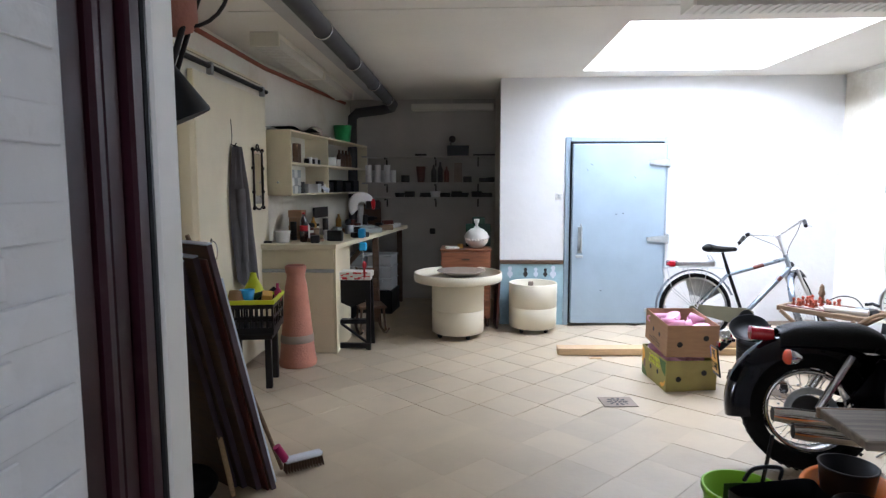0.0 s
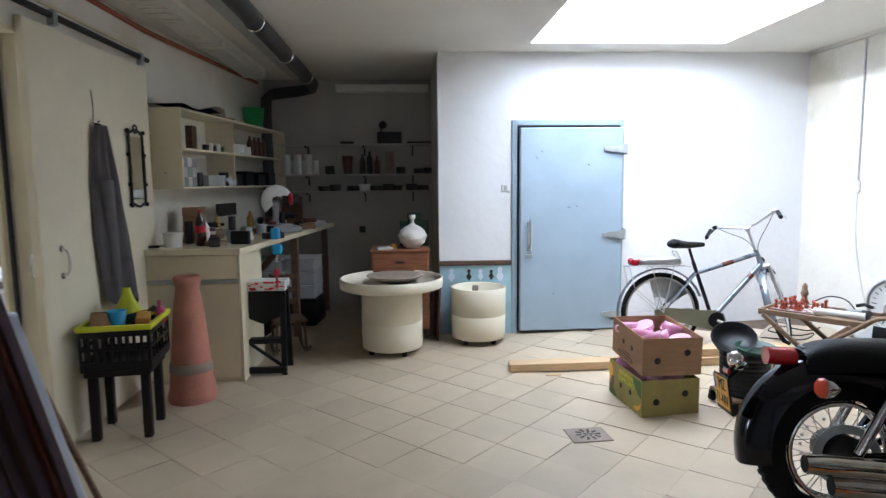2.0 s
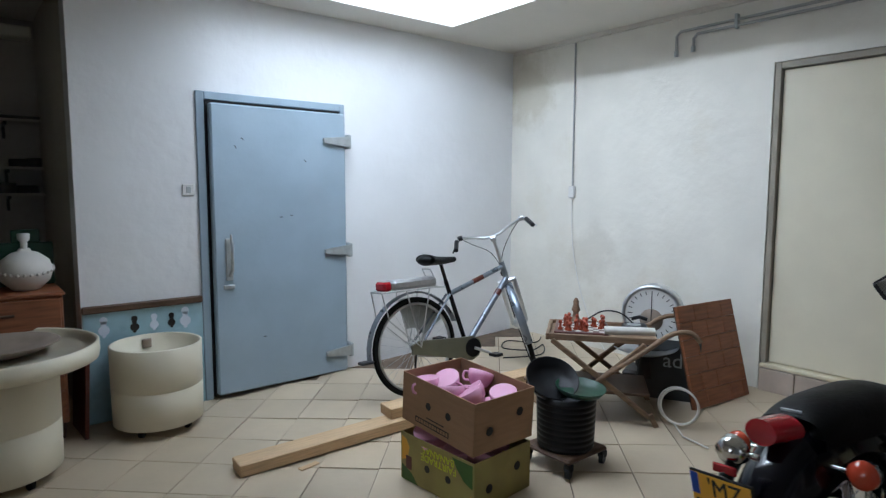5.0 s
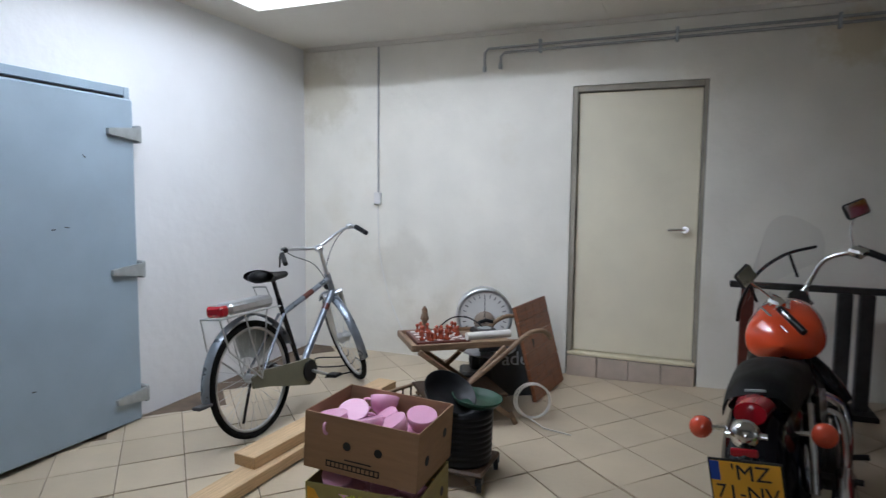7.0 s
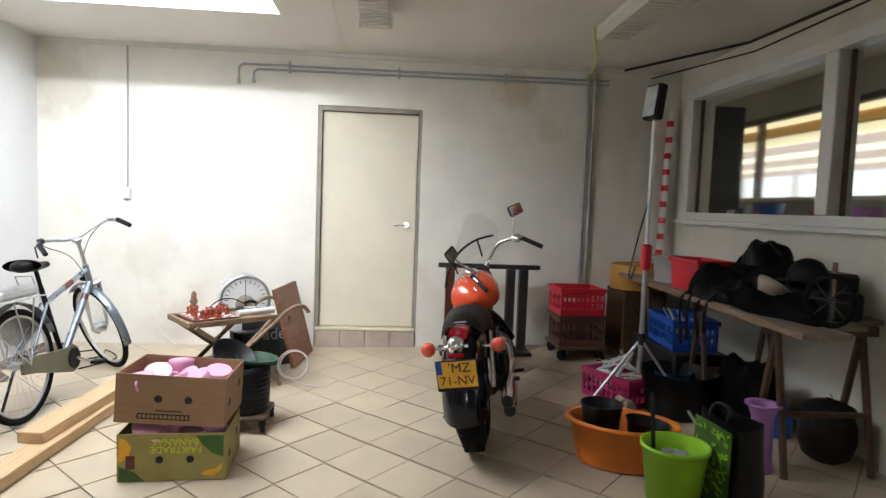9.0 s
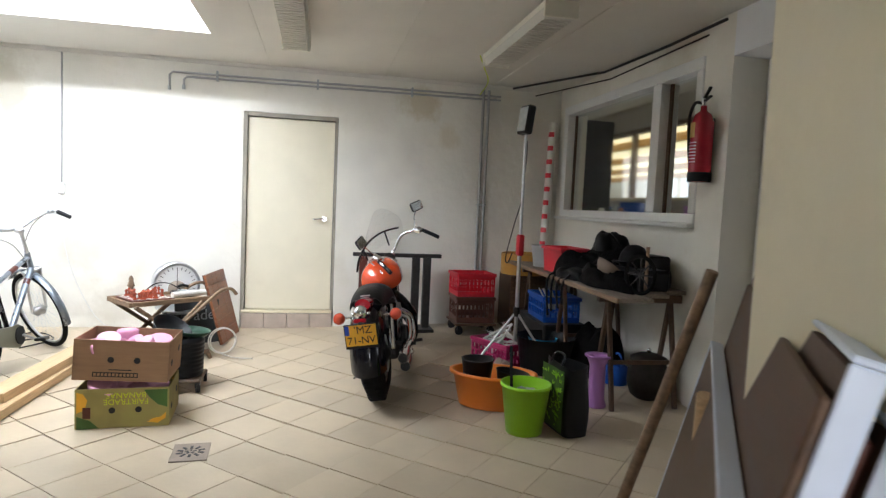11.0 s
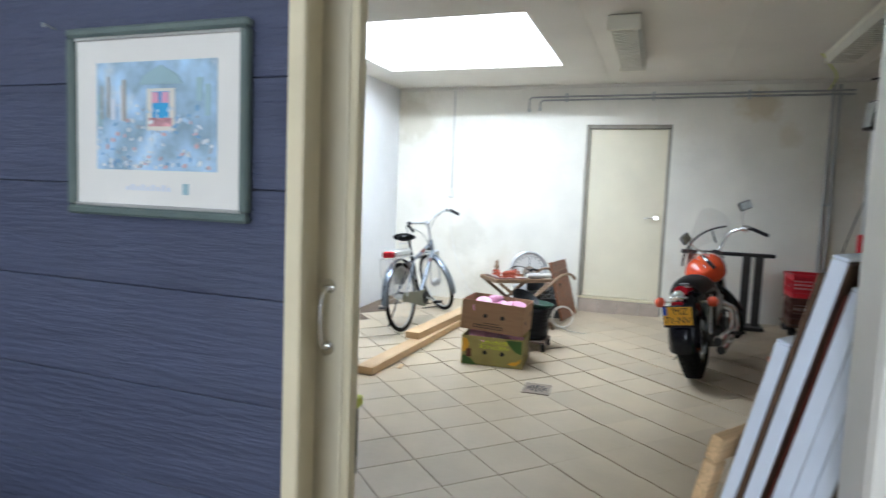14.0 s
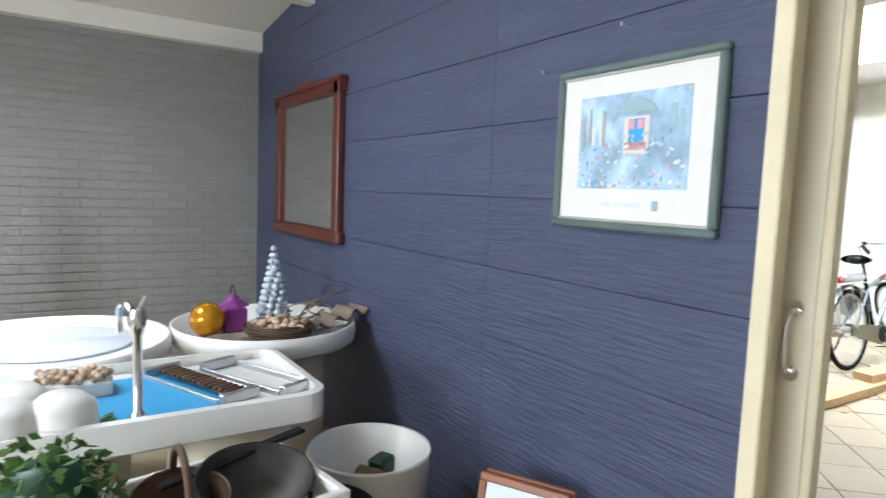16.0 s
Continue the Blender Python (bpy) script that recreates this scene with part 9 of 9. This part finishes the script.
put("corrugated_tile", Geo().sheet(lambda u, v: (0.30 * u, 0.16 * v, 0.02 + 0.018 * math.sin(6 * math.pi * u) + 0.05 * u), 36, 4).sheet(lambda u, v: (0.30 * u, 0.16 * v, 0.012 + 0.018 * math.sin(6 * math.pi * u) + 0.05 * u), 36, 4), "twig", "piece of grey corrugated sheet", "sheet", pose(-1.44, 6.80, Z2 + 0.012, 0, -4, 10))
put("straw_mat", lump(0.22, 0.10, 0.035, 33), "twig", "bundle of straw by the shells", "straw", pose(-1.80, 6.86, Z2))
# sink-like display tray on drums
ty = thing("display_tray", "white plastic tray table with rounded corners on a drum", "table", pose(-2.32, 6.24, 0.0))
def rr(w, d, r):
    out = []
    for cx, cy, a0 in ((w - r, d - r, 0), (-w + r, d - r, 90), (-w + r, -d + r, 180), (w - r, -d + r, 270)):
        out += [(cx + r * math.cos(radians(a0 + 15 * k)), cy + r * math.sin(radians(a0 + 15 * k))) for k in range(7)]
    return out
o1, o2 = rr(0.60, 0.31, 0.09), rr(0.575, 0.285, 0.08)
n1 = len(o1)
tg = Geo()
lev = [(o2, 0.70), (o1, 0.715), (o1, 0.80), (o2, 0.803), (o2, 0.765)]
tg.add([(x, y, z) for o, z in lev for x, y in o], [(k * n1 + i, k * n1 + (i + 1) % n1, (k + 1) * n1 + (i + 1) % n1, (k + 1) * n1 + i) for k in range(4) for i in range(n1)] + [tuple(range(4 * n1, 5 * n1)), tuple(reversed(range(n1)))])
part("tray", tg, M["plastic_white"], ty)
for x in (-0.28, 0.36):
    part("drum", Geo().at(x, 0, 0).lathe([(0.19, 0.0), (0.20, 0.01), (0.20, 0.35), (0.195, 0.355), (0.20, 0.36), (0.20, 0.699)], 40), M["plastic_cream"], ty)
Z3 = 0.766
put("blue_mat", block(0.40, 0.44, 0.006, 0.002), "blue_tray", "sky-blue sheet lying in the tray", "mat", pose(-2.22, 6.22, Z3))
fa = thing("tap", "tall chrome mixer tap standing in the tray", "tap", pose(-2.27, 6.02, Z3 + 0.0065))
part("column", Geo().lathe([(0.022, 0), (0.022, 0.02), (0.013, 0.03), (0.013, 0.24), (0.022, 0.26), (0.026, 0.29), (0.018, 0.32)], 18), M["chrome"], fa)
part("spout", Geo().tube([(0.0, 0.0, 0.28), (-0.02, 0.08, 0.32), (-0.03, 0.15, 0.29), (-0.03, 0.17, 0.22)], 0.011, 10, smooth_pts=4), M["chrome"], fa)
part("lever", Geo().tube([(0, 0, 0.31), (0.02, -0.03, 0.36)], 0.006, 8), M["chrome"], fa)
for x, y in ((-2.45, 6.03), (-2.56, 6.16), (-2.58, 6.02)):
    put("white_bowl", Geo().lathe([(0.085, 0), (0.088, 0.02), (0.08, 0.08), (0.05, 0.105), (0.001, 0.108)], 28), "plastic_white", "white plastic bowl turned upside down in the tray", "bowl", pose(x, y, Z3), "upturned white bowls")
fl = thing("flower_tray", "white tray of dried red and cream flower heads", "tray", pose(-2.42, 6.34, Z3))
part("tray", Geo().box(-0.11, 0.11, -0.06, 0.06, 0, 0.05, 0.006), M["plastic_white"], fl)
gg = Geo()
for i in range(70):
    gg.ball((random.uniform(-0.105, 0.105), random.uniform(-0.055, 0.055), 0.055 + random.uniform(0, 0.02)), random.uniform(0.008, 0.014), 7)
part("flower_heads", gg, M["shells"], fl)["kind"] = "stuff"
put("leaf_sprig", Geo().prism([(-0.04, 0), (0, 0.015), (0.04, 0), (0, -0.015)], 0, 0.003).at(0.02, 0.02, 0.004, 0, 0, 60).prism([(-0.03, 0), (0, 0.012), (0.03, 0), (0, -0.012)], 0, 0.003), "leaf", "small green leaf sprig in the tray", "leaf", pose(-2.36, 6.05, Z3 + 0.008))
for x, r in ((-2.06, 24), (-1.87, 24)):
    fk2 = thing("metal_rack", "galvanised folding metal rack with a brown slatted strip" if x < -2 else "flat galvanised metal frame", "rack", pose(x, 6.26, Z3, 0, 0, r))
    for y in (-0.21, 0.21):
        part("end_bar", Geo().box(-0.07, 0.07, y - 0.012, y + 0.012, 0.0, 0.035, 0.003), M["alu"], fk2)
    for xx in (-0.07, 0.07):
        part("side_bar", Geo().box(xx - 0.006, xx + 0.006, -0.198, 0.198, 0.0, 0.02, 0.002), M["alu"], fk2)
    if x < -2:
        for k in range(14):
            part("slat", Geo().box(-0.035, 0.035, -0.19 + k * 0.0275, -0.172 + k * 0.0275, 0.022, 0.036, 0.003), M["wood_dark"], fk2)
bn2 = thing("white_bin", "white round plastic bin with a green model in it", "bin", pose(-1.535, 6.025, 0.0))
part("shell", Geo().lathe([(0.17, 0), (0.20, 0.02), (0.215, 0.53), (0.22, 0.535), (0.218, 0.545), (0.205, 0.54), (0.19, 0.30), (0.01, 0.30)], 48), M["plastic_white"], bn2)
gm = thing("toy_machine", "small dark green cast model machine in the bin", "model", pose(-1.49, 6.045, 0.301, 0, 0, 30))
part("body", Geo().box(-0.07, 0.07, -0.04, 0.04, 0.0, 0.11, 0.012).box(-0.02, 0.07, -0.035, 0.035, 0.11, 0.18, 0.01), M["green_dark"], gm)
part("drum", Geo().at(-0.05, 0, 0.13, 90, 0, 0).cyl(0.035, -0.045, 0.045, 16), M["wood_mid"], gm)
put("black_bin", Geo().lathe([(0.13, 0), (0.18, 0.50), (0.185, 0.51), (0.17, 0.50), (0.12, 0.02), (0.01, 0.02)], 32), "black", "black bin beside the white one", "bin", pose(-1.84, 5.76, 0.0))
# lower goods in front of the tray
cr2 = crate("white_crate", "white plastic crate of dark pans and baskets", pose(-2.13, 5.62, 0.48, 0, 0, 10), 0.46, 0.36, 0.22, M["plastic_white"], M["plastic_white"])
put("crate_stand", block(0.9, 0.36, 0.478, 0.01), "wood_mid", "low brown box under the crates", "box", pose(-2.32, 5.62, 0.0, 0, 0, 4))
put("dark_pan", Geo().lathe([(0.10, 0), (0.14, 0.10), (0.145, 0.10), (0.135, 0.095), (0.095, 0.01), (0.01, 0.01)], 28), "steel_dark", "dark frying pan in the white crate", "pan", pose(-2.05, 5.64, 0.63, 12, 0, 0))
put("wicker_basket", Geo().lathe([(0.09, 0), (0.11, 0.09), (0.115, 0.09), (0.10, 0.08), (0.085, 0.01), (0.01, 0.01)], 26).torus((0, 0, 0.09), 0.11, 0.009, "x", 26, 6, (0, 180)), "wood_dark", "dark wicker basket with a handle", "basket", pose(-2.22, 5.66, 0.62, 10, 0, 0))
put("black_ladle", Geo().bar((-0.2, 0, 0), (0.2, 0.06, 0.04), 0.035, 0.012, 0.004), "black", "black handle lying across the crate", "handle", pose(-2.06, 5.72, 0.71, 0, 0, 5))
hb2 = thing("box_plant", "clipped green artificial box plant", "plant", pose(-2.49, 5.64, 0.479))
gg = Geo()
random.seed(77)
for i in range(420):
    d = Vector((random.gauss(0, 1), random.gauss(0, 1), random.gauss(0, 1))).normalized() * random.uniform(0.10, 0.155)
    gg.at(d.x, d.y, d.z + 0.27, random.uniform(0, 360), random.uniform(0, 360), 0).prism([(-0.016, 0), (0, 0.009), (0.016, 0), (0, -0.009)], 0, 0.002)
part("leaves", gg, M["leaf"], hb2)["kind"] = "stuff"
part("core", Geo().ball((0, 0, 0.27), 0.105, 14), M["green_dark"], hb2)
part("pot", Geo().lathe([(0.07, 0), (0.09, 0.17), (0.095, 0.175), (0.08, 0.17), (0.01, 0.16)], 24), M["black"], hb2, "black plastic pot")
for i, (y, r) in enumerate(((5.42, 20), (5.51, 26))):
    fp = thing("photo_frame", "small mahogany frame with a pale print, leaning on blue boards", "picture", pose(-1.36 - 0.03 * i, y - 0.10 * i, 0.295, 0, 0, -62) @ pose(0, 0, 0, -16, 0, 0))
    part("frame", Geo().box(-0.14, 0.14, -0.01, 0.01, 0.30, 0.325, 0.004).box(-0.14, 0.14, -0.01, 0.01, 0.0, 0.025, 0.004).box(-0.14, -0.115, -0.01, 0.01, 0.025, 0.30, 0.004).box(0.115, 0.14, -0.01, 0.01, 0.025, 0.30, 0.004), M["wood"], fp)
    part("print", Geo().box(-0.115, 0.115, -0.004, 0.004, 0.025, 0.30), M["porcelain"], fp)
put("frame_box", block(0.34, 0.5, 0.29, 0.01), "card", "low cardboard box holding the small frames", "box", pose(-1.36, 5.42, 0.0))
# wooden obelisks at the back
for i, (x, y) in enumerate(((-3.02, 7.95), (-2.88, 8.12))):
    ob = thing("wooden_obelisk", "narrow orange-brown wooden A-frame", "stand", pose(x, y, 0.0, 0, 0, 15), "wooden A-frames")
    for s in (-1, 1):
        part("leg", Geo().bar((s * 0.26, 0, 0.0), (0.0, 0, 1.52), 0.06, 0.035, 0.004), M["ochre"], ob)
    part("panel", Geo().prism([(-0.20, 0.35), (0.20, 0.35), (0.02, 1.42), (-0.02, 1.42)], -0.012, 0.012, "y"), M["timber"], ob)
# bookcase in the partition
bcs = thing("bookcase", "tall built-in bookcase, cream edges and dark purple inside", "bookcase")
part("side_post", Geo().box(-1.187, -1.05, 3.766, 3.79, 0.0, 2.49, 0.003), M["white_paint"], bcs, "chipped cream upright")
part("front_lip", Geo().box(-1.203, -1.188, 3.748, 3.788, 0.0, 2.49, 0.004), M["white_paint"], bcs)
part("side_panel", Geo().prism([(-1.05, 3.766), (-1.05, 3.789), (-0.601, 3.625), (-0.601, 3.602)], 0.0, 2.49), M["cream"], bcs)
part("inner_side", Geo().prism([(-1.187, 3.748), (-1.187, 3.765), (-1.051, 3.765), (-0.722, 3.602), (-0.735, 3.59)], 0.0, 2.49), M["purple_board"], bcs, "dark purple inner side")
for i in range(9):
    part("back_board", Geo().box(-0.735, -0.722, 1.62, 3.588, 0.02 + i * 0.273, 0.29 + i * 0.273, 0.004), M["purple_board"], bcs)
for z in (0.42, 0.749, 1.302, 2.03):
    part("shelf", Geo().prism([(-1.155, 3.727), (-1.205, 3.675), (-1.205, 1.63), (-0.736, 1.63), (-0.736, 3.588)], z - 0.024, z), M["white_paint"], bcs, "cream shelf")
# dark sheet added to hide the white wall and shade the gaps
part("back_felt", Geo().box(-0.7216, -0.7204, 1.63, 3.585, 0.02, 2.48), M["slate"], bcs, "dark sheet added behind the boards so the gaps look shaded")
part("top", Geo().box(-1.2, -0.73, 1.62, 3.59, 2.491, 2.52), M["cream"], bcs)
part("far_side", Geo().box(-1.2, -0.735, 1.605, 1.628, 0, 2.49), M["purple_board"], bcs)
ZS = 1.303
pj = thing("wax_jar", "clear plastic jar of bright pink granules with a printed label", "jar", pose(-1.075, 3.655, ZS) @ Matrix.Scale(1.1, 4))
part("body", Geo().lathe([(0.028, 0), (0.030, 0.004), (0.030, 0.105), (0.026, 0.108)], 24), M["pinkpowder"], pj)
part("clear_top", Geo().lathe([(0.0295, 0.1085), (0.0305, 0.112), (0.0305, 0.118), (0.029, 0.12)], 24), M["lilac"], pj)
part("lid", Geo().lathe([(0.031, 0.1205), (0.0315, 0.124), (0.0315, 0.136), (0.029, 0.138)], 24), M["pink"], pj, "translucent pink lid")
part("label", Geo().at(0, 0, 0, 0, 0, 120).lathe([(0.0302, 0.02), (0.0306, 0.0205), (0.0306, 0.068), (0.0302, 0.0685)], 24, False, 0.55), M["ink"], pj, "black and white label")
part("label_patch", Geo().at(0, 0, 0, 0, 0, 205).lathe([(0.0308, 0.024), (0.0312, 0.0245), (0.0312, 0.062), (0.0308, 0.0625)], 24, False, 0.13), M["paper"], pj)
for x, y in ((-0.83, 3.46), (-0.83, 3.35)):
    j = thing("glass_jar", "lidded glass jar of brown bark chips", "jar", pose(x, y, ZS) @ Matrix.Diagonal((1, 1, 1.22, 1)), "jars of bark chips")
    part("contents", Geo().lathe([(0.036, 0.003), (0.038, 0.01), (0.038, 0.085), (0.02, 0.095)], 22), M["chips"], j)
    part("glass", Geo().lathe([(0.041, 0), (0.043, 0.006), (0.043, 0.105), (0.037, 0.118), (0.037, 0.128)], 24, False), M["bowl_glass"], j)
    part("lid", Geo().cyl(0.040, 0.1285, 0.140, 24), M["hinge"], j)
    part("clip", Geo().box(-0.046, -0.042, -0.006, 0.006, 0.09, 0.115, 0.002), M["plastic_white"], j)
def teacup(m):
    c = thing("teacup", "white teacup with a rose-red print lying on stacked saucers", "cup", m, "rose print teacups")
    part("bowl", Geo().lathe([(0.016, 0), (0.018, 0.006), (0.030, 0.016), (0.041, 0.04), (0.044, 0.052), (0.042, 0.052), (0.037, 0.036), (0.02, 0.016), (0.001, 0.012)], 26), M["porcelain"], c)
    part("printed_band", Geo().lathe([(0.0335, 0.021), (0.0425, 0.040), (0.0449, 0.0505)], 26, False), M["rose"], c, "rose-red printed band")
    part("handle", Geo().tube([(0.040, 0, 0.044), (0.060, 0, 0.042), (0.058, 0, 0.024), (0.036, 0, 0.022)], 0.003, 6, smooth_pts=3), M["porcelain"], c)
    return c
tc0 = None
for x, y in ((-1.045, 3.54), (-1.045, 3.425)):
    for k in range(4):
        s = thing("saucer", "white saucer with a gilt and rose edge in a stack", "saucer", pose(x, y, ZS + 0.006 * k), "stacked saucers")
        part("plate", Geo().lathe([(0.02, 0), (0.028, 0.0), (0.050, 0.010), (0.052, 0.012), (0.049, 0.0115), (0.028, 0.003), (0.001, 0.003)], 30), M["porcelain"], s)
        part("gilt_edge", Geo().torus((0, 0, 0.0118), 0.0512, 0.001, "z", 30, 5), M["rose"], s)
    for dx, dy, ry, rz in ((-0.008, 0.012, 62, 10), (0.022, -0.026, 48, -25)):
        m = pose(x + dx - 0.028, y + dy, ZS + 0.046, 0, ry, rz)
        tc0 = teacup(m) if tc0 is None else copy_thing(tc0, m)
def vase(kind, m):
    v = thing("porcelain_vase" if kind != "jug" else "porcelain_jug", "white porcelain " + ("vase" if kind != "jug" else "jug") + " with cobalt blue flowers", "vase" if kind != "jug" else "jug", m)
    pr = [(0.032, 0), (0.034, 0.01), (0.040, 0.05), (0.030, 0.10), (0.032, 0.13), (0.046, 0.155), (0.043, 0.155), (0.028, 0.12), (0.025, 0.08)] if kind != "jug" else [(0.026, 0), (0.03, 0.006), (0.046, 0.04), (0.044, 0.07), (0.030, 0.10), (0.031, 0.118), (0.028, 0.118), (0.025, 0.09)]
    part("body", Geo().lathe(pr, 30), M["porcelain"], v)
    rnd = random.Random(3 if kind == "jug" else 4)
    gg = Geo()
    for i in range(46):
        a, z = rnd.uniform(0, 6.283), rnd.uniform(0.018, 0.10)
        r = 0.0405 if kind != "jug" else 0.0445
        for (r0, z0), (r1, z1) in zip(pr[:6], pr[1:7]):
            if z0 <= z <= z1 and z1 > z0:
                r = r0 + (r1 - r0) * (z - z0) / (z1 - z0)
        gg.ball((r * math.cos(a), r * math.sin(a), z), rnd.uniform(0.0025, 0.006), 6, 1.2)
    part("painted_flowers", gg, M["cobalt"], v, "cobalt blue flowers")["kind"] = "stuff"
    if kind == "jug":
        part("handle", Geo().tube([(0.0, -0.03, 0.11), (0.0, -0.06, 0.115), (0.0, -0.066, 0.08), (0.0, -0.042, 0.055)], 0.005, 8, smooth_pts=4), M["porcelain"], v)
    return v
vase("vase", pose(-0.85, 3.06, ZS)), vase("jug", pose(-0.93, 3.10, ZS)), vase("vase2", pose(-0.92, 2.97, ZS))
ZL = 0.750
def gbowl(x, y, R, H, mouth, turned=False):
    """A blown bowl: round belly, narrow neck and flared lip."""
    b = thing("glass_bowl", "clear blown glass bowl turned upside down on the shelf" if turned else "clear round glass bowl with a flared lip", "bowl", pose(x, y, ZL + (H if turned else 0), 180 if turned else 0, 0, 0), "glass bowls")
    prof = [(R * 0.40, 0.0), (R * 0.62, 0.012), (R * 0.88, H * 0.22), (R, H * 0.46), (R * 0.93, H * 0.68), (R * mouth, H * 0.87), (R * mouth * 1.03, H * 0.94), (R * mouth * 1.16, H)]
    part("shell", Geo().lathe(prof, 44, False), M["bowl_glass"], b)
    part("rim", Geo().torus((0, 0, H), R * mouth * 1.16, 0.0026, "z", 44, 6), M["rim_glass"], b, "bright ground rim")
    part("base", Geo().lathe([(0.001, 0.004), (R * 0.40, 0.004), (R * 0.40, 0.0)], 30, False), M["bowl_glass"], b)
    return b
gbowl(-0.95, 3.50, 0.100, 0.175, 0.74), gbowl(-0.86, 3.33, 0.098, 0.178, 0.70), gbowl(-1.00, 3.18, 0.108, 0.165, 0.80), gbowl(-0.85, 3.04, 0.10, 0.17, 0.76)
gbowl(-0.79, 3.20, 0.100, 0.215, 0.62, True), gbowl(-1.06, 3.62, 0.07, 0.10, 0.8)
ga = thing("glass_holder", "flat clear glass pane in a small stand on the shelf", "glass pane", pose(-0.86, 3.56, ZL, 0, 0, 60))
part("pane", Geo().at(0, 0, 0, -14, 0, 0).box(-0.045, 0.045, -0.002, 0.002, 0.012, 0.20, 0.001), M["bowl_glass"], ga)
part("foot", Geo().box(-0.05, 0.05, -0.025, 0.03, 0.0, 0.011, 0.003), M["rim_glass"], ga)
# ---- whitewashed bricks, last ----
def brick_wall(parent_name, place, length, z0, z1, rot, limit, rest_mat):
    """Courses of bricks standing 5 mm proud of the wall face, in stretcher bond."""
    bw, bh, gap = 0.21, 0.052, 0.010
    me = Geo().box(0, bw, -0.006, 0.0, 0, bh, 0.002).mesh("brick")
    me.materials.append(rest_mat)
    parent = bpy.data.objects[parent_name]
    rest, n, row, z = Geo(), 0, 0, z0
    base = place @ pose(0, 0, 0, 0, 0, rot)
    while z < z1:
        x = 0.0 if row % 2 == 0 else -0.11
        while x < length:
            j = random.uniform(-0.0012, 0.0012)
            if n < limit(z, x):
                ob = new("brick", me)
                ob.parent = parent
                ob.matrix_local = base @ pose(max(x, 0.0), j, z, 0, 0, random.uniform(-0.25, 0.25))
                n += 1
            else:
                rest.m = base
                rest.box(max(x, 0.0), x + bw, -0.006 + j, j, z, z + bh, 0.002)
            x += bw + gap
        z, row = z + bh + gap, row + 1
    if rest.v:
        r = part("bricks", rest, rest_mat, parent, "whitewashed bricks further off")
        r["kind"] = "stuff"
random.seed(6)
brick_wall("wall_side_north", pose(-3.4, 8.849, 0), 2.27, 0.02, 2.45, 0, lambda z, x: 300 if z > 0.9 else 0, M["brick_shaded"])
brick_wall("wall_passage_west", pose(0.563, 0.05, 0), 1.0, 0.12, 2.6, 90, lambda z, x: 300, M["brick_bright"])
# ---- floor tiles, last ----
TS, TA = 0.334, radians(46.5)
TILE_U, TILE_W = -0.025, 0.153
tile_mesh = Geo().box(-TS / 2 + 0.0024, TS / 2 - 0.0024, -TS / 2 + 0.0024, TS / 2 - 0.0024, -0.012, 0.0, 0.0012).mesh("tile")
tile_mesh.materials.append(M["tile"])
rest = Geo()
near, other = [], []
ca, sa = math.cos(TA), math.sin(TA)
for i in range(-30, 40):
    for j in range(-30, 40):
        u, w = (i + 0.5) * TS + TILE_U, (j + 0.5) * TS + TILE_W
        x, y = u * ca - w * sa, u * sa + w * ca
        room = (-0.9 < x < 5.47 and 1.38 < y < 7.74) or (-0.9 < x < 1.6 and 7.3 < y < 9.35) or (0.3 < x < 2.7 and -1.7 < y < 1.7) or (-5.7 < x <= -0.9 and 1.0 < y < 9.0)
        if not room:
            continue
        (near if (-0.5 < x < 3.6 and 2.7 < y < 7.0) else other).append((x, y))
near.sort(key=lambda p: (p[0] - 1.4) ** 2 + (p[1] - 4.6) ** 2)
other += near[300:]
for x, y in near[:300]:
    e = 0.05
    dx, dy = (floor_z(x + e, y) - floor_z(x - e, y)) / (2 * e), (floor_z(x, y + e) - floor_z(x, y - e)) / (2 * e)
    ob = new("tile", tile_mesh)
    ob.parent = floor
    ob.matrix_local = Matrix.Translation((x, y, floor_z(x, y) + random.uniform(-0.0006, 0.0006))) @ Matrix(((1, 0, 0, 0), (0, 1, 0, 0), (dx, dy, 1, 0), (0, 0, 0, 1))) .to_quaternion().to_matrix().to_4x4() @ pose(0, 0, 0, -math.degrees(0), 0, 46.5)
for x, y in other:
    k, q = Geo(), []
    h = TS / 2 - 0.0024
    for a, b in ((-h, -h), (h, -h), (h, h), (-h, h)):
        px, py = x + a * ca - b * sa, y + a * sa + b * ca
        q.append((px, py, floor_z(px, py)))
    low = [(a, b, c - 0.008) for a, b, c in q]
    rest.add(q + low, [(0, 1, 2, 3), (0, 4, 5, 1), (1, 5, 6, 2), (2, 6, 7, 3), (3, 7, 4, 0)])
r = part("tiles", rest, M["tile_far"], floor, "beige ceramic tiles further off")
r["kind"] = "stuff"
